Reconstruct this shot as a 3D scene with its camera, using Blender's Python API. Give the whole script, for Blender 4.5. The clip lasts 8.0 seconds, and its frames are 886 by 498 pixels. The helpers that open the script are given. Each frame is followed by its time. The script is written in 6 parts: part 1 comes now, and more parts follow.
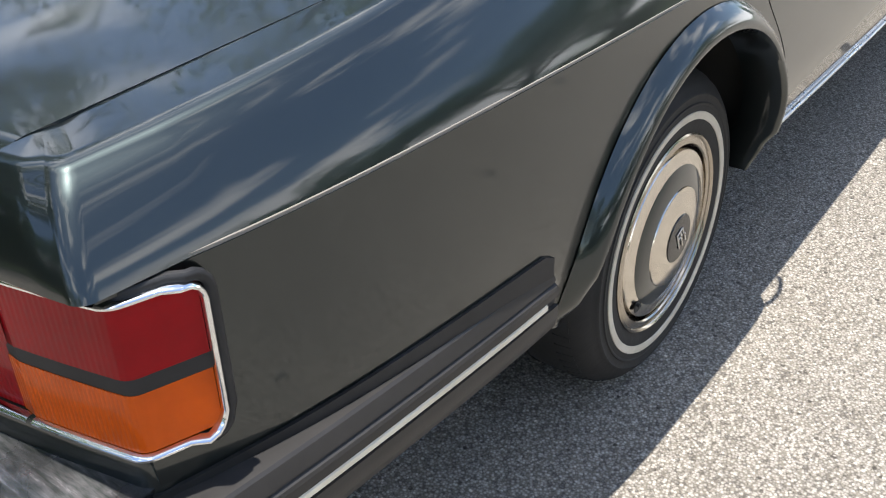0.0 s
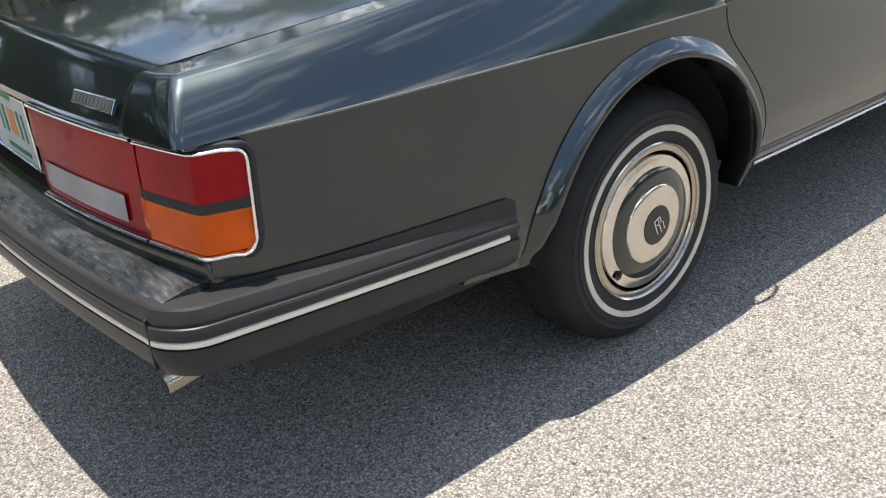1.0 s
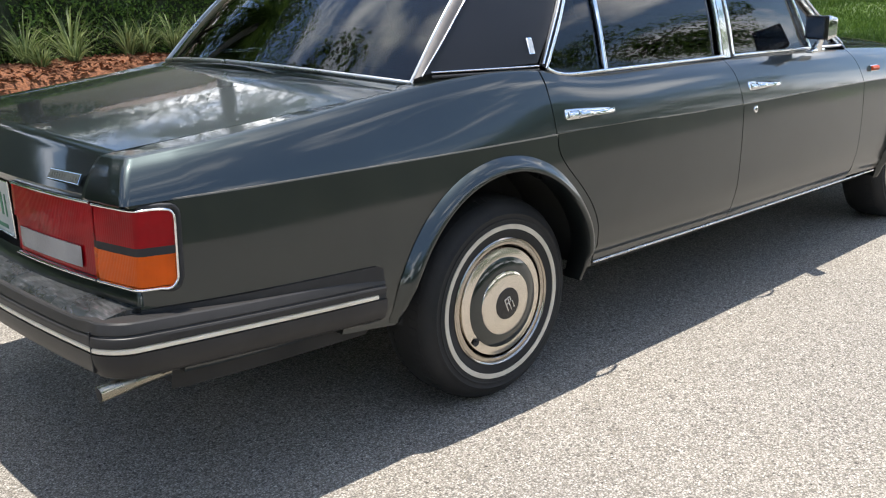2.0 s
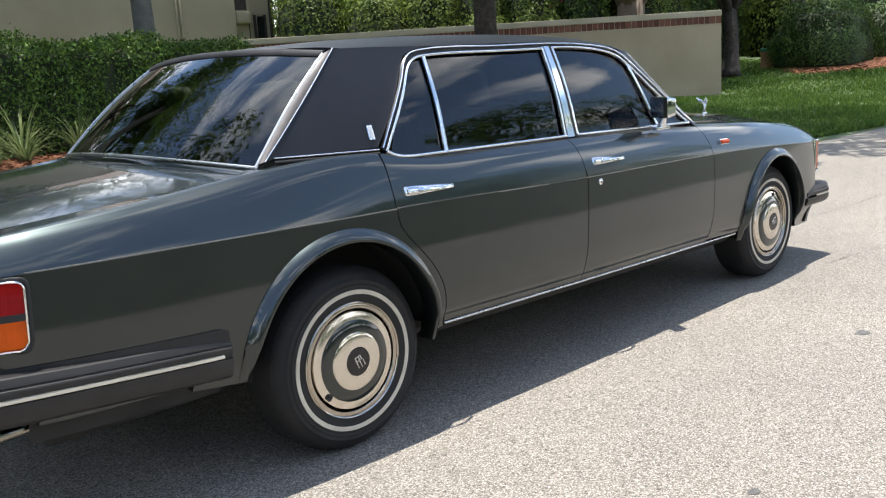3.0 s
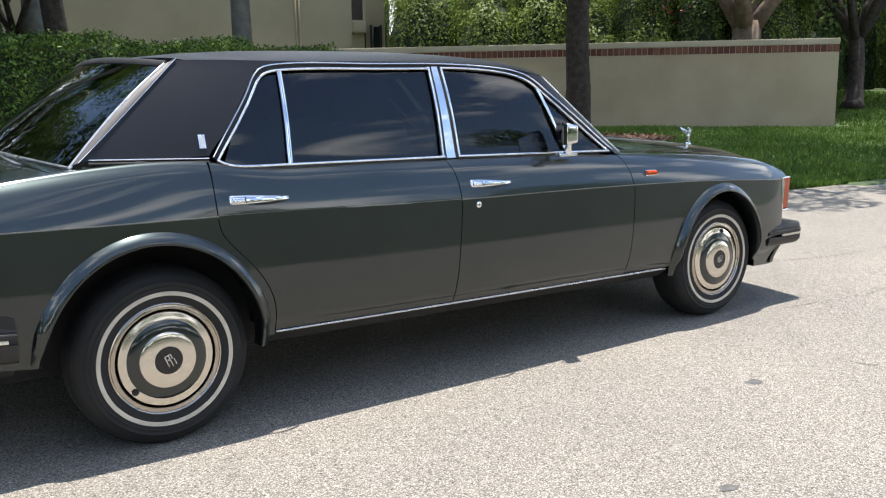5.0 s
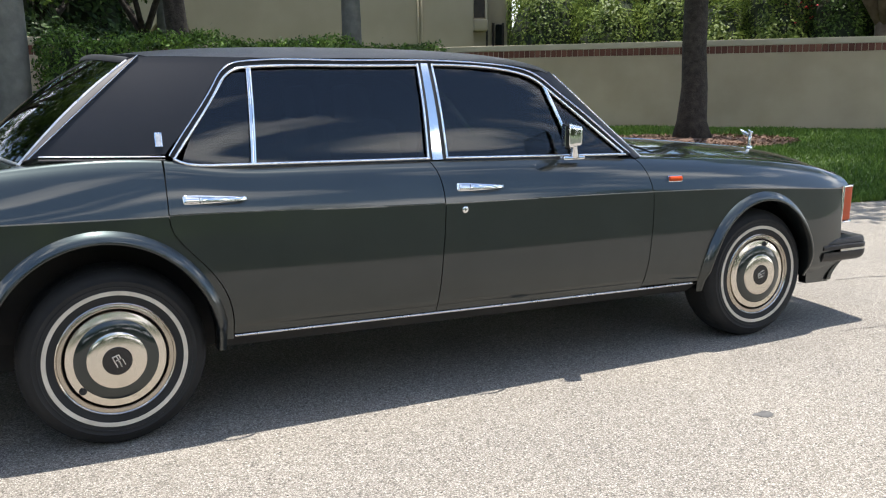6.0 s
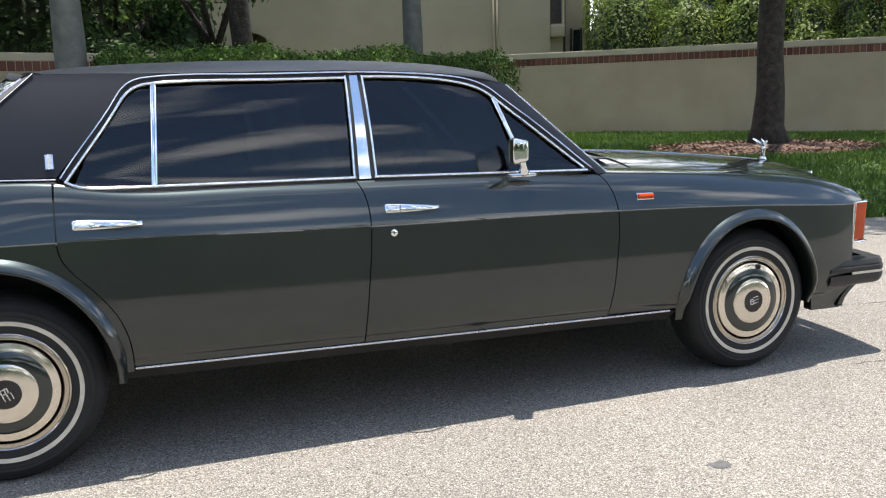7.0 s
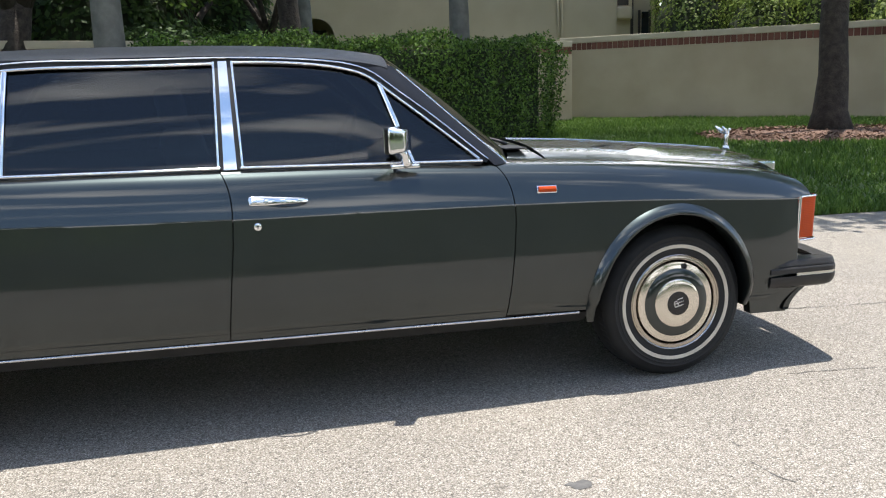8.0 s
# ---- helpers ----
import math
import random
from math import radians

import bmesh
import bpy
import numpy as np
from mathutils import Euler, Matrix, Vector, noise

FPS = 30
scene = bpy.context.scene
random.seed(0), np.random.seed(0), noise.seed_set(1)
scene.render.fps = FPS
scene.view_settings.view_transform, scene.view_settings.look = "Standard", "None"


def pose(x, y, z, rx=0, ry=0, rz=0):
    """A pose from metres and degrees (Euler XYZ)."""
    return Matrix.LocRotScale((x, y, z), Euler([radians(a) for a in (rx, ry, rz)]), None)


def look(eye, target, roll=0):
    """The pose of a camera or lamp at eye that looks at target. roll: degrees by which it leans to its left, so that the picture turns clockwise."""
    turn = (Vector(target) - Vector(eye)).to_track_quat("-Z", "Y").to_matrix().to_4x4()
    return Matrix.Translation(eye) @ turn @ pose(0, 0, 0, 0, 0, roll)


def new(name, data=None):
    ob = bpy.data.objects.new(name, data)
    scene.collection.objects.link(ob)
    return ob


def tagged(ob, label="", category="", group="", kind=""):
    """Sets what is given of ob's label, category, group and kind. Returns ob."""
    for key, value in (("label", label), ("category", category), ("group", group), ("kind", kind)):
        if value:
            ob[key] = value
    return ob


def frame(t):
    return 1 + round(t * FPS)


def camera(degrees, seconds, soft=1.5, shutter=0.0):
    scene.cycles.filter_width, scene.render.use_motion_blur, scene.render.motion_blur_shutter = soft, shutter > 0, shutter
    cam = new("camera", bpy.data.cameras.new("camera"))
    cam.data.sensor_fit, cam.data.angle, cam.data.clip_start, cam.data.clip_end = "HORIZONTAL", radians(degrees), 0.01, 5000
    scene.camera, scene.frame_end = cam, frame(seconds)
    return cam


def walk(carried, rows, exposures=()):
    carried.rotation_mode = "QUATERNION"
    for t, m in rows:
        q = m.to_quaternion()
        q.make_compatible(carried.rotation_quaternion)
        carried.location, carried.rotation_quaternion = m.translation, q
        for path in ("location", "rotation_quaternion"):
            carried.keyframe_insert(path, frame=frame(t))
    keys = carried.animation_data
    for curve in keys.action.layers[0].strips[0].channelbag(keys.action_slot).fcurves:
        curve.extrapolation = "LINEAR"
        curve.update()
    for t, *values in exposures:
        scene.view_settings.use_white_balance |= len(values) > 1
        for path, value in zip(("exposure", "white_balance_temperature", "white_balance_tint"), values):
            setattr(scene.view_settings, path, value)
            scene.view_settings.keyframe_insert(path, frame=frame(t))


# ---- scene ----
cam = camera(52.6, 8.0, soft=1.15)
PATH = [
    (0, (-1.464, -1.487, 1.321), (-0.168, -0.422, 0.231), -3.4),
    (0.5, (-1.597, -1.805, 1.313), (-0.425, -0.54, 0.299), -4.0),
    (1, (-1.697, -2.164, 1.319), (-0.583, -0.755, 0.44), -4.7),
    (1.5, (-1.929, -2.517, 1.324), (-0.756, -1.072, 0.592), -3.0),
    (2, (-1.945, -2.763, 1.322), (-0.665, -1.337, 0.752), -1.7),
    (2.2, (-1.915, -2.866, 1.301), (-0.608, -1.43, 0.819), -2.5),
    (3.3, (-1.81, -3.452, 1.328), (-0.44, -2.046, 0.946), -3.4),
    (3.5, (-1.733, -3.526, 1.321), (-0.355, -2.127, 0.945), -3.4),
    (4, (-1.5, -3.719, 1.322), (-0.165, -2.27, 0.977), -2.2),
    (4.5, (-1.257, -3.936, 1.321), (-0.031, -2.395, 0.974), -1.0),
    (5, (-1.009, -4.068, 1.3), (0.129, -2.462, 0.951), -0.7),
    (5.2, (-0.884, -4.097, 1.302), (0.227, -2.47, 0.959), -0.7),
    (6.3, (-0.133, -4.242, 1.282), (0.668, -2.443, 0.933), -0.6),
    (6.5, (0.011, -4.23, 1.276), (0.777, -2.414, 0.933), -0.8),
    (7, (0.388, -4.213, 1.302), (1.077, -2.364, 0.972), -1.5),
    (7.5, (0.792, -4.255, 1.293), (1.372, -2.373, 0.942), -1.7),
    (8, (1.229, -4.261, 1.285), (1.734, -2.359, 0.928), -1.8),
]
walk(cam, [(t, look(eye, target, roll)) for t, eye, target, roll in PATH])

# ---- world, sun ----
SUN_ELEVATION, SUN_AZIMUTH = 86.5, 20.0      # degrees; azimuth from +y towards +x
world = bpy.data.worlds.new("world")
scene.world = world
world.use_nodes = True
wn, wl = world.node_tree.nodes, world.node_tree.links
wn.clear()
w_out = wn.new("ShaderNodeOutputWorld")
w_bg = wn.new("ShaderNodeBackground")
w_bg.inputs["Strength"].default_value = 0.138
w_sky = wn.new("ShaderNodeTexSky")
w_sky.sky_type = "NISHITA"
w_sky.sun_disc = False
w_sky.sun_elevation = radians(SUN_ELEVATION)
w_sky.sun_rotation = radians(SUN_AZIMUTH)
w_sky.air_density, w_sky.dust_density, w_sky.ozone_density = 1.0, 0.4, 1.0
# fair-weather clouds over the whole sky
w_tc = wn.new("ShaderNodeTexCoord")
w_map = wn.new("ShaderNodeMapping")
w_map.inputs["Scale"].default_value = (0.50, 1.0, 2.3)
w_noise = wn.new("ShaderNodeTexNoise")
w_noise.inputs["Scale"].default_value = 2.7
w_noise.inputs["Detail"].default_value = 9.0
w_noise.inputs["Roughness"].default_value = 0.56
w_ramp = wn.new("ShaderNodeValToRGB")
w_ramp.color_ramp.elements[0].position = 0.520
w_ramp.color_ramp.elements[1].position = 0.635
w_mix = wn.new("ShaderNodeMixRGB")
w_mix.inputs["Color2"].default_value = (11.0, 11.1, 11.4, 1)
wl.new(w_tc.outputs["Generated"], w_map.inputs["Vector"])
wl.new(w_map.outputs["Vector"], w_noise.inputs["Vector"])
# clouds crowd together towards the horizon
w_sep = wn.new("ShaderNodeSeparateXYZ")
w_low = wn.new("ShaderNodeMapRange")
w_low.inputs["From Min"].default_value, w_low.inputs["From Max"].default_value = 0.05, 0.65
w_low.inputs["To Min"].default_value, w_low.inputs["To Max"].default_value = 0.10, -0.02
w_add = wn.new("ShaderNodeMath")
wl.new(w_tc.outputs["Generated"], w_sep.inputs["Vector"])
wl.new(w_sep.outputs["Z"], w_low.inputs["Value"])
wl.new(w_noise.outputs["Fac"], w_add.inputs[0])
wl.new(w_low.outputs["Result"], w_add.inputs[1])
wl.new(w_add.outputs["Value"], w_ramp.inputs["Fac"])
wl.new(w_ramp.outputs["Color"], w_mix.inputs["Fac"])
wl.new(w_sky.outputs["Color"], w_mix.inputs["Color1"])
wl.new(w_mix.outputs["Color"], w_bg.inputs["Color"])
wl.new(w_bg.outputs["Background"], w_out.inputs["Surface"])

sun = new("sun", bpy.data.lights.new("sun", "SUN"))
sun.data.energy = 4.2
sun.data.angle = radians(0.53)
sun.data.color = (1.0, 0.955, 0.89)
_az, _el = radians(SUN_AZIMUTH), radians(SUN_ELEVATION)
_to_sun = Vector((math.sin(_az) * math.cos(_el), math.cos(_az) * math.cos(_el), math.sin(_el)))
sun.matrix_world = look(_to_sun * 60, (0, 0, 0))


scene.view_settings.exposure = 1.06


# ---- materials ----
def material(name):
    m = bpy.data.materials.new(name)
    m.use_nodes = True
    return m, m.node_tree.nodes, m.node_tree.links, m.node_tree.nodes["Principled BSDF"]


def noise_node(n, l, scale, detail=4.0, rough=0.55, coords="Object", stretch=None):
    tc = n.new("ShaderNodeTexCoord")
    t = n.new("ShaderNodeTexNoise")
    t.inputs["Scale"].default_value = scale
    t.inputs["Detail"].default_value = detail
    t.inputs["Roughness"].default_value = rough
    if stretch:
        mp = n.new("ShaderNodeMapping")
        mp.inputs["Scale"].default_value = stretch
        l.new(tc.outputs[coords], mp.inputs["Vector"])
        l.new(mp.outputs["Vector"], t.inputs["Vector"])
    else:
        l.new(tc.outputs[coords], t.inputs["Vector"])
    return t


def ramp_node(n, l, source, stops):
    r = n.new("ShaderNodeValToRGB")
    els = r.color_ramp.elements
    while len(els) < len(stops):
        els.new(0.5)
    for e, (p, c) in zip(els, stops):
        e.position, e.color = p, (*c, 1)
    l.new(source, r.inputs["Fac"])
    return r


def bump_node(n, l, p, source, strength, distance, before=None):
    b = n.new("ShaderNodeBump")
    b.inputs["Strength"].default_value = strength
    b.inputs["Distance"].default_value = distance
    l.new(source, b.inputs["Height"])
    if before:
        l.new(before.outputs["Normal"], b.inputs["Normal"])
    l.new(b.outputs["Normal"], p.inputs["Normal"])
    return b


def mixed(name, c1, c2, scale, rough=0.7, metal=0.0, detail=5.0, bump=0.0, bump_scale=None, bump_dist=0.003, rough2=None, lo=0.35, hi=0.65):
    """Two tones mixed by noise, with a fine bump of its own scale."""
    m, n, l, p = material(name)
    t = noise_node(n, l, scale, detail)
    r = ramp_node(n, l, t.outputs["Fac"], [(lo, c1), (hi, c2)])
    l.new(r.outputs["Color"], p.inputs["Base Color"])
    p.inputs["Metallic"].default_value = metal
    p.inputs["Roughness"].default_value = rough
    if rough2 is not None:
        rr = ramp_node(n, l, t.outputs["Fac"], [(lo, (rough,) * 3), (hi, (rough2,) * 3)])
        l.new(rr.outputs["Color"], p.inputs["Roughness"])
    if bump:
        b = noise_node(n, l, bump_scale or scale * 6, 3.0)
        bump_node(n, l, p, b.outputs["Fac"], bump, bump_dist)
    return m


def paint_material():
    m, n, l, p = material("dark_green_paint")
    t = noise_node(n, l, 3.0, 4.0)
    r = ramp_node(n, l, t.outputs["Fac"], [(0.3, (0.0200, 0.0264, 0.0264)), (0.7, (0.0245, 0.0318, 0.0318))])
    l.new(r.outputs["Color"], p.inputs["Base Color"])
    p.inputs["Metallic"].default_value = 0.9
    p.inputs["Roughness"].default_value = 0.36
    p.inputs["Coat Weight"].default_value = 1.0
    p.inputs["Coat IOR"].default_value = 1.60
    p.inputs["Specular IOR Level"].default_value = 0.1
    d = noise_node(n, l, 9.0, 6.0, 0.7)
    dr = ramp_node(n, l, d.outputs["Fac"], [(0.35, (0.035,) * 3), (0.75, (0.095,) * 3)])
    l.new(dr.outputs["Color"], p.inputs["Coat Roughness"])
    wv = noise_node(n, l, 2.2, 1.0)
    b = n.new("ShaderNodeBump")
    b.inputs["Strength"].default_value = 0.05
    b.inputs["Distance"].default_value = 0.012
    l.new(wv.outputs["Fac"], b.inputs["Height"])
    l.new(b.outputs["Normal"], p.inputs["Coat Normal"])
    return m


def chrome_material(name, c=(0.80, 0.81, 0.82), rough=0.06, dirt=0.16):
    m, n, l, p = material(name)
    p.inputs["Base Color"].default_value = (*c, 1)
    p.inputs["Metallic"].default_value = 1.0
    t = noise_node(n, l, 14.0, 5.0)
    r = ramp_node(n, l, t.outputs["Fac"], [(0.4, (rough,) * 3), (0.75, (dirt,) * 3)])
    l.new(r.outputs["Color"], p.inputs["Roughness"])
    return m


def glass_material(name, tint, rough=0.0):
    m, n, l, p = material(name)
    p.inputs["Base Color"].default_value = (*tint, 1)
    p.inputs["Transmission Weight"].default_value = 1.0
    p.inputs["Roughness"].default_value = rough
    p.inputs["IOR"].default_value = 1.5
    return m


def lens_material(name, c, stripe, direction="Y", flute=0.25):
    """Moulded lamp plastic with fine flutes."""
    m, n, l, p = material(name)
    t = noise_node(n, l, 9.0, 4.0)
    r = ramp_node(n, l, t.outputs["Fac"], [(0.3, tuple(v * 0.7 for v in c)), (0.7, c)])
    l.new(r.outputs["Color"], p.inputs["Base Color"])
    p.inputs["Roughness"].default_value = 0.3
    p.inputs["Specular IOR Level"].default_value = 0.05
    p.inputs["Coat Weight"].default_value = 0.3
    p.inputs["Coat Roughness"].default_value = 0.02
    tc = n.new("ShaderNodeTexCoord")
    w = n.new("ShaderNodeTexWave")
    w.bands_direction = direction
    w.inputs["Scale"].default_value = stripe
    l.new(tc.outputs["Object"], w.inputs["Vector"])
    bump_node(n, l, p, w.outputs["Fac"], flute, 0.002)
    return m


def road_material():
    m, n, l, p = material("asphalt_road")
    stones = n.new("ShaderNodeTexVoronoi")
    stones.inputs["Scale"].default_value = 180.0
    tc = n.new("ShaderNodeTexCoord")
    l.new(tc.outputs["Object"], stones.inputs["Vector"])
    sep = n.new("ShaderNodeSeparateColor")
    l.new(stones.outputs["Color"], sep.inputs["Color"])
    stone = ramp_node(n, l, sep.outputs["Red"], [(0.0, (0.15, 0.138, 0.122)), (0.25, (0.28, 0.257, 0.224)), (0.7, (0.37, 0.342, 0.300)), (0.9, (0.46, 0.43, 0.38)), (1.0, (0.56, 0.525, 0.47))])
    edge = ramp_node(n, l, stones.outputs["Distance"], [(0.30, (1, 1, 1)), (0.65, (0.50, 0.48, 0.45))])
    mul = n.new("ShaderNodeMixRGB")
    mul.blend_type = "MULTIPLY"
    mul.inputs["Fac"].default_value = 1.0
    l.new(stone.outputs["Color"], mul.inputs["Color1"])
    l.new(edge.outputs["Color"], mul.inputs["Color2"])
    big = noise_node(n, l, 0.55, 6.0, 0.6)
    patch = ramp_node(n, l, big.outputs["Fac"], [(0.3, (0.80, 0.80, 0.81)), (0.7, (1.0, 0.99, 0.97))])
    mul2 = n.new("ShaderNodeMixRGB")
    mul2.blend_type = "MULTIPLY"
    mul2.inputs["Fac"].default_value = 1.0
    l.new(mul.outputs["Color"], mul2.inputs["Color1"])
    l.new(patch.outputs["Color"], mul2.inputs["Color2"])
    spots = noise_node(n, l, 5.5, 2.0, 0.4)
    spot = ramp_node(n, l, spots.outputs["Fac"], [(0.20, (0.45, 0.44, 0.43)), (0.27, (1, 1, 1))])
    mul3 = n.new("ShaderNodeMixRGB")
    mul3.blend_type = "MULTIPLY"
    mul3.inputs["Fac"].default_value = 1.0
    l.new(mul2.outputs["Color"], mul3.inputs["Color1"])
    l.new(spot.outputs["Color"], mul3.inputs["Color2"])
    # scattered larger pebbles, dark and pale
    peb = n.new("ShaderNodeTexVoronoi")
    peb.inputs["Scale"].default_value = 62.0
    l.new(tc.outputs["Object"], peb.inputs["Vector"])
    psep = n.new("ShaderNodeSeparateColor")
    l.new(peb.outputs["Color"], psep.inputs["Color"])
    ptone = ramp_node(n, l, psep.outputs["Red"], [(0.0, (0.38, 0.37, 0.36)), (0.06, (0.55, 0.54, 0.53)), (0.11, (1, 1, 1)), (0.93, (1, 1, 1)), (0.94, (1.6, 1.58, 1.54))])
    ptone.color_ramp.interpolation = "CONSTANT"
    pmask = ramp_node(n, l, peb.outputs["Distance"], [(0.26, (1, 1, 1)), (0.34, (0, 0, 0))])
    mul4 = n.new("ShaderNodeMixRGB")
    mul4.blend_type = "MULTIPLY"
    l.new(pmask.outputs["Color"], mul4.inputs["Fac"])
    l.new(mul3.outputs["Color"], mul4.inputs["Color1"])
    l.new(ptone.outputs["Color"], mul4.inputs["Color2"])
    l.new(mul4.outputs["Color"], p.inputs["Base Color"])
    p.inputs["Roughness"].default_value = 0.88
    inv = n.new("ShaderNodeMath")
    inv.operation = "SUBTRACT"
    inv.inputs[0].default_value = 1.0
    l.new(stones.outputs["Distance"], inv.inputs[1])
    bump_node(n, l, p, inv.outputs[0], 0.6, 0.004)
    return m


def leaf_material(name, dark, light, trans=0.25):
    m, n, l, p = material(name)
    geo = n.new("ShaderNodeNewGeometry")
    r = ramp_node(n, l, geo.outputs["Random Per Island"], [(0.0, dark), (1.0, light)])
    l.new(r.outputs["Color"], p.inputs["Base Color"])
    p.inputs["Roughness"].default_value = 0.5
    p.inputs["Specular IOR Level"].default_value = 0.28
    tr = n.new("ShaderNodeBsdfTranslucent")
    l.new(r.outputs["Color"], tr.inputs["Color"])
    mix = n.new("ShaderNodeMixShader")
    mix.inputs["Fac"].default_value = trans
    out = n["Material Output"]
    l.new(p.outputs["BSDF"], mix.inputs[1])
    l.new(tr.outputs["BSDF"], mix.inputs[2])
    l.new(mix.outputs["Shader"], out.inputs["Surface"])
    return m


def vinyl_material():
    m, n, l, p = material("black_grained_vinyl")
    t = noise_node(n, l, 4.0, 5.0)
    r = ramp_node(n, l, t.outputs["Fac"], [(0.3, (0.0062, 0.0072, 0.0105)), (0.7, (0.0088, 0.0100, 0.0140))])
    l.new(r.outputs["Color"], p.inputs["Base Color"])
    p.inputs["Roughness"].default_value = 0.40
    p.inputs["Specular IOR Level"].default_value = 0.30
    v = n.new("ShaderNodeTexVoronoi")
    v.inputs["Scale"].default_value = 620.0
    tc = n.new("ShaderNodeTexCoord")
    l.new(tc.outputs["Object"], v.inputs["Vector"])
    bump_node(n, l, p, v.outputs["Distance"], 0.16, 0.0008)
    return m


PAINT = paint_material()
CHROME = chrome_material("chrome")
STEEL = chrome_material("polished_wheel_cover", (0.68, 0.635, 0.565), 0.13, 0.22)
RIM = chrome_material("dulled_rim", (0.44, 0.40, 0.345), 0.16, 0.26)
BRIGHT = chrome_material("satin_bright_trim", (0.62, 0.61, 0.60), 0.26, 0.40)
SATIN = chrome_material("dull_grey_trim", (0.120, 0.115, 0.113), 0.60, 0.70)


def scuffed_material():
    """Old plating with long pale scuffs."""
    m, n, l, p = material("scuffed_plated_pad")
    p.inputs["Metallic"].default_value = 0.8
    t = noise_node(n, l, 1.0, 6.0, 0.65, "Object", (150.0, 22.0, 60.0))
    r = ramp_node(n, l, t.outputs["Fac"], [(0.38, (0.055, 0.062, 0.060)), (0.60, (0.13, 0.13, 0.135)), (0.78, (0.42, 0.41, 0.42))])
    l.new(r.outputs["Color"], p.inputs["Base Color"])
    g = noise_node(n, l, 11.0, 5.0)
    rr = ramp_node(n, l, g.outputs["Fac"], [(0.35, (0.14,) * 3), (0.65, (0.48,) * 3)])
    l.new(rr.outputs["Color"], p.inputs["Roughness"])
    bump_node(n, l, p, t.outputs["Fac"], 0.25, 0.002)
    return m


PAD = scuffed_material()
PIPE = chrome_material("tarnished_pipe", (0.30, 0.28, 0.23), 0.20, 0.36)
VINYL = vinyl_material()
RUBBER = mixed("tyre_rubber", (0.007, 0.007, 0.007), (0.013, 0.0125, 0.012), 8.0, 0.75, bump=0.3, bump_scale=60.0)
BUMPER = mixed("grey_black_bumper_rubber", (0.023, 0.0215, 0.0205), (0.034, 0.0315, 0.030), 6.0, 0.42, bump=0.12, bump_scale=220.0, bump_dist=0.001)
BUMPER.node_tree.nodes["Principled BSDF"].inputs["Specular IOR Level"].default_value = 0.3
SEAL = mixed("black_rubber_seal", (0.008, 0.008, 0.009), (0.015, 0.015, 0.016), 12.0, 0.6)
CREAM = mixed("cream_insert", (0.66, 0.58, 0.45), (0.76, 0.68, 0.54), 9.0, 0.5)
WHITEWALL = mixed("whitewall", (0.50, 0.445, 0.36), (0.60, 0.54, 0.44), 22.0, 0.65)
STRIPE = mixed("taupe_coachline", (0.190, 0.172, 0.150), (0.235, 0.214, 0.188), 6.0, 0.3)
UNDER = mixed("underbody_black", (0.014, 0.014, 0.014), (0.026, 0.025, 0.024), 5.0, 0.9)
GLASS = glass_material("tinted_glass", (0.065, 0.078, 0.092))
REARGLASS = glass_material("dark_tinted_glass", (0.10, 0.13, 0.13))
RED = lens_material("red_lens", (0.30, 0.0012, 0.0055), 40.0, "Y", 0.15)
AMBER = lens_material("amber_lens", (0.66, 0.095, 0.004), 55.0, "Y", 0.3)
FRONTAMBER = lens_material("front_amber_lens", (0.50, 0.062, 0.010), 40.0, "Z")
CLEARLENS = lens_material("clear_lens", (0.36, 0.335, 0.315), 70.0)
LEATHER = mixed("parchment_leather", (0.20, 0.165, 0.12), (0.27, 0.225, 0.17), 5.0, 0.5, bump=0.2, bump_scale=120.0, bump_dist=0.001)
DASH = mixed("dark_trim", (0.02, 0.018, 0.016), (0.035, 0.03, 0.026), 6.0, 0.5)
BLACKGLOSS = mixed("black_enamel", (0.008, 0.008, 0.009), (0.014, 0.014, 0.014), 5.0, 0.15)
WHITEPAINT = mixed("plate_white", (0.42, 0.43, 0.41), (0.50, 0.50, 0.48), 14.0, 0.4)
PLATEGREEN = mixed("plate_green", (0.02, 0.12, 0.06), (0.03, 0.18, 0.09), 14.0, 0.4)
PLATEORANGE = mixed("plate_orange", (0.55, 0.12, 0.02), (0.7, 0.2, 0.03), 14.0, 0.4)
BADGEGREY = mixed("badge_enamel", (0.030, 0.034, 0.030), (0.046, 0.050, 0.044), 14.0, 0.3)
BADGEMARK = mixed("badge_engraving", (0.045, 0.048, 0.042), (0.065, 0.068, 0.060), 14.0, 0.4)
BADGEBLUE = mixed("badge_silver_blue", (0.30, 0.33, 0.38), (0.48, 0.50, 0.53), 60.0, 0.25)
ROAD = road_material()


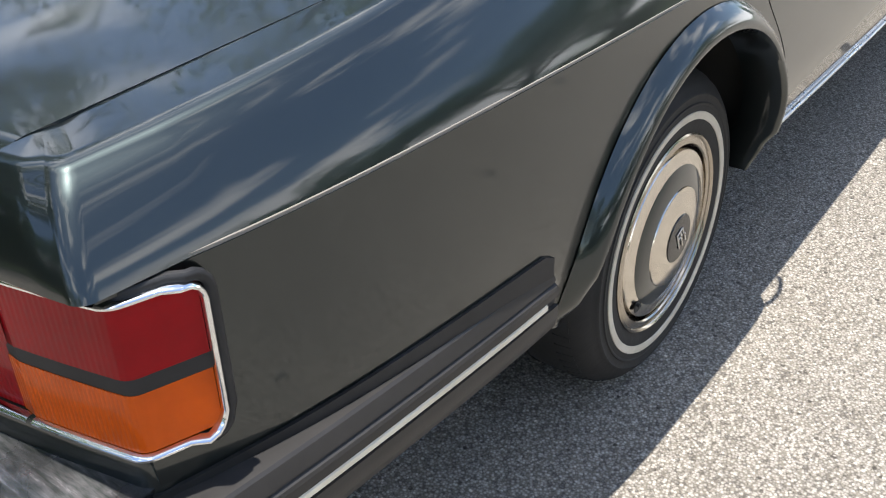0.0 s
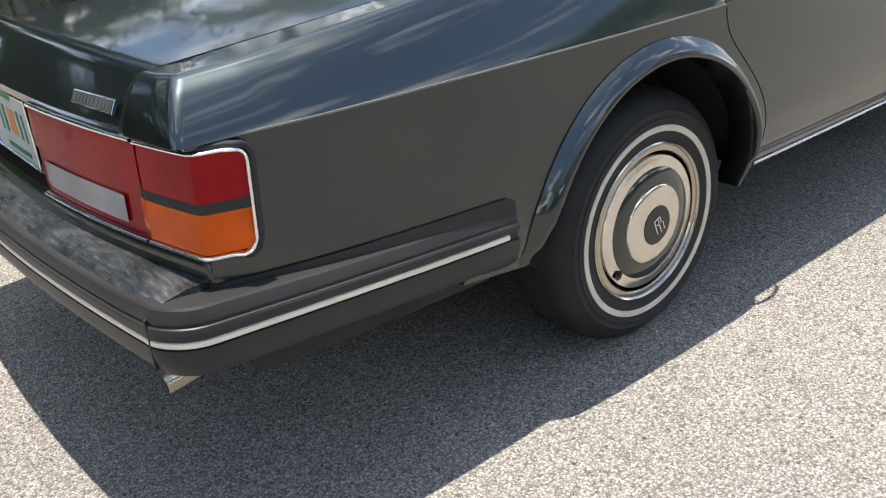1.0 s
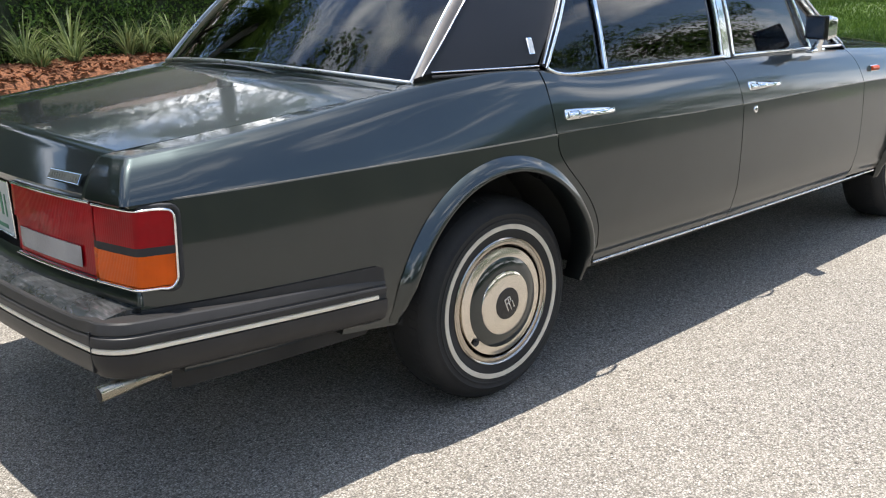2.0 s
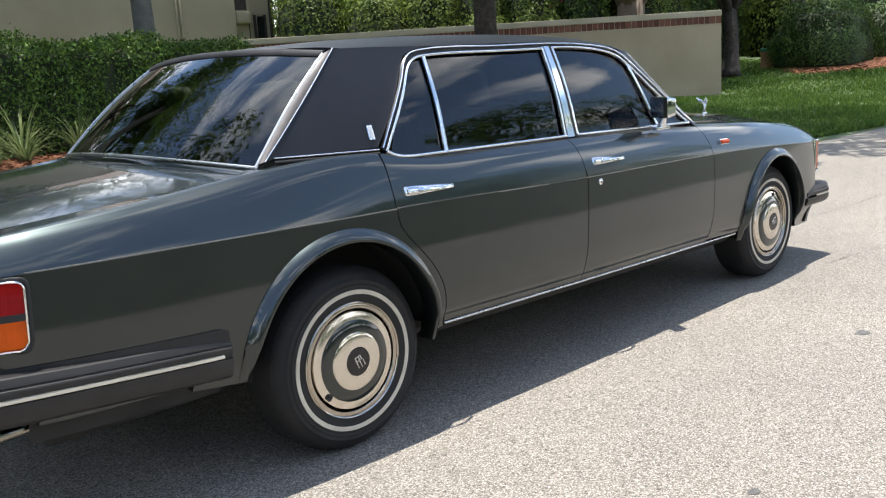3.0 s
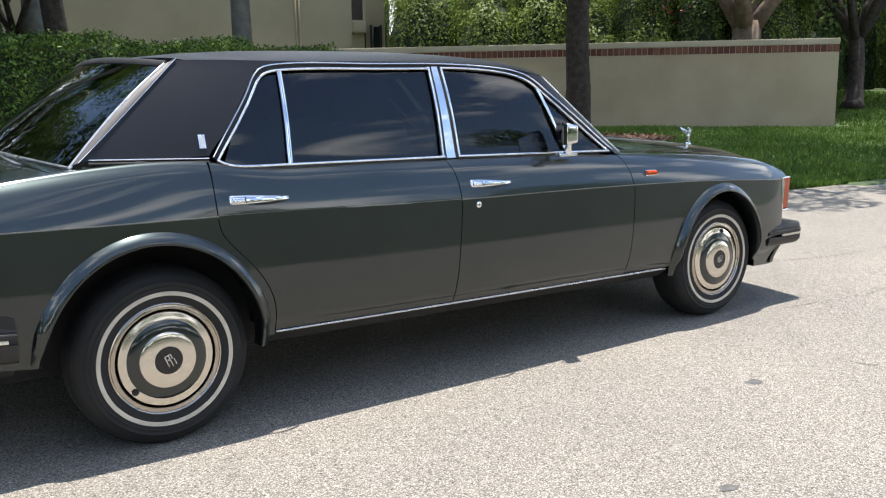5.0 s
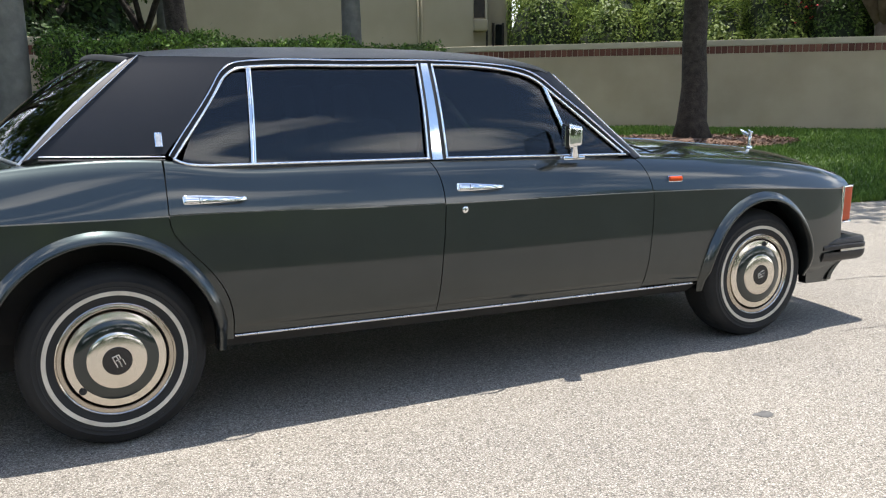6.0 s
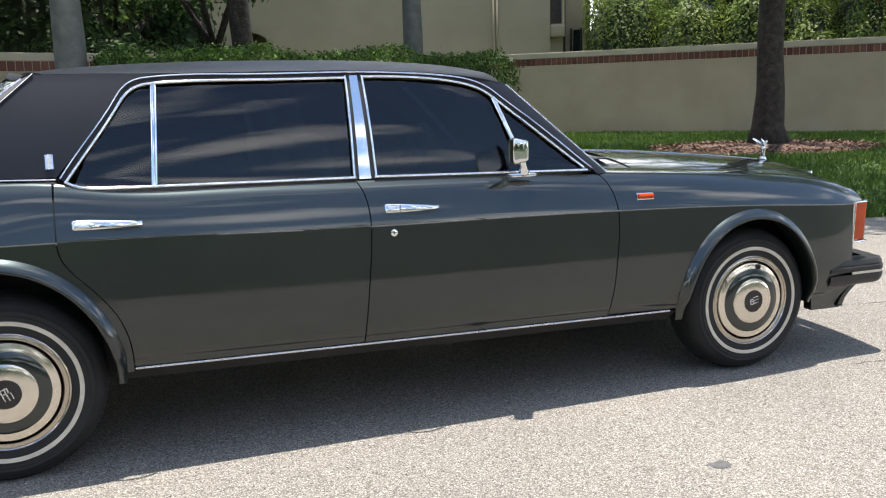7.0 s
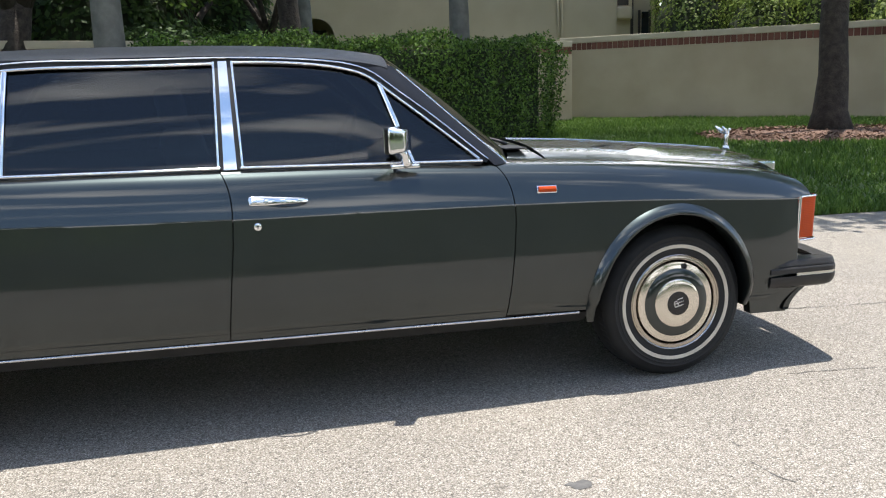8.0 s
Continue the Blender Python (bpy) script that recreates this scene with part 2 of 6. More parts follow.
# ---- builders ----
def spline(xs, ys):
    """A natural cubic curve through the points, clamped outside."""
    xs, ys = np.array(xs, float), np.array(ys, float)
    n = len(xs)
    a, b = np.zeros((n, n)), np.zeros(n)
    a[0, 0] = a[-1, -1] = 1
    for i in range(1, n - 1):
        h0, h1 = xs[i] - xs[i - 1], xs[i + 1] - xs[i]
        a[i, i - 1:i + 2] = h0, 2 * (h0 + h1), h1
        b[i] = 6 * ((ys[i + 1] - ys[i]) / h1 - (ys[i] - ys[i - 1]) / h0)
    m = np.linalg.solve(a, b)

    def at(x):
        x = min(max(x, xs[0]), xs[-1])
        i = min(int(np.searchsorted(xs, x, "right")) - 1, n - 2)
        h, u, v = xs[i + 1] - xs[i], xs[i + 1] - x, x - xs[i]
        return float((m[i] * u ** 3 + m[i + 1] * v ** 3) / (6 * h) + (ys[i] / h - m[i] * h / 6) * u + (ys[i + 1] / h - m[i + 1] * h / 6) * v)
    return at


def line(xs, ys):
    return lambda x: float(np.interp(x, xs, ys))


def mesh_part(name, verts, faces, mat, parent=None, label="", smooth=True, normals=None):
    me = bpy.data.meshes.new(name)
    me.from_pydata([tuple(v) for v in verts], [], faces)
    me.materials.append(mat)
    if smooth:
        me.polygons.foreach_set("use_smooth", [True] * len(me.polygons))
    me.update()
    if normals is not None:
        me.normals_split_custom_set_from_vertices([tuple(v) for v in normals])
    ob = new(name, me)
    ob.parent = parent
    if label:
        ob["label"] = label
    return ob


def part(name, bm, mat, parent=None, label="", smooth=False):
    me = bpy.data.meshes.new(name)
    bm.to_mesh(me)
    bm.free()
    me.materials.append(mat)
    if smooth:
        me.polygons.foreach_set("use_smooth", [True] * len(me.polygons))
    ob = new(name, me)
    ob.parent = parent
    if label:
        ob["label"] = label
    return ob


def thing(name, label, category, where=(0, 0, 0), group="", kind=""):
    ob = new(name)
    ob.location = where
    ob.empty_display_size = 0.2
    return tagged(ob, label, category, group, kind)


def grid_faces(nu, nv, base=0):
    return [(base + i * nv + j, base + (i + 1) * nv + j, base + (i + 1) * nv + j + 1, base + i * nv + j + 1) for i in range(nu - 1) for j in range(nv - 1)]


def boundary(nu, nv):
    return [j for j in range(nv)] + [i * nv + nv - 1 for i in range(1, nu)] + [(nu - 1) * nv + j for j in range(nv - 2, -1, -1)] + [i * nv for i in range(nu - 2, 0, -1)]


def sheet(name, pts, mat, parent, inward=None, label="", normals=None, closed=False, smooth=True):
    """A curved panel from a grid of points pts[i][j], with a folded rim by inward; closed: with a back face as well."""
    nu, nv = len(pts), len(pts[0])
    verts = [Vector(p) for row in pts for p in row]
    faces = grid_faces(nu, nv)
    if closed:
        n, loop, push = len(verts), boundary(nu, nv), Vector(inward)
        verts += [v + push for v in verts]
        faces += [tuple(n + q for q in reversed(f)) for f in grid_faces(nu, nv)]
        faces += [(a, a + n, b + n, b) for a, b in zip(loop, loop[1:] + loop[:1])]
        ob = mesh_part(name, verts, faces, mat, parent, label)
        smooth_by_angle(ob, 45)
        return ob
    norms = [Vector(v) for row in normals for v in row] if normals else None
    if inward is not None:
        push = Vector(inward)
        loop = boundary(nu, nv)
        b0 = len(verts)
        cen = sum(verts, Vector()) / len(verts)
        for k in loop:
            verts += [verts[k].copy(), verts[k] + push]
            if norms:
                out = verts[k] - cen
                out -= push * (out.dot(push) / push.length_squared)
                out.normalize()
                norms += [out, out]
        m = len(loop)
        for k in range(m):
            q = (k + 1) % m
            faces.append((b0 + 2 * k, b0 + 2 * q, b0 + 2 * q + 1, b0 + 2 * k + 1))
    if norms:
        for i, f in enumerate(faces):
            a, b, c = (verts[q] for q in f[:3])
            g = (b - a).cross(c - a)
            if g.length_squared < 1e-16:
                g = (verts[f[2]] - a).cross(verts[f[3]] - a)
            if g.dot(sum((norms[q] for q in f), Vector())) < 0:
                faces[i] = tuple(reversed(f))
    return mesh_part(name, verts, faces, mat, parent, label, smooth, norms)


def strip(name, path, outs, section, mat, parent, label="", closed=False, caps=True):
    """Sweeps a closed section [(along outs, across)] along a path of points; outs: the outward way at each point."""
    verts, faces, n, k = [], [], len(path), len(section)
    path = [Vector(p) for p in path]
    for i, p in enumerate(path):
        a = path[(i - 1) % n] if closed or i else p
        b = path[(i + 1) % n] if closed or i < n - 1 else p
        tan = (b - a).normalized()
        out = Vector(outs[i]) if not callable(outs) else Vector(outs(p))
        out = (out - tan * out.dot(tan)).normalized()
        across = tan.cross(out)
        verts += [p + out * o + across * c for o, c in section]
    for i in range(n if closed else n - 1):
        j = (i + 1) % n
        faces += [(i * k + a, i * k + (a + 1) % k, j * k + (a + 1) % k, j * k + a) for a in range(k)]
    if caps and not closed:
        faces += [tuple(range(k)), tuple((n - 1) * k + a for a in reversed(range(k)))]
    ob = mesh_part(name, verts, faces, mat, parent, label, smooth=False)
    smooth_by_angle(ob, 40)
    return ob


def smooth_by_angle(ob, degrees):
    me = ob.data
    bm = bmesh.new()
    bm.from_mesh(me)
    bmesh.ops.recalc_face_normals(bm, faces=bm.faces)
    for f in bm.faces:
        f.smooth = True
    for e in bm.edges:
        e.smooth = not (len(e.link_faces) == 2 and e.calc_face_angle(0) > radians(degrees))
    bm.to_mesh(me)
    bm.free()


def round_section(w, h, r=0.35):
    """A low trim section, w across and h proud, with rounded shoulders."""
    a, b = w / 2, w / 2 * (1 - r)
    return [(-0.004, -a), (h * 0.45, -a), (h * 0.85, -b), (h, -b * 0.5), (h, b * 0.5), (h * 0.85, b), (h * 0.45, a), (-0.004, a)]


def box_bm(size, at=(0, 0, 0), bevel=0.0, segments=2, turn=None):
    bm = bmesh.new()
    bmesh.ops.create_cube(bm, size=1)
    bmesh.ops.scale(bm, vec=size, verts=bm.verts)
    if bevel:
        bmesh.ops.bevel(bm, geom=bm.edges[:], offset=bevel, segments=segments, affect="EDGES", profile=0.6)
    if turn is not None:
        bmesh.ops.transform(bm, matrix=turn, verts=bm.verts)
    bmesh.ops.translate(bm, vec=at, verts=bm.verts)
    return bm


def lathe(name, profile, mat, parent, label="", steps=64, arc=(0, 2 * math.pi), sharp=30):
    """Turns a profile of (radius, y) about the y axis."""
    verts, faces, k = [], [], len(profile)
    full = abs(arc[1] - arc[0] - 2 * math.pi) < 1e-6
    n = steps if full else steps + 1
    for i in range(n):
        a = arc[0] + (arc[1] - arc[0]) * i / steps
        verts += [(r * math.cos(a), y, r * math.sin(a)) for r, y in profile]
    for i in range(steps):
        j = (i + 1) % n
        faces += [(i * k + q, i * k + q + 1, j * k + q + 1, j * k + q) for q in range(k - 1)]
    ob = mesh_part(name, verts, faces, mat, parent, label)
    bm = bmesh.new()
    bm.from_mesh(ob.data)
    bmesh.ops.remove_doubles(bm, verts=bm.verts, dist=1e-5)
    bm.to_mesh(ob.data)
    bm.free()
    smooth_by_angle(ob, sharp)
    return ob


def tube_bm(path, radii, sides=10, bm=None):
    bm = bm or bmesh.new()
    rings = []
    path = [Vector(p) for p in path]
    for i, p in enumerate(path):
        tan = (path[min(i + 1, len(path) - 1)] - path[max(i - 1, 0)]).normalized()
        u = tan.orthogonal().normalized()
        if rings:
            u = (last - tan * last.dot(tan)).normalized()
        last = u
        v = tan.cross(u)
        rings.append([bm.verts.new(p + radii[i] * (math.cos(2 * math.pi * k / sides) * u + math.sin(2 * math.pi * k / sides) * v)) for k in range(sides)])
    for a, b in zip(rings, rings[1:]):
        for k in range(sides):
            bm.faces.new((a[k], a[(k + 1) % sides], b[(k + 1) % sides], b[k]))
    bm.faces.new(list(reversed(rings[0])))
    bm.faces.new(rings[-1])
    return bm


# ---- ground, road, lawn ----
def road_edge(x):
    return 2.77 - 0.07 * (x - 6.87)


def near_edge(x):
    """The road's other edge, behind the camera."""
    return float(np.interp(x, [-60, -8, 0, 9, 14, 60], [-9.0, -6.2, -5.2, -4.9, -4.3, -6.8]))


def lawn_z(x, y):
    """Height of the ground sheet; under the road it lies a little lower."""
    d = y - road_edge(x)
    if d > -0.15:
        far = max(0.0, math.hypot(x, y) - 22)
        return 0.014 + 0.27 * (1 - math.exp(-max(d, 0) / 4.5)) + 0.070 * min(far, 12)
    d2 = near_edge(x) - y
    return 0.02 + 0.15 * (1 - math.exp(-d2 / 6)) if d2 > 0 else -0.06


def axis(near, far, step):
    a, g = list(np.arange(-near, near + 0.01, step)), near
    while g < far:
        g *= 1.35
        a = [-g] + a + [g]
    return a


LAWN = mixed("lawn", (0.046, 0.074, 0.024), (0.088, 0.122, 0.044), 1.6, 0.9, bump=0.6, bump_scale=60.0, bump_dist=0.02)
pts = [[(x, y, lawn_z(x, y)) for y in axis(40, 900, 0.8)] for x in axis(40, 900, 0.8)]
ground = tagged(sheet("ground", pts, LAWN, None), "mown green lawn rising gently from the road", "lawn", kind="structure")
pts = [[(x, near_edge(x) + (road_edge(x) - near_edge(x)) * v, 0.0) for v in np.linspace(0, 1, 12)] for x in np.linspace(-60, 60, 120)]
road = tagged(sheet("road", pts, ROAD, None, (0, 0, -0.05)), "pale worn asphalt road with coarse aggregate", "road", kind="structure")
# unseen strip behind the camera: tree shade on the lawn put into its colour
SHADE_STRIP = mixed("shade_toned_lawn", (0.032, 0.039, 0.024), (0.066, 0.074, 0.048), 2.0, 0.95, bump=0.8, bump_scale=40.0, bump_dist=0.03)
pts = [[(x, near_edge(x) - 0.03 - 8.0 * v, lawn_z(x, near_edge(x) - 0.03 - 8.0 * v) + 0.11 * min(1, 30 * v, 12 * (1 - v)) - 0.03) for v in (0, 0.01, 0.03, 0.1, 0.25, 0.45, 0.65, 0.85, 0.95, 1)] for x in np.linspace(-30, 34, 80)]
tagged(sheet("shaded_verge", pts, SHADE_STRIP, None), "unseen strip of lawn coloured dark as if in tree shade", "ground cover", kind="structure")
CRACK = mixed("crack_tar", (0.05, 0.048, 0.045), (0.10, 0.095, 0.088), 20.0, 0.9)


def crack(points, width, seed):
    """A wandering hairline crack lying in the road."""
    rnd = random.Random(seed)
    line_pts = []
    for (a, b), (c, d) in zip(points, points[1:]):
        n = max(2, int(math.hypot(c - a, d - b) / 0.035))
        line_pts += [(a + (c - a) * i / n + rnd.gauss(0, 0.006), b + (d - b) * i / n + rnd.gauss(0, 0.006)) for i in range(n)]
    verts, faces = [], []
    for i, (x, y) in enumerate(line_pts):
        w = width * rnd.uniform(0.25, 1.0)
        verts += [(x - w * 0.4, y - w, 0.0022), (x + w * 0.4, y + w, 0.0022)]
        if i:
            faces.append((2 * i - 2, 2 * i, 2 * i + 1, 2 * i - 1))
    return tagged(mesh_part("road_crack", verts, faces, CRACK, None, smooth=False), "thin wandering crack in the asphalt", "crack", kind="structure")


crack([(3.27, -1.03), (3.20, -1.20), (3.17, -1.34), (3.02, -1.52), (2.95, -1.75), (2.99, -2.0)], 0.004, 3)
crack([(4.10, -0.05), (4.42, -0.06), (4.92, -0.13), (5.3, -0.24), (5.92, -0.30), (7.4, -0.28), (9.5, -0.45)], 0.005, 4)
crack([(3.62, -1.0), (4.3, -1.12), (5.2, -1.05), (6.1, -1.25)], 0.003, 5)
MARK = mixed("tar_spot", (0.07, 0.068, 0.064), (0.12, 0.115, 0.108), 30.0, 0.85)
for k, (x, y, r) in enumerate([(2.333, -1.737, 0.032), (1.35, -2.35, 0.025), (0.55, -2.1, 0.018), (-0.75, -1.75, 0.02), (3.9, -2.0, 0.022), (4.6, -1.5, 0.02), (-0.2, -2.6, 0.025), (2.9, -2.7, 0.03)]):
    rnd = random.Random(k + 50)
    rim = [(x + r * rnd.uniform(0.6, 1.2) * math.cos(a) * 1.5, y + r * rnd.uniform(0.6, 1.2) * math.sin(a), 0.0018) for a in np.linspace(0, 2 * math.pi, 15)[:-1]]
    tagged(mesh_part("tar_spot", rim, [tuple(range(14))], MARK, None, smooth=False), "small dark tar spot on the asphalt", "stain", kind="structure")


# ---- plants ----
def cloud_part(name, centres, normals, size, mat, parent=None, label="", seed=1, aspect=0.5, droop=0.0, spread=1.0):
    """Many small pointed leaves, one quad each, about the given centres."""
    rng = np.random.default_rng(seed)
    n = len(centres)
    nor = np.asarray(normals, float) + rng.normal(0, spread, (n, 3))
    nor /= np.linalg.norm(nor, axis=1)[:, None] + 1e-9
    ref = rng.normal(0, 1, (n, 3))
    ref[:, 2] -= droop
    u = np.cross(nor, ref)
    u = np.cross(u, nor)
    u /= np.linalg.norm(u, axis=1)[:, None] + 1e-9
    v = np.cross(nor, u)
    ln = size * rng.uniform(0.6, 1.3, n)[:, None]
    c = np.asarray(centres, float)
    quad = np.stack([c - u * ln * 0.5, c + v * ln * aspect * 0.5, c + u * ln * 0.5, c - v * ln * aspect * 0.5], 1).reshape(-1, 3)
    me = bpy.data.meshes.new(name)
    me.vertices.add(4 * n)
    me.vertices.foreach_set("co", quad.ravel())
    me.loops.add(4 * n)
    me.loops.foreach_set("vertex_index", np.arange(4 * n))
    me.polygons.add(n)
    me.polygons.foreach_set("loop_start", np.arange(0, 4 * n, 4))
    me.materials.append(mat)
    me.update(calc_edges=True)
    ob = new(name, me)
    ob.parent = parent
    if label:
        ob["label"] = label
    return ob


HEDGELEAF = leaf_material("hedge_leaf", (0.012, 0.034, 0.007), (0.165, 0.275, 0.048), 0.30)
OAKLEAF = leaf_material("oak_leaf", (0.020, 0.042, 0.010), (0.150, 0.235, 0.052), 0.32)
BRIGHTLEAF = leaf_material("yellow_green_leaf", (0.05, 0.09, 0.015), (0.27, 0.34, 0.075), 0.45)
DARKLEAF = leaf_material("shade_leaf", (0.014, 0.034, 0.009), (0.062, 0.112, 0.027))
BUSHLEAF = leaf_material("clipped_bush_leaf", (0.010, 0.026, 0.007), (0.085, 0.150, 0.028), 0.25)
BLADE = leaf_material("lily_blade", (0.035, 0.070, 0.018), (0.260, 0.310, 0.130), 0.35)
GRASSBLADE = leaf_material("grass_blade", (0.038, 0.085, 0.012), (0.125, 0.205, 0.034), 0.35)
# very dark green for the solid cores behind hedge and bush leaves
CORE_DARK = mixed("dark_green_core", (0.014, 0.020, 0.009), (0.032, 0.044, 0.018), 6.0, 0.95)
BARK = mixed("dark_bark", (0.024, 0.019, 0.015), (0.062, 0.049, 0.040), 9.0, 0.95, bump=0.9, bump_scale=26.0, bump_dist=0.03)
PALEBARK = mixed("pale_bark", (0.115, 0.080, 0.058), (0.20, 0.150, 0.115), 5.0, 0.95, bump=0.6, bump_scale=18.0, bump_dist=0.02)
PALMBARK = mixed("grey_palm_bark", (0.115, 0.112, 0.100), (0.185, 0.180, 0.160), 4.0, 0.9, bump=0.5, bump_scale=25.0, bump_dist=0.01)
MULCH = mixed("bark_mulch", (0.10, 0.038, 0.018), (0.30, 0.115, 0.050), 30.0, 0.95, bump=1.0, bump_scale=45.0, bump_dist=0.03)
BROWNMULCH = mixed("leaf_litter", (0.085, 0.045, 0.030), (0.22, 0.135, 0.095), 24.0, 0.95, bump=1.0, bump_scale=40.0, bump_dist=0.03)


def crown_points(clumps, per, rng, squash=0.75):
    pts, nor = [], []
    for cx, cy, cz, r in clumps:
        d = rng.normal(0, 1, (per, 3))
        d /= np.linalg.norm(d, axis=1)[:, None]
        rad = r * rng.uniform(0.45, 1.0, per) ** 0.6
        p = d * rad[:, None]
        p[:, 2] *= squash
        pts.append(p + (cx, cy, cz))
        nor.append(d + (0, 0, 0.5))
    return np.concatenate(pts), np.concatenate(nor)


def tree(name, x, y, height, trunk, spread, clear, seed, leaf, label, leaves=7000, leafsize=0.16, bark=None, lean=(0, 0), clump=None, limbs=6):
    """A broad-leaved tree: flared trunk, limbs and a crown of clumps that starts at the height clear."""
    rnd, rng = random.Random(seed), np.random.default_rng(seed)
    z0 = lawn_z(x, y) - 0.05
    t = thing(name, label, "tree", (x, y, z0))
    bark = bark or BARK
    fork = clear * 0.95
    bend = [(lean[0] * q + rnd.uniform(-0.06, 0.06), lean[1] * q + rnd.uniform(-0.06, 0.06), fork * q) for q in (0, 0.12, 0.3, 0.5, 0.75, 1.0)]
    bend[0] = (0, 0, 0)
    bm = tube_bm(bend, [trunk * f for f in (1.75, 1.22, 1.04, 0.97, 0.94, 0.90)], 14)
    tr = part("trunk", bm, bark, t, "", True)
    clumps = []
    top = Vector(bend[-1])
    for i in range(limbs):
        a = 2 * math.pi * (i + rnd.uniform(-0.3, 0.3)) / limbs
        reach, rise = spread * rnd.uniform(0.55, 0.85), (height - clear) * rnd.uniform(0.25, 0.75)
        end = top + Vector((reach * math.cos(a), reach * math.sin(a), rise))
        mid = top.lerp(end, 0.5) + Vector((0, 0, rise * 0.15))
        part("limb", tube_bm([top - Vector((0, 0, 0.9 * trunk)), top.lerp(mid, 0.5), mid, end], [trunk * 0.62, trunk * 0.46, trunk * 0.28, trunk * 0.10], 10), bark, t, "", True)
        clumps.append((*end, spread * rnd.uniform(0.30, 0.45)))
        clumps.append((*mid.lerp(end, 0.4), spread * rnd.uniform(0.25, 0.4)))
        side = end + Vector((rnd.uniform(-1, 1), rnd.uniform(-1, 1), rnd.uniform(-0.3, 0.8))) * spread * 0.35
        clumps.append((*side, spread * rnd.uniform(0.2, 0.35)))
    clumps.append((*(top + Vector((0, 0, (height - clear) * 0.8))), spread * 0.45))
    if clump:
        clumps += clump
    p, nn = crown_points(clumps, leaves // len(clumps), rng)
    cloud_part("crown", p, nn, leafsize, leaf, t, "", seed, 0.5, 0.4)
    return t


def bush(name, x, y, rx, ry, h, seed, leaf, label, leaves=5000, leafsize=0.10, base=0.0, category="bush"):
    """A clipped round bush: a solid dark core inside, leaves over an uneven outline."""
    rng = np.random.default_rng(seed)
    z0 = lawn_z(x, y) + base
    t = thing(name, label, category, (x, y, z0))
    d = rng.normal(0, 1, (leaves, 3))
    d /= np.linalg.norm(d, axis=1)[:, None]
    d[:, 2] = np.abs(d[:, 2]) * 1.0
    wob = 1 + 0.09 * np.sin(d[:, 0] * 7 + seed) * np.cos(d[:, 1] * 6) + 0.06 * np.sin(d[:, 2] * 11 + seed)
    sq = np.sign(d) * np.abs(d) ** 0.75
    p = sq * np.array([rx, ry, h]) * (wob * rng.uniform(0.86, 1.02, leaves))[:, None]
    cloud_part("leaves", p, d + (0, 0, 0.4), leafsize, leaf, t, "", seed, 0.55)
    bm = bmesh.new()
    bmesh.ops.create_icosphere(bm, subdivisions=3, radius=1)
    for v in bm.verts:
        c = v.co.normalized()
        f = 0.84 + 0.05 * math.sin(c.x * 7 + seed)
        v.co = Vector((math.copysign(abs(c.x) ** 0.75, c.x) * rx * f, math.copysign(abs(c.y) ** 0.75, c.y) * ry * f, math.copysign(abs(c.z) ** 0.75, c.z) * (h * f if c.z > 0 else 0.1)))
    part("inner_core", bm, CORE_DARK, t, "", True)
    return t


def palm(name, x, y, height, r, seed, label, fronds=16, bark=None):
    rnd, rng = random.Random(seed), np.random.default_rng(seed)
    z0 = lawn_z(x, y) - 0.05
    t = thing(name, label, "palm", (x, y, z0))
    zs = np.linspace(0, height, 14)
    bm = tube_bm([(0.02 * math.sin(z), 0.015 * math.cos(z * 1.3), z) for z in zs], [r * (1.25 if i == 0 else 1.0 + 0.10 * math.sin(i * 0.55) - 0.012 * i) for i in range(14)], 18)
    part("trunk", bm, bark or PALMBARK, t, "ringed smooth grey trunk", True)
    for i in range(fronds):
        a = 2 * math.pi * i / fronds + rnd.uniform(-0.2, 0.2)
        up, ln = rnd.uniform(-0.2, 1.1), rnd.uniform(2.0, 2.7)
        spine = []
        for q in np.linspace(0, 1, 9):
            spine.append(Vector((math.cos(a) * ln * q, math.sin(a) * ln * q, height + up * ln * q - 1.35 * ln * q * q * 0.75)))
        bm = tube_bm(spine, [0.03 * (1 - 0.85 * k / 8) for k in range(9)], 5)
        side = Vector((-math.sin(a), math.cos(a), 0))
        for k in range(44):
            q = 0.12 + 0.88 * k / 43
            j = min(int(q * 8), 7)
            p0 = spine[j].lerp(spine[j + 1], q * 8 - j)
            for sg in (-1, 1):
                w = 0.75 * math.sin(math.pi * min(q * 0.9 + 0.12, 1)) + 0.08
                tip = p0 + side * sg * w + Vector((math.cos(a) * 0.25, math.sin(a) * 0.25, -0.30 * w))
                e = Vector((math.cos(a), math.sin(a), 0)) * 0.022
                bm.faces.new([bm.verts.new(c) for c in (p0 - e, p0 + e, tip)])
        part("frond", bm, OAKLEAF, t)
    return t


# the clipped hedge across the lawn
HEDGE_A, HEDGE_B, HEDGE_DEPTH, HEDGE_H = Vector((0.75, 9.35, 0)), Vector((8.0, 11.8, 0)), 1.25, 1.83
hedge = thing("hedge", "long clipped dark green hedge with sunlit top", "hedge", ((HEDGE_A.x + HEDGE_B.x) / 2, (HEDGE_A.y + HEDGE_B.y) / 2, 0.2))
hd = (HEDGE_B - HEDGE_A)
hl_, hd = hd.length, hd.normalized()
hn = Vector((hd.y, -hd.x, 0))
rng = np.random.default_rng(11)
N = 44000
face = rng.choice(5, N, p=[0.46, 0.34, 0.08, 0.06, 0.06])
u, v = rng.uniform(0, 1, N), rng.uniform(0, 1, N)
lx, ly, lz = u * hl_, np.zeros(N), v * HEDGE_H
nl = np.zeros((N, 3))
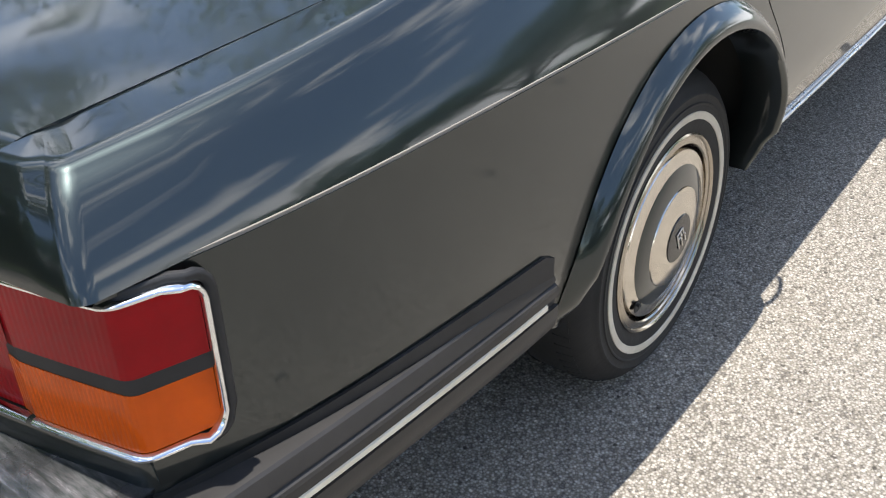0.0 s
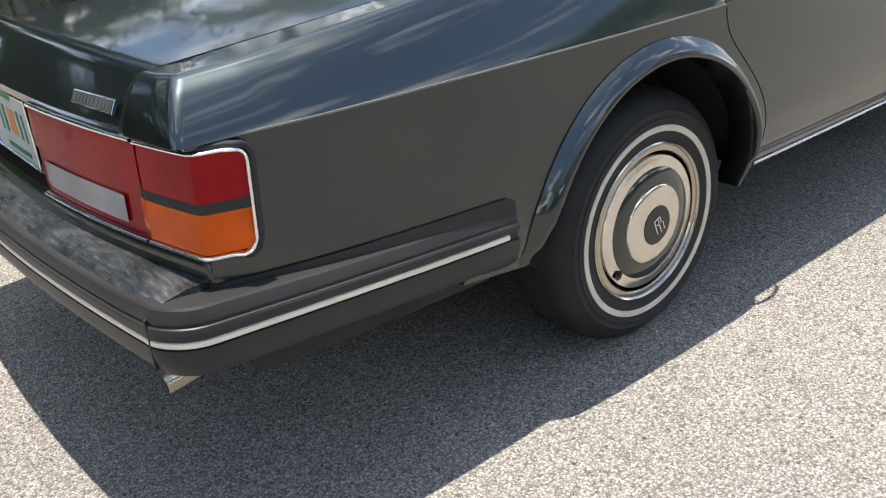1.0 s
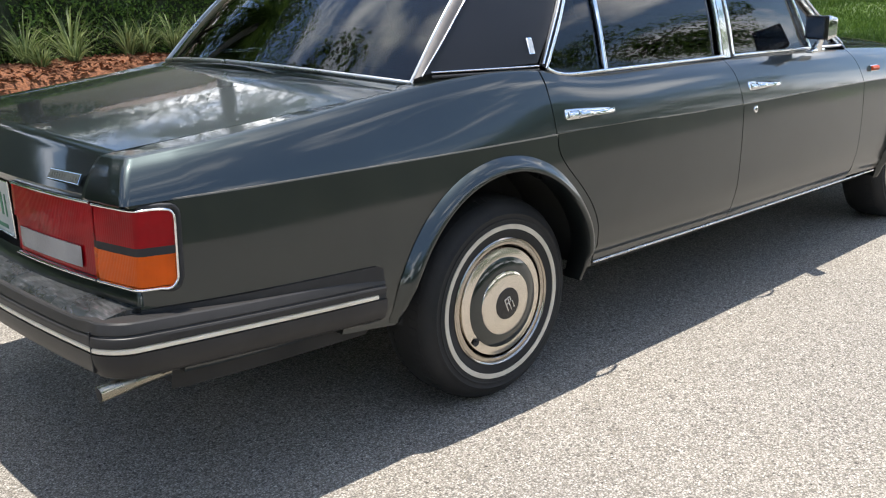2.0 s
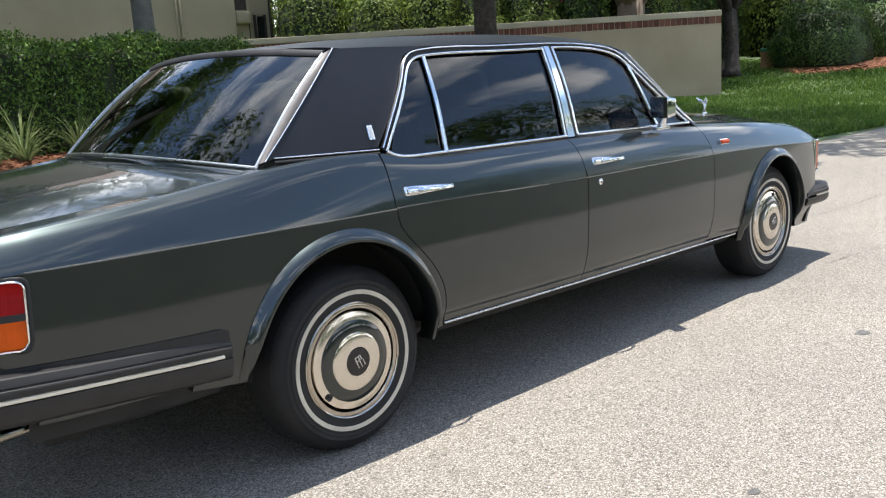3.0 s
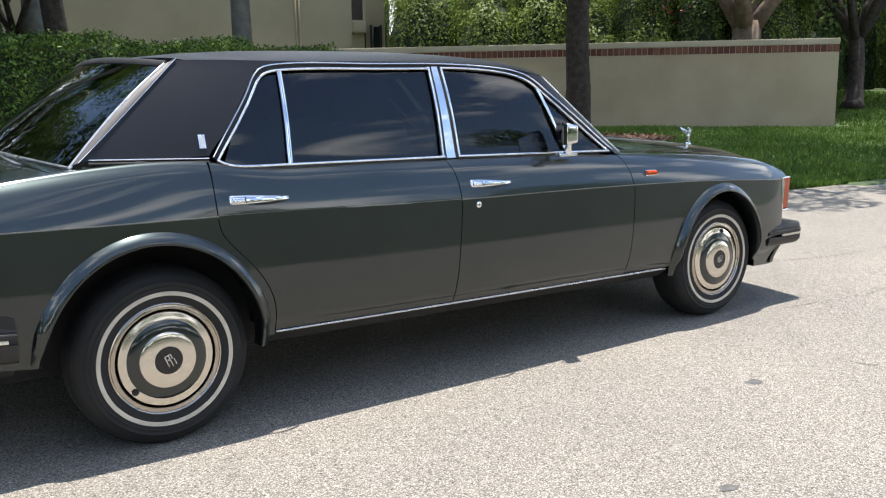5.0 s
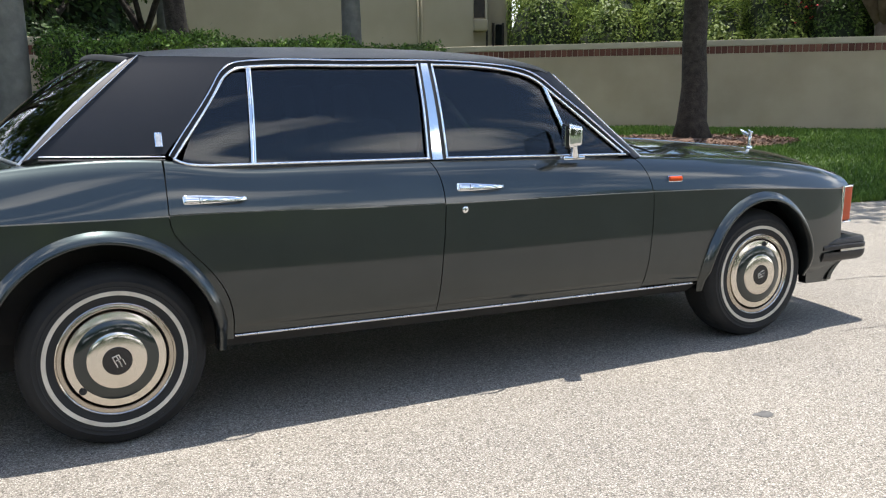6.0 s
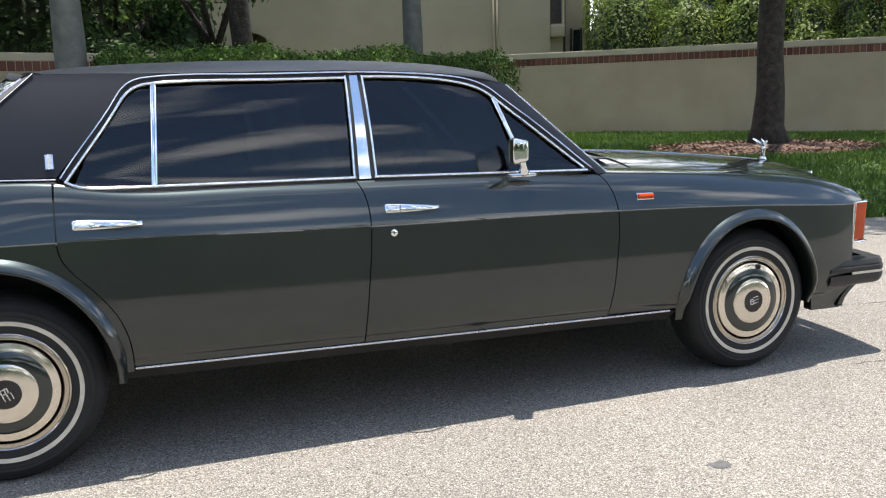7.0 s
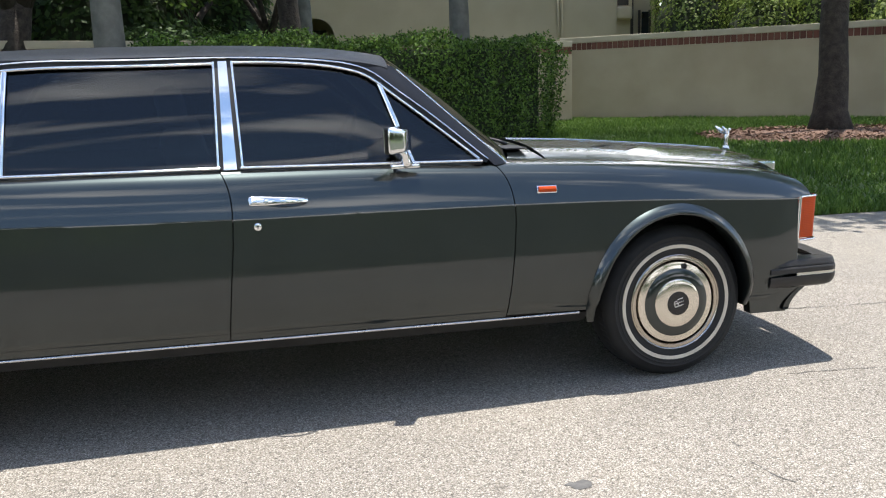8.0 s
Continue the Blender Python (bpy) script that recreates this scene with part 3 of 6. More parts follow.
ly[face == 0], nl[face == 0] = 0, (0, -1, 0.3)
m_ = face == 1
ly[m_], lz[m_], nl[m_] = v[m_] * HEDGE_DEPTH, HEDGE_H, (0, 0, 1)
m_ = face == 2
ly[m_], nl[m_] = HEDGE_DEPTH, (0, 1, 0.2)
m_ = face == 3
lx[m_], ly[m_], nl[m_] = 0, u[m_] * HEDGE_DEPTH, (-1, 0, 0.2)
m_ = face == 4
lx[m_], ly[m_], nl[m_] = hl_, u[m_] * HEDGE_DEPTH, (1, 0, 0.2)
bulge = 0.07 * np.sin(lx * 2.3 + lz * 1.7) + 0.05 * np.sin(lx * 5.1 - lz * 3.0 + 1) + 0.05 * np.sin(lx * 9 + ly * 4)
off = bulge + rng.normal(0, 0.045, N)
corner = 0.18
top_round = np.clip((lz - (HEDGE_H - corner)) / corner, 0, 1)
P = np.stack([lx, ly, lz], 1) + nl / np.linalg.norm(nl, axis=1)[:, None] * off[:, None]
front_ = face == 0
P[front_, 1] += 0.10 * top_round[front_] ** 2
P[face == 4, 0] += -0.30 * (1 - lz[face == 4] / HEDGE_H) ** 2
P[front_, 0] = np.minimum(P[front_, 0], hl_ - 0.30 * (1 - lz[front_] / HEDGE_H) ** 2)
e_ = np.clip((lx - (hl_ - 0.7)) / 0.7, 0, 1) ** 2
P[:, 2] *= 1 - 0.10 * e_
P[front_, 1] += 0.28 * e_[front_]
rot = np.array([[hd.x, -hn.x, 0], [hd.y, -hn.y, 0], [0, 0, 1]])
Pw = P @ rot.T + np.array([HEDGE_A.x, HEDGE_A.y, 0.22]) - np.array(hedge.location)
Nw = nl @ rot.T
cloud_part("leaves", Pw, Nw, 0.066, HEDGELEAF, hedge, "", 12, 0.5, 0.0, 0.85)
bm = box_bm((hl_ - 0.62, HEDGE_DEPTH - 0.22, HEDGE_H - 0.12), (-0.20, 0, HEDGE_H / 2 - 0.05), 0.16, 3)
core = part("inner_core", bm, CORE_DARK, hedge)
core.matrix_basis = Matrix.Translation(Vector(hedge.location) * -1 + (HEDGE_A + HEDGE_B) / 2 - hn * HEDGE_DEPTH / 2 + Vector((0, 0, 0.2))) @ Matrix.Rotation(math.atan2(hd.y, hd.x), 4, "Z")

# mulch bed before the hedge, with strap-leaved clumps
def bed(name, pts_xy, mat, label, seed, chips=900, chip=0.05, rise=0.0):
    """A low bed of loose mulch with single chips lying on it."""
    rnd = random.Random(seed)
    cx, cy = sum(p[0] for p in pts_xy) / len(pts_xy), sum(p[1] for p in pts_xy) / len(pts_xy)
    rings = []
    for q, h in ((1.0, -0.02), (0.9, 0.03 + 0.5 * rise), (0.6, 0.06 + 0.9 * rise), (0.3, 0.07 + rise), (0.02, 0.075 + rise)):
        rings.append([(cx + (x - cx) * q, cy + (y - cy) * q, lawn_z(cx + (x - cx) * q, cy + (y - cy) * q) + h) for x, y in pts_xy + pts_xy[:1]])
    ob = tagged(sheet(name, rings, mat, None), label, "mulch", kind="structure")
    verts, faces = [], []
    for _ in range(chips):
        a = rnd.randrange(len(pts_xy))
        q = rnd.uniform(0, 0.97) ** 0.5
        e = rnd.random()
        bx, by = pts_xy[a][0] * (1 - e) + pts_xy[(a + 1) % len(pts_xy)][0] * e, pts_xy[a][1] * (1 - e) + pts_xy[(a + 1) % len(pts_xy)][1] * e
        x, y = cx + (bx - cx) * q, cy + (by - cy) * q
        m = Matrix.Translation((x, y, lawn_z(x, y) + 0.06 + rise * float(np.interp(q, [0.3, 0.6, 0.9, 1.0], [1, 0.9, 0.5, 0])))) @ Euler((rnd.uniform(-0.5, 0.5), rnd.uniform(-0.5, 0.5), rnd.uniform(0, 6.3))).to_matrix().to_4x4()
        l_, w_ = chip * rnd.uniform(0.6, 1.6), chip * rnd.uniform(0.25, 0.5)
        b0 = len(verts)
        verts += [m @ Vector(c) for c in ((-l_, -w_, 0), (l_, -w_ * 0.6, 0.01), (l_ * 0.8, w_, 0), (-l_, w_ * 0.8, 0.012))]
        faces.append((b0, b0 + 1, b0 + 2, b0 + 3))
    tagged(mesh_part("mulch_chips", verts, faces, mat, None, smooth=False), "loose bark chips", "mulch", kind="stuff")
    return ob


bed("mulch_bed", [(-1.6, 8.5), (-0.2, 8.1), (1.3, 8.25), (2.8, 8.7), (4.4, 9.3), (5.2, 10.3), (3.4, 10.35), (1.6, 9.75), (0.2, 9.5), (-1.2, 9.5)], MULCH, "orange bark mulch bed before the hedge", 5, 2200, 0.045, 0.20)


def lily(x, y, seed, size):
    rnd = random.Random(seed)
    t = thing("strap_leaf_clump", "clump of arching green strap leaves in mulch", "plant", (x, y, lawn_z(x, y) + 0.19), "strap leaf clumps")
    bm = bmesh.new()
    for _ in range(80):
        a, ln, lean = rnd.uniform(0, 6.283), size * rnd.uniform(0.55, 1.15), rnd.uniform(0.25, 1.25)
        w = rnd.uniform(0.006, 0.012)
        side = Vector((-math.sin(a), math.cos(a), 0)) * w
        prev = None
        for q in np.linspace(0, 1, 6):
            r_, z = ln * lean * q ** 1.6, ln * (q - 0.55 * lean * q ** 3)
            c = Vector((math.cos(a) * (r_ + 0.04), math.sin(a) * (r_ + 0.04), z))
            wq = 1 - 0.85 * q ** 2
            cur = (bm.verts.new(c - side * wq), bm.verts.new(c + side * wq))
            if prev:
                bm.faces.new((prev[0], prev[1], cur[1], cur[0]))
            prev = cur
    part("leaves", bm, BLADE, t)
    return t


for k, (x, y, sz) in enumerate([(-0.6, 8.9, 0.75), (0.5, 9.0, 0.8), (1.25, 9.15, 0.7), (1.92, 9.34, 0.80), (2.58, 9.50, 0.95), (2.50, 9.22, 0.55), (3.45, 9.72, 0.85), (3.75, 9.85, 0.70), (4.25, 9.95, 0.75), (1.98, 8.95, 0.42), (4.75, 10.15, 0.7)]):
    lily(x, y, 20 + k, sz)

# tree in its ring of litter, before the wall
bed("litter_ring", [(12.0 + 2.0 * math.cos(a) * 1.15 - 0.2 * math.sin(a), 9.5 + 1.7 * math.sin(a)) for a in np.linspace(0, 2 * math.pi, 15)[:-1]], BROWNMULCH, "brown leaf litter ring at the foot of the tree", 6, 1500, 0.05)
tree("shade_tree", 12.42, 9.9, 11.0, 0.25, 7.8, 3.9, 31, OAKLEAF, "shade tree with straight dark trunk on the lawn", 42000, 0.18, lean=(0.15, 0.1), limbs=8, clump=[(-2.0, -6.6, 6.2, 1.5), (0.2, -7.4, 6.4, 1.2), (1.8, -6.4, 6.6, 1.6), (-0.6, -5.8, 6.8, 1.7), (-1.8, -8.5, 6.3, 1.2), (0.8, -8.9, 6.5, 1.1), (3.0, -8.4, 6.4, 1.3), (-4.4, -6.0, 6.2, 1.5), (-5.2, -4.9, 6.5, 1.4), (-3.4, -5.4, 6.4, 1.5), (-4.2, -7.2, 6.4, 1.3), (-5.6, -6.4, 6.3, 1.3), (-2.6, -2.6, 6.5, 1.4), (-3.0, 1.4, 6.6, 1.3)])

# lawn grass near the road and round the wall's end
rng = np.random.default_rng(5)
ng = 240000
gx = 4.0 + 26.5 * rng.uniform(0, 1, ng) ** 1.25
gy = np.array([road_edge(a) for a in gx]) + 17.0 * rng.uniform(0, 1, ng) ** 1.5
keep = ~(((gx - 12.0) / 2.1) ** 2 + ((gy - 9.5) / 1.6) ** 2 < 1) & (gy - 9.08 < (20.7 - gx) * 1.117 - 0.25)
keep |= gx > 20.9
gx, gy = gx[keep], gy[keep]
gz = np.array([lawn_z(a, b) for a, b in zip(gx, gy)])
h = rng.uniform(0.035, 0.085, len(gx)) * (1 + 0.35 * np.sin(gx * 1.3) * np.cos(gy * 1.7))
ang = rng.uniform(0, 6.283, len(gx))
wd = 0.007 + 0.0006 * np.hypot(gx, gy)
lean = rng.normal(0, 0.035, (len(gx), 2))
V = np.stack([np.stack([gx - np.cos(ang) * wd, gy - np.sin(ang) * wd, gz - 0.01], 1), np.stack([gx + np.cos(ang) * wd, gy + np.sin(ang) * wd, gz - 0.01], 1), np.stack([gx + lean[:, 0], gy + lean[:, 1], gz + h], 1)], 1).reshape(-1, 3)
me = bpy.data.meshes.new("grass")
k = len(gx)
me.vertices.add(3 * k)
me.vertices.foreach_set("co", V.ravel())
me.loops.add(3 * k)
me.loops.foreach_set("vertex_index", np.arange(3 * k))
me.polygons.add(k)
me.polygons.foreach_set("loop_start", np.arange(0, 3 * k, 3))
me.materials.append(GRASSBLADE)
me.update(calc_edges=True)
tagged(new("grass", me), "short green lawn grass", "grass", kind="stuff")

# ---- garden walls with a brick course ----
STUCCO = mixed("beige_stucco", (0.38, 0.306, 0.212), (0.44, 0.36, 0.255), 0.8, 0.9, bump=0.35, bump_scale=45.0, bump_dist=0.006)
COPING = mixed("coping_stucco", (0.42, 0.365, 0.27), (0.49, 0.43, 0.325), 1.4, 0.9, bump=0.3, bump_scale=45.0, bump_dist=0.006)


def brick_material():
    m, n, l, p = material("red_brick")
    info = n.new("ShaderNodeObjectInfo")
    r = ramp_node(n, l, info.outputs["Random"], [(0.0, (0.105, 0.036, 0.026)), (0.5, (0.150, 0.055, 0.038)), (1.0, (0.195, 0.080, 0.055))])
    l.new(r.outputs["Color"], p.inputs["Base Color"])
    p.inputs["Roughness"].default_value = 0.9
    b = noise_node(n, l, 40.0, 4.0)
    bump_node(n, l, p, b.outputs["Fac"], 0.4, 0.005)
    return m


BRICK = brick_material()


def garden_wall(name, a, b, z0, height, label, bricks=True):
    """A stucco wall with a coping and a recessed course of square bricks under it."""
    a, b = Vector(a), Vector(b)
    ln = (b - a).length
    t = thing(name, label, "wall", (*((a + b) / 2), z0), kind="structure")
    t.rotation_euler = (0, 0, math.atan2(b.y - a.y, b.x - a.x))
    band0, band1 = height - 0.345, height - 0.150
    part("wall_body", box_bm((ln, 0.22, band0 + 0.6), (0, 0, band0 / 2 - 0.3)), STUCCO, t)
    part("wall_core", box_bm((ln - 0.02, 0.196, 0.195), (0, 0, (band0 + band1) / 2)), COPING, t)
    part("coping", box_bm((ln + 0.02, 0.25, 0.150), (0, 0, height - 0.075), 0.012), COPING, t, "pale weathered coping")
    if bricks:
        n = int(ln / 0.148)
        first = part("brick", box_bm((0.130, 0.02, 0.176), (0, 0, 0), 0.004, 1), BRICK, t)
        first.location = (-ln / 2 + 0.075, 0.104, (band0 + band1) / 2)
        for i in range(1, n):
            ob = new("brick", first.data)
            ob.parent = t
            ob.location = (-ln / 2 + 0.075 + 0.148 * i, 0.104 + 0.003 * math.sin(i * 2.3), (band0 + band1) / 2)
        end = new("brick", first.data)
        end.parent = t
        end.location = (-ln / 2 - 0.002, 0, (band0 + band1) / 2)
        end.rotation_euler = (0, 0, math.pi / 2)
    return t


garden_wall("wall_garden", (20.72, 9.10), (11.1, 19.4), 0.18, 2.30, "beige stucco garden wall with red brick course")
garden_wall("wall_side", (10.8, 18.2), (-9.0, 11.9), 0.20, 2.15, "beige stucco garden wall with red brick course, half hidden")

# ---- house ----
HOUSE = mixed("cream_stucco", (0.37, 0.305, 0.205), (0.43, 0.355, 0.245), 0.5, 0.9, bump=0.25, bump_scale=40.0, bump_dist=0.005)
DARKWOOD = mixed("dark_window_wood", (0.020, 0.014, 0.011), (0.045, 0.03, 0.022), 5.0, 0.6)
TILE = mixed("clay_roof_tiles", (0.10, 0.07, 0.052), (0.17, 0.12, 0.088), 3.0, 0.85, bump=0.6, bump_scale=12.0, bump_dist=0.04)
PANE = mixed("dark_window_pane", (0.010, 0.012, 0.014), (0.020, 0.022, 0.024), 3.0, 0.08)
house = thing("house", "cream stucco house with arched entrance and small balcony", "house", (9.5, 24.5, 0.3), kind="thing")
house.rotation_euler = (0, 0, math.atan2(22.3 - 25.3, 13.9 - 5.0))
hw = 9.5
arch_x, arch_w, arch_h, right_end = -4.62, 1.30, 2.75, 5.2
bm = bmesh.new()
outline = [(arch_x + arch_w / 2 + 0.2, -0.6), (right_end, -0.6), (right_end, 6.6), (-hw / 2 - 6.0, 6.6), (-hw / 2 - 6.0, -0.6), (arch_x - arch_w / 2, -0.6), (arch_x - arch_w / 2, arch_h)]
outline += [(arch_x - arch_w / 2 * math.cos(a), arch_h + 0.55 * math.sin(a)) for a in np.linspace(0, math.pi, 11)[1:-1]]
outline += [(arch_x + arch_w / 2, arch_h), (arch_x + arch_w / 2, -0.6)]
fr_ = [bm.verts.new((x, 0, z)) for x, z in outline]
bk_ = [bm.verts.new((x, 0.35, z)) for x, z in outline]
bm.faces.new(fr_)
bm.faces.new(list(reversed(bk_)))
for i in range(len(outline)):
    j = (i + 1) % len(outline)
    bm.faces.new((fr_[j], fr_[i], bk_[i], bk_[j]))
bmesh.ops.recalc_face_normals(bm, faces=bm.faces)
part("front_wall", bm, HOUSE, house)
part("side_wall", box_bm((0.35, 7.0, 7.2), (right_end - 0.175, 3.86, 3.0)), HOUSE, house)
part("rear_wall", box_bm((hw + 6.0, 0.3, 7.2), (-3.0, 7.5, 3.0)), HOUSE, house)
part("end_wall", box_bm((0.3, 7.0, 7.2), (-hw / 2 - 5.85, 3.86, 3.0)), HOUSE, house)
roof_bm = bmesh.new()
c = [(-hw / 2 - 6.6, -0.7, 6.6), (hw / 2 + 0.6, -0.7, 6.6), (hw / 2 + 0.6, 8.2, 6.6), (-hw / 2 - 6.6, 8.2, 6.6), (-hw / 2 - 3, 3.7, 8.8), (hw / 2 - 3, 3.7, 8.8)]
rv = [roof_bm.verts.new(p) for p in c]
for f_ in ((0, 1, 5, 4), (1, 2, 5), (2, 3, 4, 5), (3, 0, 4), (3, 2, 1, 0)):
    roof_bm.faces.new([rv[i] for i in f_])
part("roof", roof_bm, TILE, house, "low clay tile roof")
part("entrance_back", box_bm((2.4, 0.15, 4.2), (arch_x, 1.6, 1.7)), HOUSE, house, "shaded entrance recess")
part("entrance_door", box_bm((0.75, 0.08, 2.9), (arch_x - 0.25, 1.49, 1.55), 0.02), DARKWOOD, house, "dark wooden entrance door")
for xx in (hw / 2 - 1.30, hw / 2 - 1.42):
    part("drain_pipe", tube_bm([(xx, -0.05, -0.4), (xx, -0.05, 6.5)], [0.035, 0.035], 10), HOUSE, house, "", True)
part("balcony", box_bm((0.50, 0.9, 0.42), (right_end + 0.25, 0.40, 3.12), 0.10, 3), HOUSE, house, "rounded stucco balcony foot")
part("balcony_wall", box_bm((0.46, 0.7, 3.2), (right_end + 0.23, 0.55, 1.3)), HOUSE, house)
part("balcony_opening", box_bm((0.34, 0.1, 2.6), (right_end + 0.20, 0.06, 4.66)), DARKWOOD, house, "dark wooden balcony opening")
part("balcony_post", box_bm((0.09, 0.16, 3.0), (right_end + 0.43, 0.05, 4.8)), HOUSE, house)
part("wing_wall", box_bm((1.45, 5.0, 7.0), (right_end + 0.72, 3.45, 3.0)), HOUSE, house)
part("wing_post", box_bm((0.10, 0.14, 7.0), (right_end + 0.60, 0.90, 3.0)), DARKWOOD, house)
bm = box_bm((0.26, 0.08, 1.7), (right_end + 1.02, 0.93, 2.35), 0.0)
for v in bm.verts:
    if v.co.z > 3:
        v.co.x += 0.05
win = part("window", bm, PANE, house, "narrow dark window")
for dx in (-0.17, 0.17):
    part("window_frame", box_bm((0.07, 0.12, 1.8), (right_end + 1.02 + dx, 0.91, 2.35)), DARKWOOD, win)
part("wing_post", box_bm((0.12, 0.20, 7.0), (right_end + 1.42, 0.88, 3.0)), DARKWOOD, house)

# ---- trees and shrubs behind the walls ----
palm("palm", 6.25, 12.95, 8.0, 0.185, 41, "tall palm with smooth grey trunk behind the hedge")
palm("palm", 0.02, 10.3, 7.0, 0.215, 42, "tall palm with smooth pale grey trunk by the wall")
palm("palm", 4.3, 22.0, 8.5, 0.26, 43, "palm with grey trunk before the house")
tree("oak", -2.3, 13.8, 14.5, 0.30, 5.6, 3.0, 45, OAKLEAF, "leaning oak with dark trunk by the side wall", 34000, 0.21, lean=(0.5, 0.6))
tree("oak", 1.6, 20.5, 9.5, 0.20, 4.0, 2.6, 46, OAKLEAF, "oak with several dark limbs behind the wall", 8000, 0.17, lean=(-0.6, 0.2), limbs=7)
tree("oak", -4.0, 18.0, 9.0, 0.26, 4.5, 2.8, 47, OAKLEAF, "broad oak behind the side wall", 8000, 0.18)
tree("oak", 2.6, 17.0, 7.5, 0.12, 2.6, 2.5, 48, DARKLEAF, "slim tree behind the side wall", 5000, 0.16, lean=(0.4, 0.2))
for k, (x, y, rx, h, lf) in enumerate([(-3.2, 15.2, 2.2, 1.9, DARKLEAF), (0.6, 16.4, 2.2, 2.1, DARKLEAF), (3.6, 18.6, 1.8, 2.0, DARKLEAF), (-7.5, 15.0, 2.6, 2.4, OAKLEAF)]):
    bush("shrub", x, y, rx, 1.2, h + 0.3, 60 + k, lf, "dense dark shrub behind the garden wall", 5200, 0.13)
tree("oak", 3.4, 14.2, 7.5, 0.22, 3.0, 4.2, 49, OAKLEAF, "oak behind the hedge", 5000, 0.18, lean=(-0.3, 0.5))
for k, (x, y, rx, h) in enumerate([(-5.5, 19.5, 3.0, 5.5), (-1.0, 20.0, 2.6, 5.2), (1.8, 22.5, 2.2, 5.0), (-9.5, 18.0, 3.0, 5.5), (-13, 16.5, 3.2, 5.0)]):
    bush("shrub", x, y, rx, 1.5, h, 160 + k, DARKLEAF, "tall dark shrub behind the side wall", 6500, 0.2)
# right of the house, seen over the wall
for k, (x, y, rx, h, lf, n) in enumerate([(16.2, 21.0, 1.5, 4.6, BRIGHTLEAF, 6000), (17.6, 19.4, 1.4, 4.2, BRIGHTLEAF, 6000), (18.9, 18.3, 1.3, 4.9, BRIGHTLEAF, 5200), (19.6, 16.6, 1.3, 3.7, BRIGHTLEAF, 5000), (20.4, 15.2, 1.4, 4.4, BRIGHTLEAF, 6000), (21.4, 13.9, 1.3, 4.2, OAKLEAF, 7000), (22.6, 12.6, 1.4, 4.6, BRIGHTLEAF, 7000), (18.2, 23.0, 2.2, 6.0, OAKLEAF, 6000), (21.5, 19.0, 2.2, 6.5, OAKLEAF, 6000), (24.5, 15.5, 2.2, 6.5, OAKLEAF, 6000)]):
    bush("shrub", x, y, rx, 1.3, h, 70 + k, lf, "tall leafy shrub behind the garden wall", n * 2, 0.105)
bougain = leaf_material("red_flower", (0.45, 0.02, 0.03), (0.65, 0.06, 0.07))
rng = np.random.default_rng(77)
fl = thing("flowering_vine", "few red blossoms on a vine above the wall", "flowers", (20.3, 14.2, 3.6))
cloud_part("blossoms", rng.normal(0, 0.36, (50, 3)), np.tile((-0.5, -0.8, 0.3), (50, 1)), 0.065, bougain, fl, "", 78, 0.8)
tree("fig_tree", 21.0, 12.15, 8.5, 0.43, 4.0, 2.9, 51, OAKLEAF, "forked tree with smooth brown trunk behind the wall", 9000, 0.15, PALEBARK, lean=(0.25, 0.1), limbs=5)
# far lawn beyond the wall's end
tree("oak", 24.6, 10.9, 9.0, 0.24, 3.8, 2.3, 52, OAKLEAF, "old oak with dark twisted limbs on the far lawn", 12000, 0.16, lean=(0.5, 0.3), limbs=7)
tree("oak", 27.5, 14.0, 9.0, 0.18, 3.8, 2.4, 53, OAKLEAF, "oak on the far lawn", 11000, 0.16, lean=(-0.5, 0.3))
tree("oak", 34.0, 13.0, 10.0, 0.3, 5.0, 2.8, 54, OAKLEAF, "broad oak far behind the lawn", 5000, 0.22)
tree("oak", 36.0, 6.5, 10.0, 0.3, 5.0, 3.0, 55, BRIGHTLEAF, "broad oak far behind the lawn", 5000, 0.22)
tree("oak", 31.0, 19.0, 10.0, 0.3, 5.0, 2.4, 56, OAKLEAF, "broad oak far behind the lawn", 5000, 0.22)
bush("round_bush", 28.4, 9.6, 1.9, 1.6, 2.1, 81, BUSHLEAF, "large rounded clipped bush on the lawn", 24000, 0.075)
bush("round_bush", 31.0, 8.6, 1.3, 1.2, 1.9, 82, BUSHLEAF, "large rounded clipped bush on the lawn", 14000, 0.075)
bush("round_bush", 32.5, 6.9, 1.6, 1.0, 1.1, 83, BRIGHTLEAF, "low bright green bush in mulch", 4500, 0.13)
bed("mulch_bed", [(29.3 + 3.9 * math.cos(a) + 0.9 * math.sin(a), 8.4 + 1.9 * math.sin(a) - 0.9 * math.cos(a)) for a in np.linspace(0, 2 * math.pi, 15)[:-1]], MULCH, "orange mulch bed round the clipped bushes", 8, 700, 0.07)
for k, (x, y, rx, h) in enumerate([(30.0, 16.5, 3.0, 2.6), (35.5, 10.0, 3.2, 2.6), (38.0, 4.5, 3.4, 2.6), (26.0, 19.0, 3.0, 3.2), (42.0, 1.0, 4.0, 3.5)]):
    bush("shrub", x, y, rx, 1.6, h, 90 + k, DARKLEAF, "dark shrub screen at the end of the lawn", 7000, 0.19)
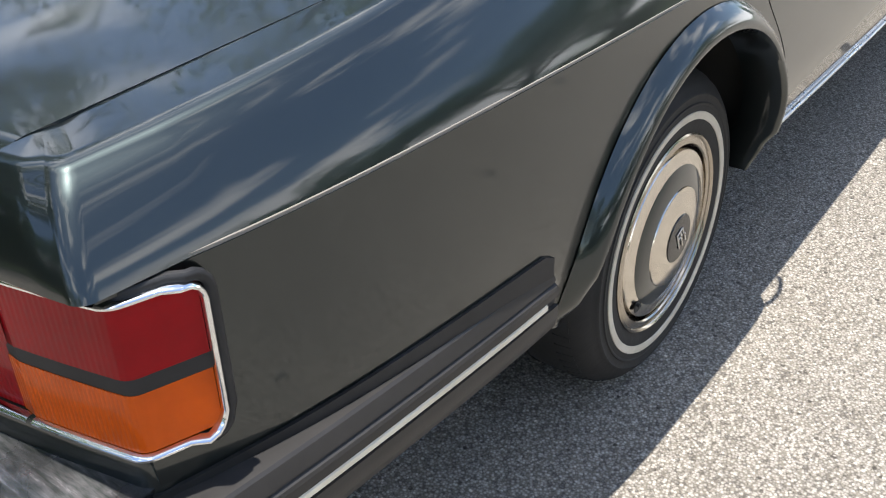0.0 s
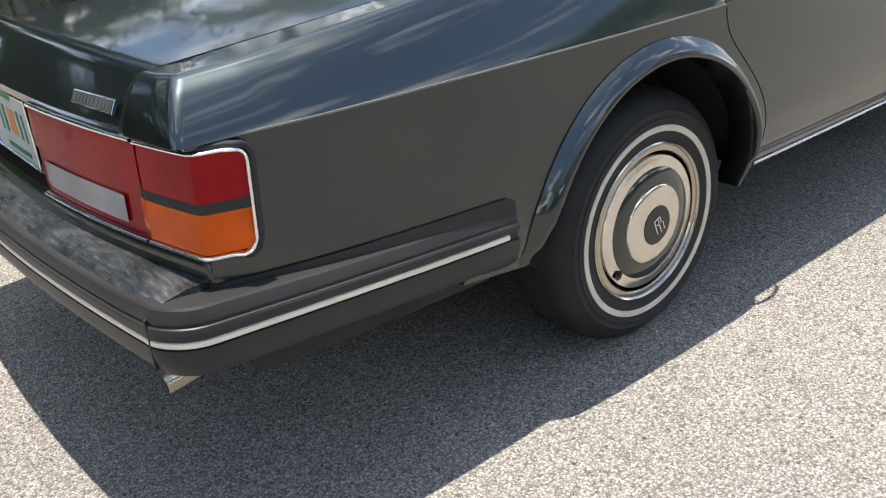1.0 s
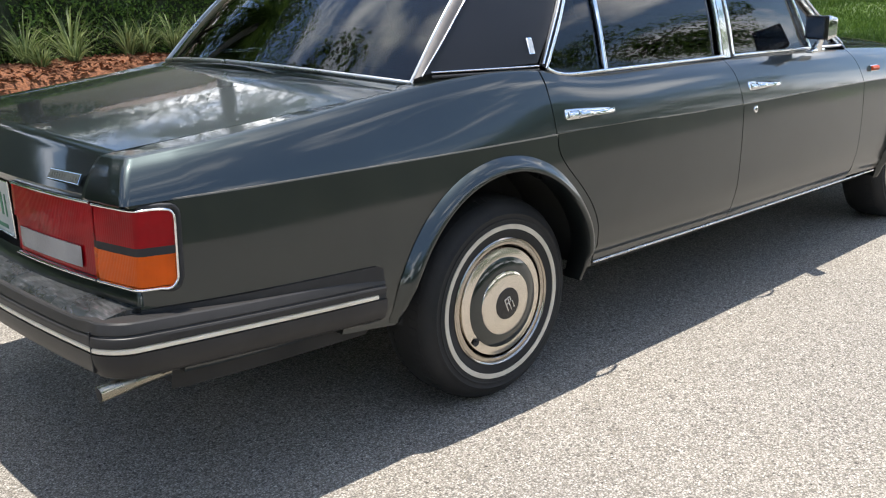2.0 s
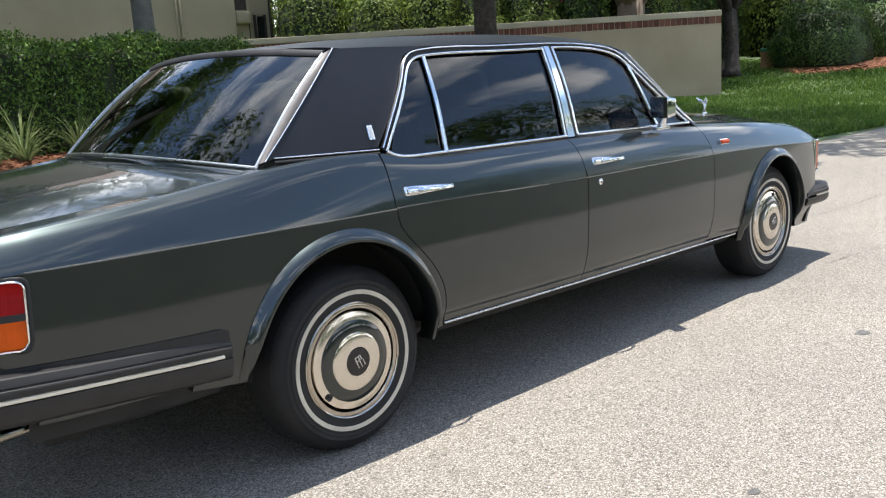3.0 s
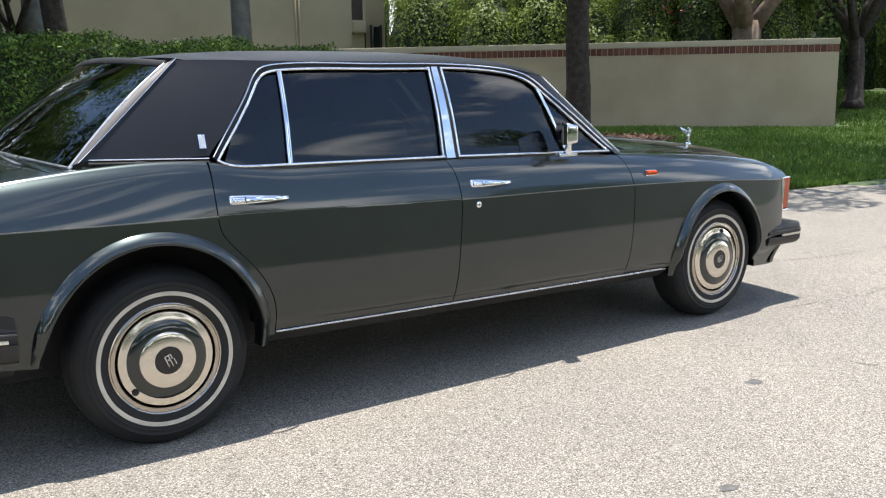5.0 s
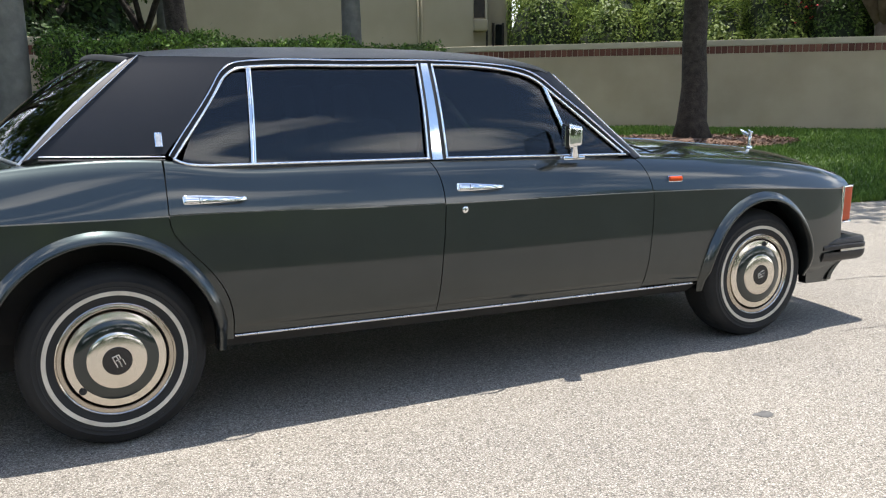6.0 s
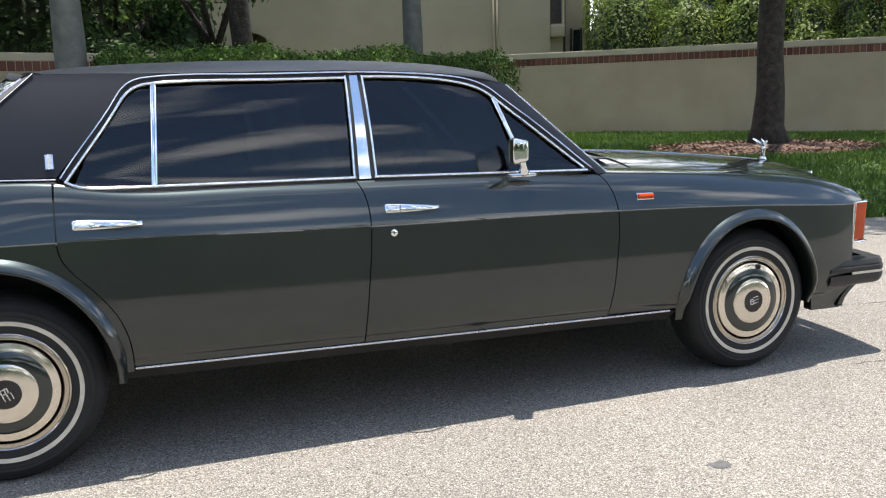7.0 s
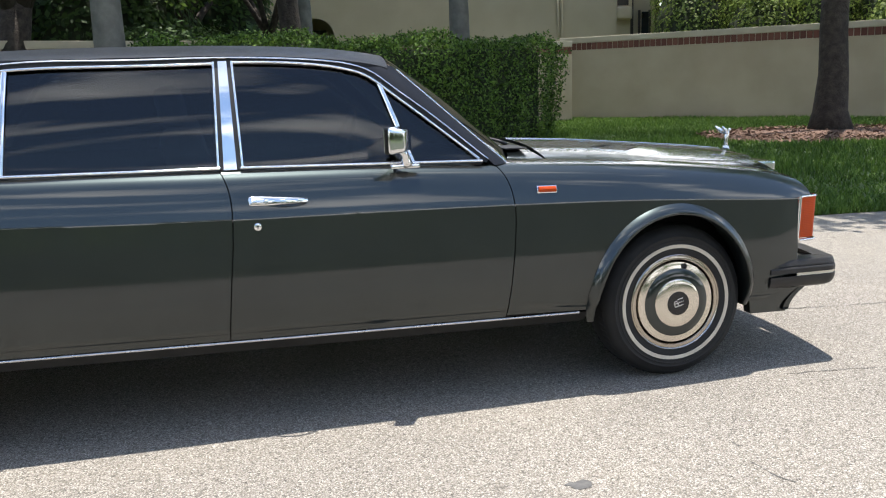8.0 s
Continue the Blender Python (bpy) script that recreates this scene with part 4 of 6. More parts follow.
for k, (x, y, rx, h) in enumerate([(26.5, 22.5, 3.2, 6.5), (33.0, 17.5, 3.4, 6.5), (38.0, 14.5, 3.6, 6.5), (41.0, 10.5, 3.6, 6.5), (43.5, 6.0, 3.8, 6.5), (46.0, 1.5, 4.0, 6.5), (48.0, -4.0, 4.5, 6.5), (21.0, 25.0, 3.4, 7.0), (47.0, 17.0, 6.0, 9.5), (44.0, 22.5, 6.0, 9.5), (52.0, 10.0, 6.0, 9.5), (38.0, 27.0, 6.0, 9.5)]):
    bush("far_screen", x, y, rx, 2.0, h, 180 + k, OAKLEAF if k % 2 else BRIGHTLEAF, "tall dense screen of trees at the end of the lawn", 15000, 0.17, category="shrub")
crate = thing("garden_box", "small green and tan garden box by the trees", "box", (27.5, 10.9, lawn_z(27.5, 10.9)))
part("box_body", box_bm((0.6, 0.6, 0.55), (0, 0, 0.27), 0.02), mixed("tan_box", (0.30, 0.17, 0.08), (0.36, 0.21, 0.11), 3.0, 0.8), crate)
part("box_lid", box_bm((0.64, 0.64, 0.12), (0, 0, 0.60), 0.03), mixed("green_lid", (0.03, 0.16, 0.10), (0.05, 0.22, 0.14), 3.0, 0.6), crate)

# ---- the other side of the street, behind the camera ----
for k, (x, y, hh, sp) in enumerate([(-12.0, -18.0, 8.0, 5.0), (-4.5, -19.5, 6.5, 4.4), (2.5, -19.5, 6.0, 4.2), (9.0, -18.5, 6.2, 4.4), (15.5, -17.0, 7.6, 5.0), (23.0, -18.8, 9.8, 5.4), (31.0, -18.8, 10.0, 5.6), (-20.0, -10.0, 10.5, 5.4), (-27.0, -5.5, 10.5, 5.4), (-28.5, 1.5, 10.0, 5.4), (-26.0, 8.0, 10.0, 5.2), (-19.0, 9.5, 9.5, 4.8), (-12.5, 9.0, 8.5, 4.2)]):
    tree("street_oak", x, y, hh, 0.26, sp, 2.2, 100 + k, OAKLEAF, "leafy street oak across the road", 10000, 0.22)
tree("street_oak", -6.2, 6.2, 10.0, 0.27, 4.4, 3.2, 99, OAKLEAF, "leafy oak shading the road behind the car", 14000, 0.2)
for k, x in enumerate(np.linspace(-20, 32, 10)):
    bush("street_hedge", float(x), -25.0 + 0.8 * math.sin(k * 2.1), 3.4, 1.2, 2.6, 120 + k, DARKLEAF, "dark hedge across the road", 3500, 0.2, category="hedge")
for k, (x, y) in enumerate([(-24.5, -7.0), (-25.5, -2.0), (-25.5, 3.5), (-24.0, 8.5), (-17.5, 12.0), (-18.0, -14.5), (-11.0, -18.5)]):
    bush("street_hedge", x, y, 3.2, 2.2, 3.6, 140 + k, DARKLEAF, "dark hedge where the road bends away", 4500, 0.2, category="hedge")
# unseen bushes added so that the car's tail reflects something dark
for k, (x, y, h) in enumerate([(-4.2, 7.6, 2.6), (-7.2, 7.0, 3.2), (-10.4, 7.2, 3.4), (-13.8, 6.6, 3.6)]):
    bush("street_hedge", x, y, 2.0, 1.3, h, 150 + k, DARKLEAF, "unseen dark hedge added behind the car for its reflections", 5000, 0.15, category="hedge")


# ---- the car: shape of its right side (s = -1) and of its left (s = 1) ----
HUB_R, HUB_F, HUB_Z = 0.0, 3.162, 0.335
W = spline([-1.2, -1.0, -0.7, -0.4, 0, 0.5, 1.2, 2.0, 2.6, 3.1, 3.5, 3.75, 3.9], [0.820, 0.864, 0.897, 0.915, 0.930, 0.938, 0.942, 0.942, 0.939, 0.931, 0.911, 0.886, 0.853])
ZC = spline([-1.2, -0.7, 0, 0.5, 1.0, 1.4, 1.9, 2.4, 2.9, 3.2, 3.6, 3.9], [0.858, 0.857, 0.851, 0.846, 0.832, 0.824, 0.820, 0.812, 0.798, 0.783, 0.757, 0.742])
ZT = spline([-1.2, -1.1, -0.8, -0.5, -0.25, 0.0, 0.2, 0.42, 0.7, 1.3, 2.0, 2.42, 2.94, 3.2, 3.48, 3.7, 3.86, 3.95], [0.948, 0.955, 0.983, 1.015, 1.043, 1.057, 1.050, 1.022, 1.012, 1.002, 0.988, 0.968, 0.938, 0.919, 0.890, 0.856, 0.815, 0.785])
IT = spline([-1.2, -0.8, -0.26, 0.0, 0.25, 0.6, 1.3, 2.3, 2.9, 3.5, 3.9], [0.083, 0.094, 0.114, 0.103, 0.089, 0.090, 0.097, 0.104, 0.114, 0.127, 0.112])
ROUND = spline([0, 0.12, 0.3, 0.5, 0.7, 0.85, 0.94, 0.985, 1.0], [0.0, 0.055, 0.155, 0.285, 0.455, 0.635, 0.795, 0.915, 1.0])
FLAT = spline([0, 0.12, 0.3, 0.6, 0.85, 0.95, 0.985, 1.0], [0.0, 0.075, 0.215, 0.500, 0.765, 0.880, 0.935, 1.0])
BLEND = spline([-1.2, -0.6, 0.0, 0.35, 0.6], [0.42, 0.48, 0.66, 0.92, 1.0])
LOWER = spline([-0.02, 0.0, 0.05, 0.1, 0.2, 0.27, 0.35, 0.40, 0.425, 0.44, 0.47, 0.52], [0.0140, 0.0132, 0.0110, 0.0084, 0.0040, 0.0028, 0.0080, 0.0185, 0.026, 0.036, 0.044, 0.058])
COACH = 0.016


def PROFILE(f, x):
    b = min(max(BLEND(x), 0), 1)
    return ROUND(f) * b + FLAT(f) * (1 - b)


FRACS = [0.0, 0.04, 0.10, 0.18, 0.27, 0.36, 0.46, 0.56, 0.66, 0.75, 0.83, 0.89, 0.935, 0.965, 0.985, 1.0]


def y_side(x, z):
    """Half the car's width at x and height z."""
    zc, zt = ZC(x), ZT(x)
    if z >= zc:
        return W(x) - COACH - IT(x) * PROFILE(min((z - zc) / (zt - zc), 1.0), x)
    return W(x) - LOWER(zc - z)


def normal_side(s, x, z):
    e, zc = 0.004, ZC(x)
    z = min(z, zc - 1.5 * e) if z < zc else max(z, zc + 1.5 * e)
    gx = (y_side(x + e, z) - y_side(x - e, z)) / (2 * e)
    gz = (y_side(x, z + e) - y_side(x, z - e)) / (2 * e)
    return Vector((-gx, s, -gz)).normalized() if s > 0 else Vector((-gx, -1, -gz)).normalized()


def side_sheet(name, s, xz, mat, parent, label="", push=0.0, depth=0.022):
    pts = [[(x, s * (y_side(x, z) + push), z) for x, z in row] for row in xz]
    nor = [[normal_side(s, x, z) for x, z in row] for row in xz]
    return sheet(name, pts, mat, parent, (0, -s * depth, 0), label, nor)


def rows_between(left, right, low, high, nx, nz):
    """Rows of (x, z): between two edges x(z) and two edges z(x), with the shoulder's rows dense."""
    out = []
    for j in range(nz + 1):
        row = []
        for i in range(nx + 1):
            u, v = i / nx, j / nz
            x = 0.5 * (left(1.0) + right(1.0))
            for _ in range(4):
                z0, z1 = low(x), high(x)
                z = z0 + (z1 - z0) * v
                x = left(z) + (right(z) - left(z)) * u
            row.append((x, z))
        out.append(row)
    return out


GAP = 0.0022
REAR_EDGE = spline([0.34, 0.39, 0.504, 0.614, 0.711, 0.785, 0.866, 0.951, 1.06], [0.428, 0.427, 0.414, 0.363, 0.281, 0.222, 0.209, 0.209, 0.213])
MID_EDGE = spline([0.34, 0.386, 0.616, 0.831, 0.90, 0.96, 1.02], [1.283, 1.285, 1.305, 1.323, 1.321, 1.308, 1.280])
FRONT_EDGE = spline([0.34, 0.363, 0.6, 0.83, 0.91, 0.96, 1.0], [2.378, 2.380, 2.406, 2.416, 2.400, 2.372, 2.335])
SILL_Z = line([0.3, 2.8], [0.378, 0.343])
BELT_Z = lambda x: ZT(x) - 0.002

car = thing("car", "dark green luxury saloon with black vinyl roof on the road", "car", (1.5, 0, 0))
car_inverse = Matrix.Translation((-1.5, 0, 0))


def side_part(name, label=""):
    ob = new(name)
    ob.parent = car
    ob.matrix_parent_inverse = car_inverse
    if label:
        ob["label"] = label
    return ob


def fix(ob):
    """Keeps a part where its points lie, under the car."""
    ob.parent = car
    ob.matrix_parent_inverse = car_inverse
    return ob


def door(s, name, left, right, label):
    lo = lambda x: SILL_Z(x) + 0.004
    low_rows = rows_between(lambda z: left(z) + GAP, lambda z: right(z) - GAP, lo, lambda x: ZC(x) - 0.001, 40, 16)
    up_rows = []
    for f in FRACS:
        high = lambda x: ZC(x) + (BELT_Z(x) - ZC(x)) * f
        up_rows.append(rows_between(lambda z: left(z) + GAP, lambda z: right(z) - GAP, high, lambda x: high(x) + 1e-4, 40, 1)[0])
    return fix(side_sheet(name, s, low_rows + up_rows, PAINT, None, label))


# greenhouse side: half width by x and z
G_BASE = spline([-0.4, -0.2, 0.2, 0.8, 1.3, 2.0, 2.45], [0.772, 0.797, 0.832, 0.832, 0.826, 0.818, 0.806])
G_TOP = spline([-0.1, 0.185, 0.6, 1.3, 1.8, 2.0, 2.3], [0.640, 0.672, 0.696, 0.700, 0.684, 0.660, 0.610])


def y_cabin(x, z):
    f = (z - 1.03) / 0.385
    return G_BASE(x) + (G_TOP(x) - G_BASE(x)) * f + 0.014 * math.sin(math.pi * min(max(f, 0), 1))


def cabin_point(s, x, z, proud=0.0):
    return Vector((x, s * (y_cabin(x, z) + proud), z))


def cabin_out(s):
    return lambda p: Vector((0, s * 0.93, 0.36))


def cabin_sheet(name, s, xz, mat, parent, proud, label="", closed=False, depth=0.012):
    pts = [[cabin_point(s, x, z, proud) for x, z in row] for row in xz]
    return sheet(name, pts, mat, parent, (0, -s * depth, 0), label, None, closed)


def cabin_strip(name, s, path, w, h, mat, parent=None, proud=0.004, label=""):
    pts = [cabin_point(s, x, z, proud) for x, z in path]
    ob = strip(name, pts, cabin_out(s), round_section(w, h), mat, parent, label)
    return fix(ob) if parent is None else ob


def dense(path, step=0.03):
    """A smooth path through (x, z) corners."""
    d = [0.0]
    for (a, b), (c, e) in zip(path, path[1:]):
        d.append(d[-1] + math.hypot(c - a, e - b))
    fx, fz = spline(d, [p[0] for p in path]), spline(d, [p[1] for p in path])
    n = max(2, int(d[-1] / step))
    return [(fx(d[-1] * i / n), fz(d[-1] * i / n)) for i in range(n + 1)]


def straight(a, b, n=10):
    return [(a[0] + (b[0] - a[0]) * i / n, a[1] + (b[1] - a[1]) * i / n) for i in range(n + 1)]


# inner edge of the fender tops (lid and bonnet lie inside it)
Y_IN = spline([-1.2, -1.15, -0.75, -0.32, -0.2, 0.0, 0.21], [0.664, 0.670, 0.713, 0.763, 0.778, 0.80, 0.82])


ARCH = 0.925   # wheel arches are narrower than high


def arch_panel(name, s, hub, radius, outer, mat, label=""):
    """The side panel about a wheel arch: from the arch to the outer edge, a list of (x, z) from front low round to rear low."""
    xz = []
    for x, z in outer:
        a = math.atan2(z - HUB_Z, (x - hub) / ARCH)
        a = min(max(a, radians(-6)), radians(186)) if a > -1.6 else radians(186)
        ix, iz = hub + ARCH * radius * math.cos(a), HUB_Z + radius * math.sin(a)
        xz.append([(ix + (x - ix) * q, iz + (z - iz) * q) for q in (0, 0.04, 0.12, 0.25, 0.4, 0.55, 0.7, 0.85, 1.0)])
    return fix(side_sheet(name, s, xz, mat, None, label, depth=0.03))


def flare(s, hub, radius, parent, a0, a1):
    """The rolled lip about a wheel arch."""
    verts, faces = [], []
    sec = [(0.044, 0.002), (0.038, 0.010), (0.028, 0.021), (0.016, 0.030), (0.006, 0.034), (0.0, 0.032), (-0.004, 0.022), (-0.004, -0.03), (-0.002, -0.06)]
    n, k = 72, 9
    for i in range(n + 1):
        a = radians(a0 + (a1 - a0) * i / n)
        fade = min(1, 0.25 + i / 8, 0.25 + (n - i) / 8)
        for dr, out in sec:
            r = radius + dr * (0.55 + 0.45 * fade)
            x, z = hub + ARCH * r * math.cos(a), HUB_Z + r * math.sin(a)
            verts.append((x, s * (y_side(x, z) + (out * (0.15 + 0.85 * fade) if out > 0 else out)), z))
    faces = grid_faces(n + 1, k)
    ob = mesh_part("arch_lip", verts, faces, PAINT, parent)
    smooth_by_angle(ob, 50)
    return ob


def rear_quarter(s):
    root_label = "dark green rear quarter panel with rolled wheel arch lip"
    front = [(REAR_EDGE(z) - GAP, z) for z in np.linspace(0.36, ZC(0.209) - 0.001, 16)]
    top = [(x, ZC(x) - 0.001) for x in np.linspace(0.209 - GAP, -0.62, 34)][1:]
    back = [(-0.62, z) for z in np.linspace(ZC(-0.62) - 0.001, 0.40, 14)][1:]
    low = [(x, 0.40 - 0.05 * (x + 0.62)) for x in np.linspace(-0.62, -0.445, 6)][1:]
    panel = arch_panel("rear_quarter", s, HUB_R - 0.034, 0.437, front + top + back + low, PAINT, root_label)
    # flat part behind, round to the tail lamp
    xz = [[(x, 0.42 + (ZC(x) - 0.001 - 0.42) * v) for x in np.linspace(-0.62, -1.065, 15)] for v in np.linspace(0, 1, 14)]
    tail = fix(side_sheet("rear_quarter_end", s, xz, PAINT, None))
    xz = [[(x, 0.850 + (ZC(x) - 0.851) * v) for x in np.linspace(-1.065, -1.152, 6)] for v in (0, 0.5, 1)]
    fix(side_sheet("lamp_brow", s, xz, PAINT, None, depth=0.03))
    lip = fix(flare(s, HUB_R - 0.034, 0.437, None, -2, 173))
    # shoulder, crest, round the corner to the boot lid
    rows = []
    for f in FRACS:
        row = [(x, -(W(x) - COACH - IT(x) * PROFILE(f, x)), ZC(x) + (ZT(x) - ZC(x)) * f) for x in np.linspace(0.209 - GAP, -1.02, 52)]
        xr = -1.172 + 0.062 * PROFILE(f, -1.1) ** 1.1
        yc = -(W(-1.1) - COACH - IT(-1.1) * PROFILE(f, -1.1))
        r = 0.022
        zz = ZC(-1.1) + (ZT(-1.1) - ZC(-1.1)) * f
        for a in np.linspace(0, 90, 7):
            row.append((xr + r - r * math.sin(radians(a)), yc + r - r * math.cos(radians(a)), zz))
        for yy in np.linspace(yc + r + 0.012, -0.668, 5):
            row.append((xr - 0.02 * ((0.81 + yy) / 0.14), yy, zz))
        rows.append(row)
    n = len(rows[0])
    crest = rows[-1]
    for q in (0.15, 0.5, 1.0):
        row = []
        for k, (x, y, z) in enumerate(crest):
            if k < 52:
                yi = -Y_IN(x)
                zl = 1.0295 - 0.071 * (-0.316 - x) / 0.780 if x < -0.316 else z + 0.004
                row.append((x, y + (yi - y) * q, z + (zl - z) * q))
            else:
                fx = max(x, -1.12) + 0.03
                row.append((x + (fx - x) * q, y + (-0.671 - y) * q if y < -0.671 else y, z + 0.003 * q))
        rows.append(row)
    pts = [[(x, -s * y if s > 0 else y, z) for x, y, z in row] for row in rows]
    return fix(sheet("rear_shoulder", pts, PAINT, None, (0, -s * 0.02, -0.004)))


def front_fender(s):
    front = [(FRONT_EDGE(z) + GAP, z) for z in np.linspace(ZC(2.4) - 0.001, 0.36, 14)]
    top = [(x, ZC(x) - 0.001) for x in np.linspace(2.416 + GAP, 3.758, 40)][1:]
    nose = [(3.758, z) for z in np.linspace(ZC(3.758) - 0.001, 0.37, 12)][1:]
    low = [(x, z) for x, z in zip(np.linspace(3.758, 3.575, 6), np.linspace(0.37, 0.30, 6))][1:]
    outer = list(reversed(front)) + top + nose + low
    outer = list(reversed(outer))
    panel = arch_panel("front_fender", s, HUB_F - 0.032, 0.394, outer, PAINT, "dark green front fender with rolled wheel arch lip")
    fix(flare(s, HUB_F - 0.032, 0.394, None, -6, 186))
    rows = []
    for f in FRACS:
        row = []
        for x in np.linspace(0, 1, 46):
            z = ZC(2.4) + (ZT(2.4) - ZC(2.4)) * f
            x0 = FRONT_EDGE(z) + GAP
            x1 = 3.845 - 0.05 * max(0, f - 0.55)
            xx = x0 + (x1 - x0) * x
            row.append((xx, W(xx) - COACH - IT(xx) * PROFILE(f, xx), ZC(xx) + (ZT(xx) - ZC(xx)) * f))
        rows.append(row)
    crest = rows[-1]
    for q in (0.12, 0.35, 0.65, 1.0):
        rows.append([(x, y + (0.655 - y) * q, z + 0.012 * math.sin(q * 1.8)) for x, y, z in crest])
    pts = [[(x, s * y, z) for x, y, z in row] for row in rows]
    return fix(sheet("fender_top", pts, PAINT, None, (0, -s * 0.012, -0.012)))


SIDES = (-1, 1)
for s in SIDES:
    rear_quarter(s)
    front_fender(s)
    door(s, "rear_door", REAR_EDGE, MID_EDGE, "dark green rear door with chrome handle")
    door(s, "front_door", MID_EDGE, FRONT_EDGE, "dark green front door with chrome handle and lock")
    # bright sill strip and dark sill under it
    path = [(x, s * (y_side(x, SILL_Z(x)) - 0.002), SILL_Z(x) - 0.004) for x in np.linspace(0.43, 2.70, 40)]
    fix(strip("sill_strip", path, lambda p: Vector((0, s, 0)), round_section(0.0105, 0.008), BRIGHT, None, "bright metal sill strip"))
    pts = [[(x, s * (y_side(x, SILL_Z(x)) - 0.022 - 0.085 * v), SILL_Z(x) - 0.010 - 0.06 * v) for x in np.linspace(0.40, 2.76, 30)] for v in np.linspace(0, 1, 5)]
    fix(sheet("sill", pts, UNDER, None, (0, -s * 0.03, 0)))
    # coachline all along
    path = [(x, s * (y_side(x, ZC(x)) + 0.0008), ZC(x) - 0.002) for x in np.linspace(-1.150, 3.78, 164)]
    fix(strip("coachline", path, lambda p: Vector((0, s, 0)), [(-0.003, -0.005), (0.0006, -0.005), (0.0006, 0.003), (-0.003, 0.003)], STRIPE, None, "thin taupe painted coachline"))


# ---- roof, pillars, glass ----
Z_EDGE = spline([0.1, 0.185, 0.5, 1.3, 1.69, 1.85, 1.96, 2.02], [1.420, 1.424, 1.424, 1.424, 1.408, 1.390, 1.368, 1.350])
Z_MID = spline([0.05, 0.2, 0.4, 0.7, 1.0, 1.4, 1.7, 1.9, 2.03], [1.432, 1.455, 1.473, 1.485, 1.488, 1.484, 1.471, 1.452, 1.430])
HEADER = lambda y: 2.015 - 0.035 * (y / 0.62) ** 2
TAIL = lambda y: 0.088 + 0.117 * abs(y / 0.67) ** 2.2
C_REAR = line([1.06, 1.074, 1.416, 1.43], [-0.236, -0.222, 0.162, 0.177])
C_FRONT = spline([1.05, 1.075, 1.14, 1.228, 1.32, 1.373, 1.40, 1.424], [0.212, 0.230, 0.288, 0.358, 0.424, 0.462, 0.50, 0.60])
rows = []
for i in range(45):
    u = i / 44
    row = []
    for j in range(41):
        v = j / 20 - 1
        v = math.copysign(1 - (1 - abs(v)) ** 1.5, v)
        x = 0.1
        for _ in range(3):
            y = v * y_cabin(x, Z_EDGE(x))
            x = TAIL(y) + (HEADER(y) - TAIL(y)) * u
        drop = Z_MID(x) - Z_EDGE(x)
        row.append((x, y, Z_EDGE(x) + drop * max(0.0, 1 - abs(v) ** 3.0) ** 0.85))
    rows.append(row)
roof = fix(sheet("roof", rows, VINYL, None, (0, 0, -0.02), "black grained vinyl roof covering"))

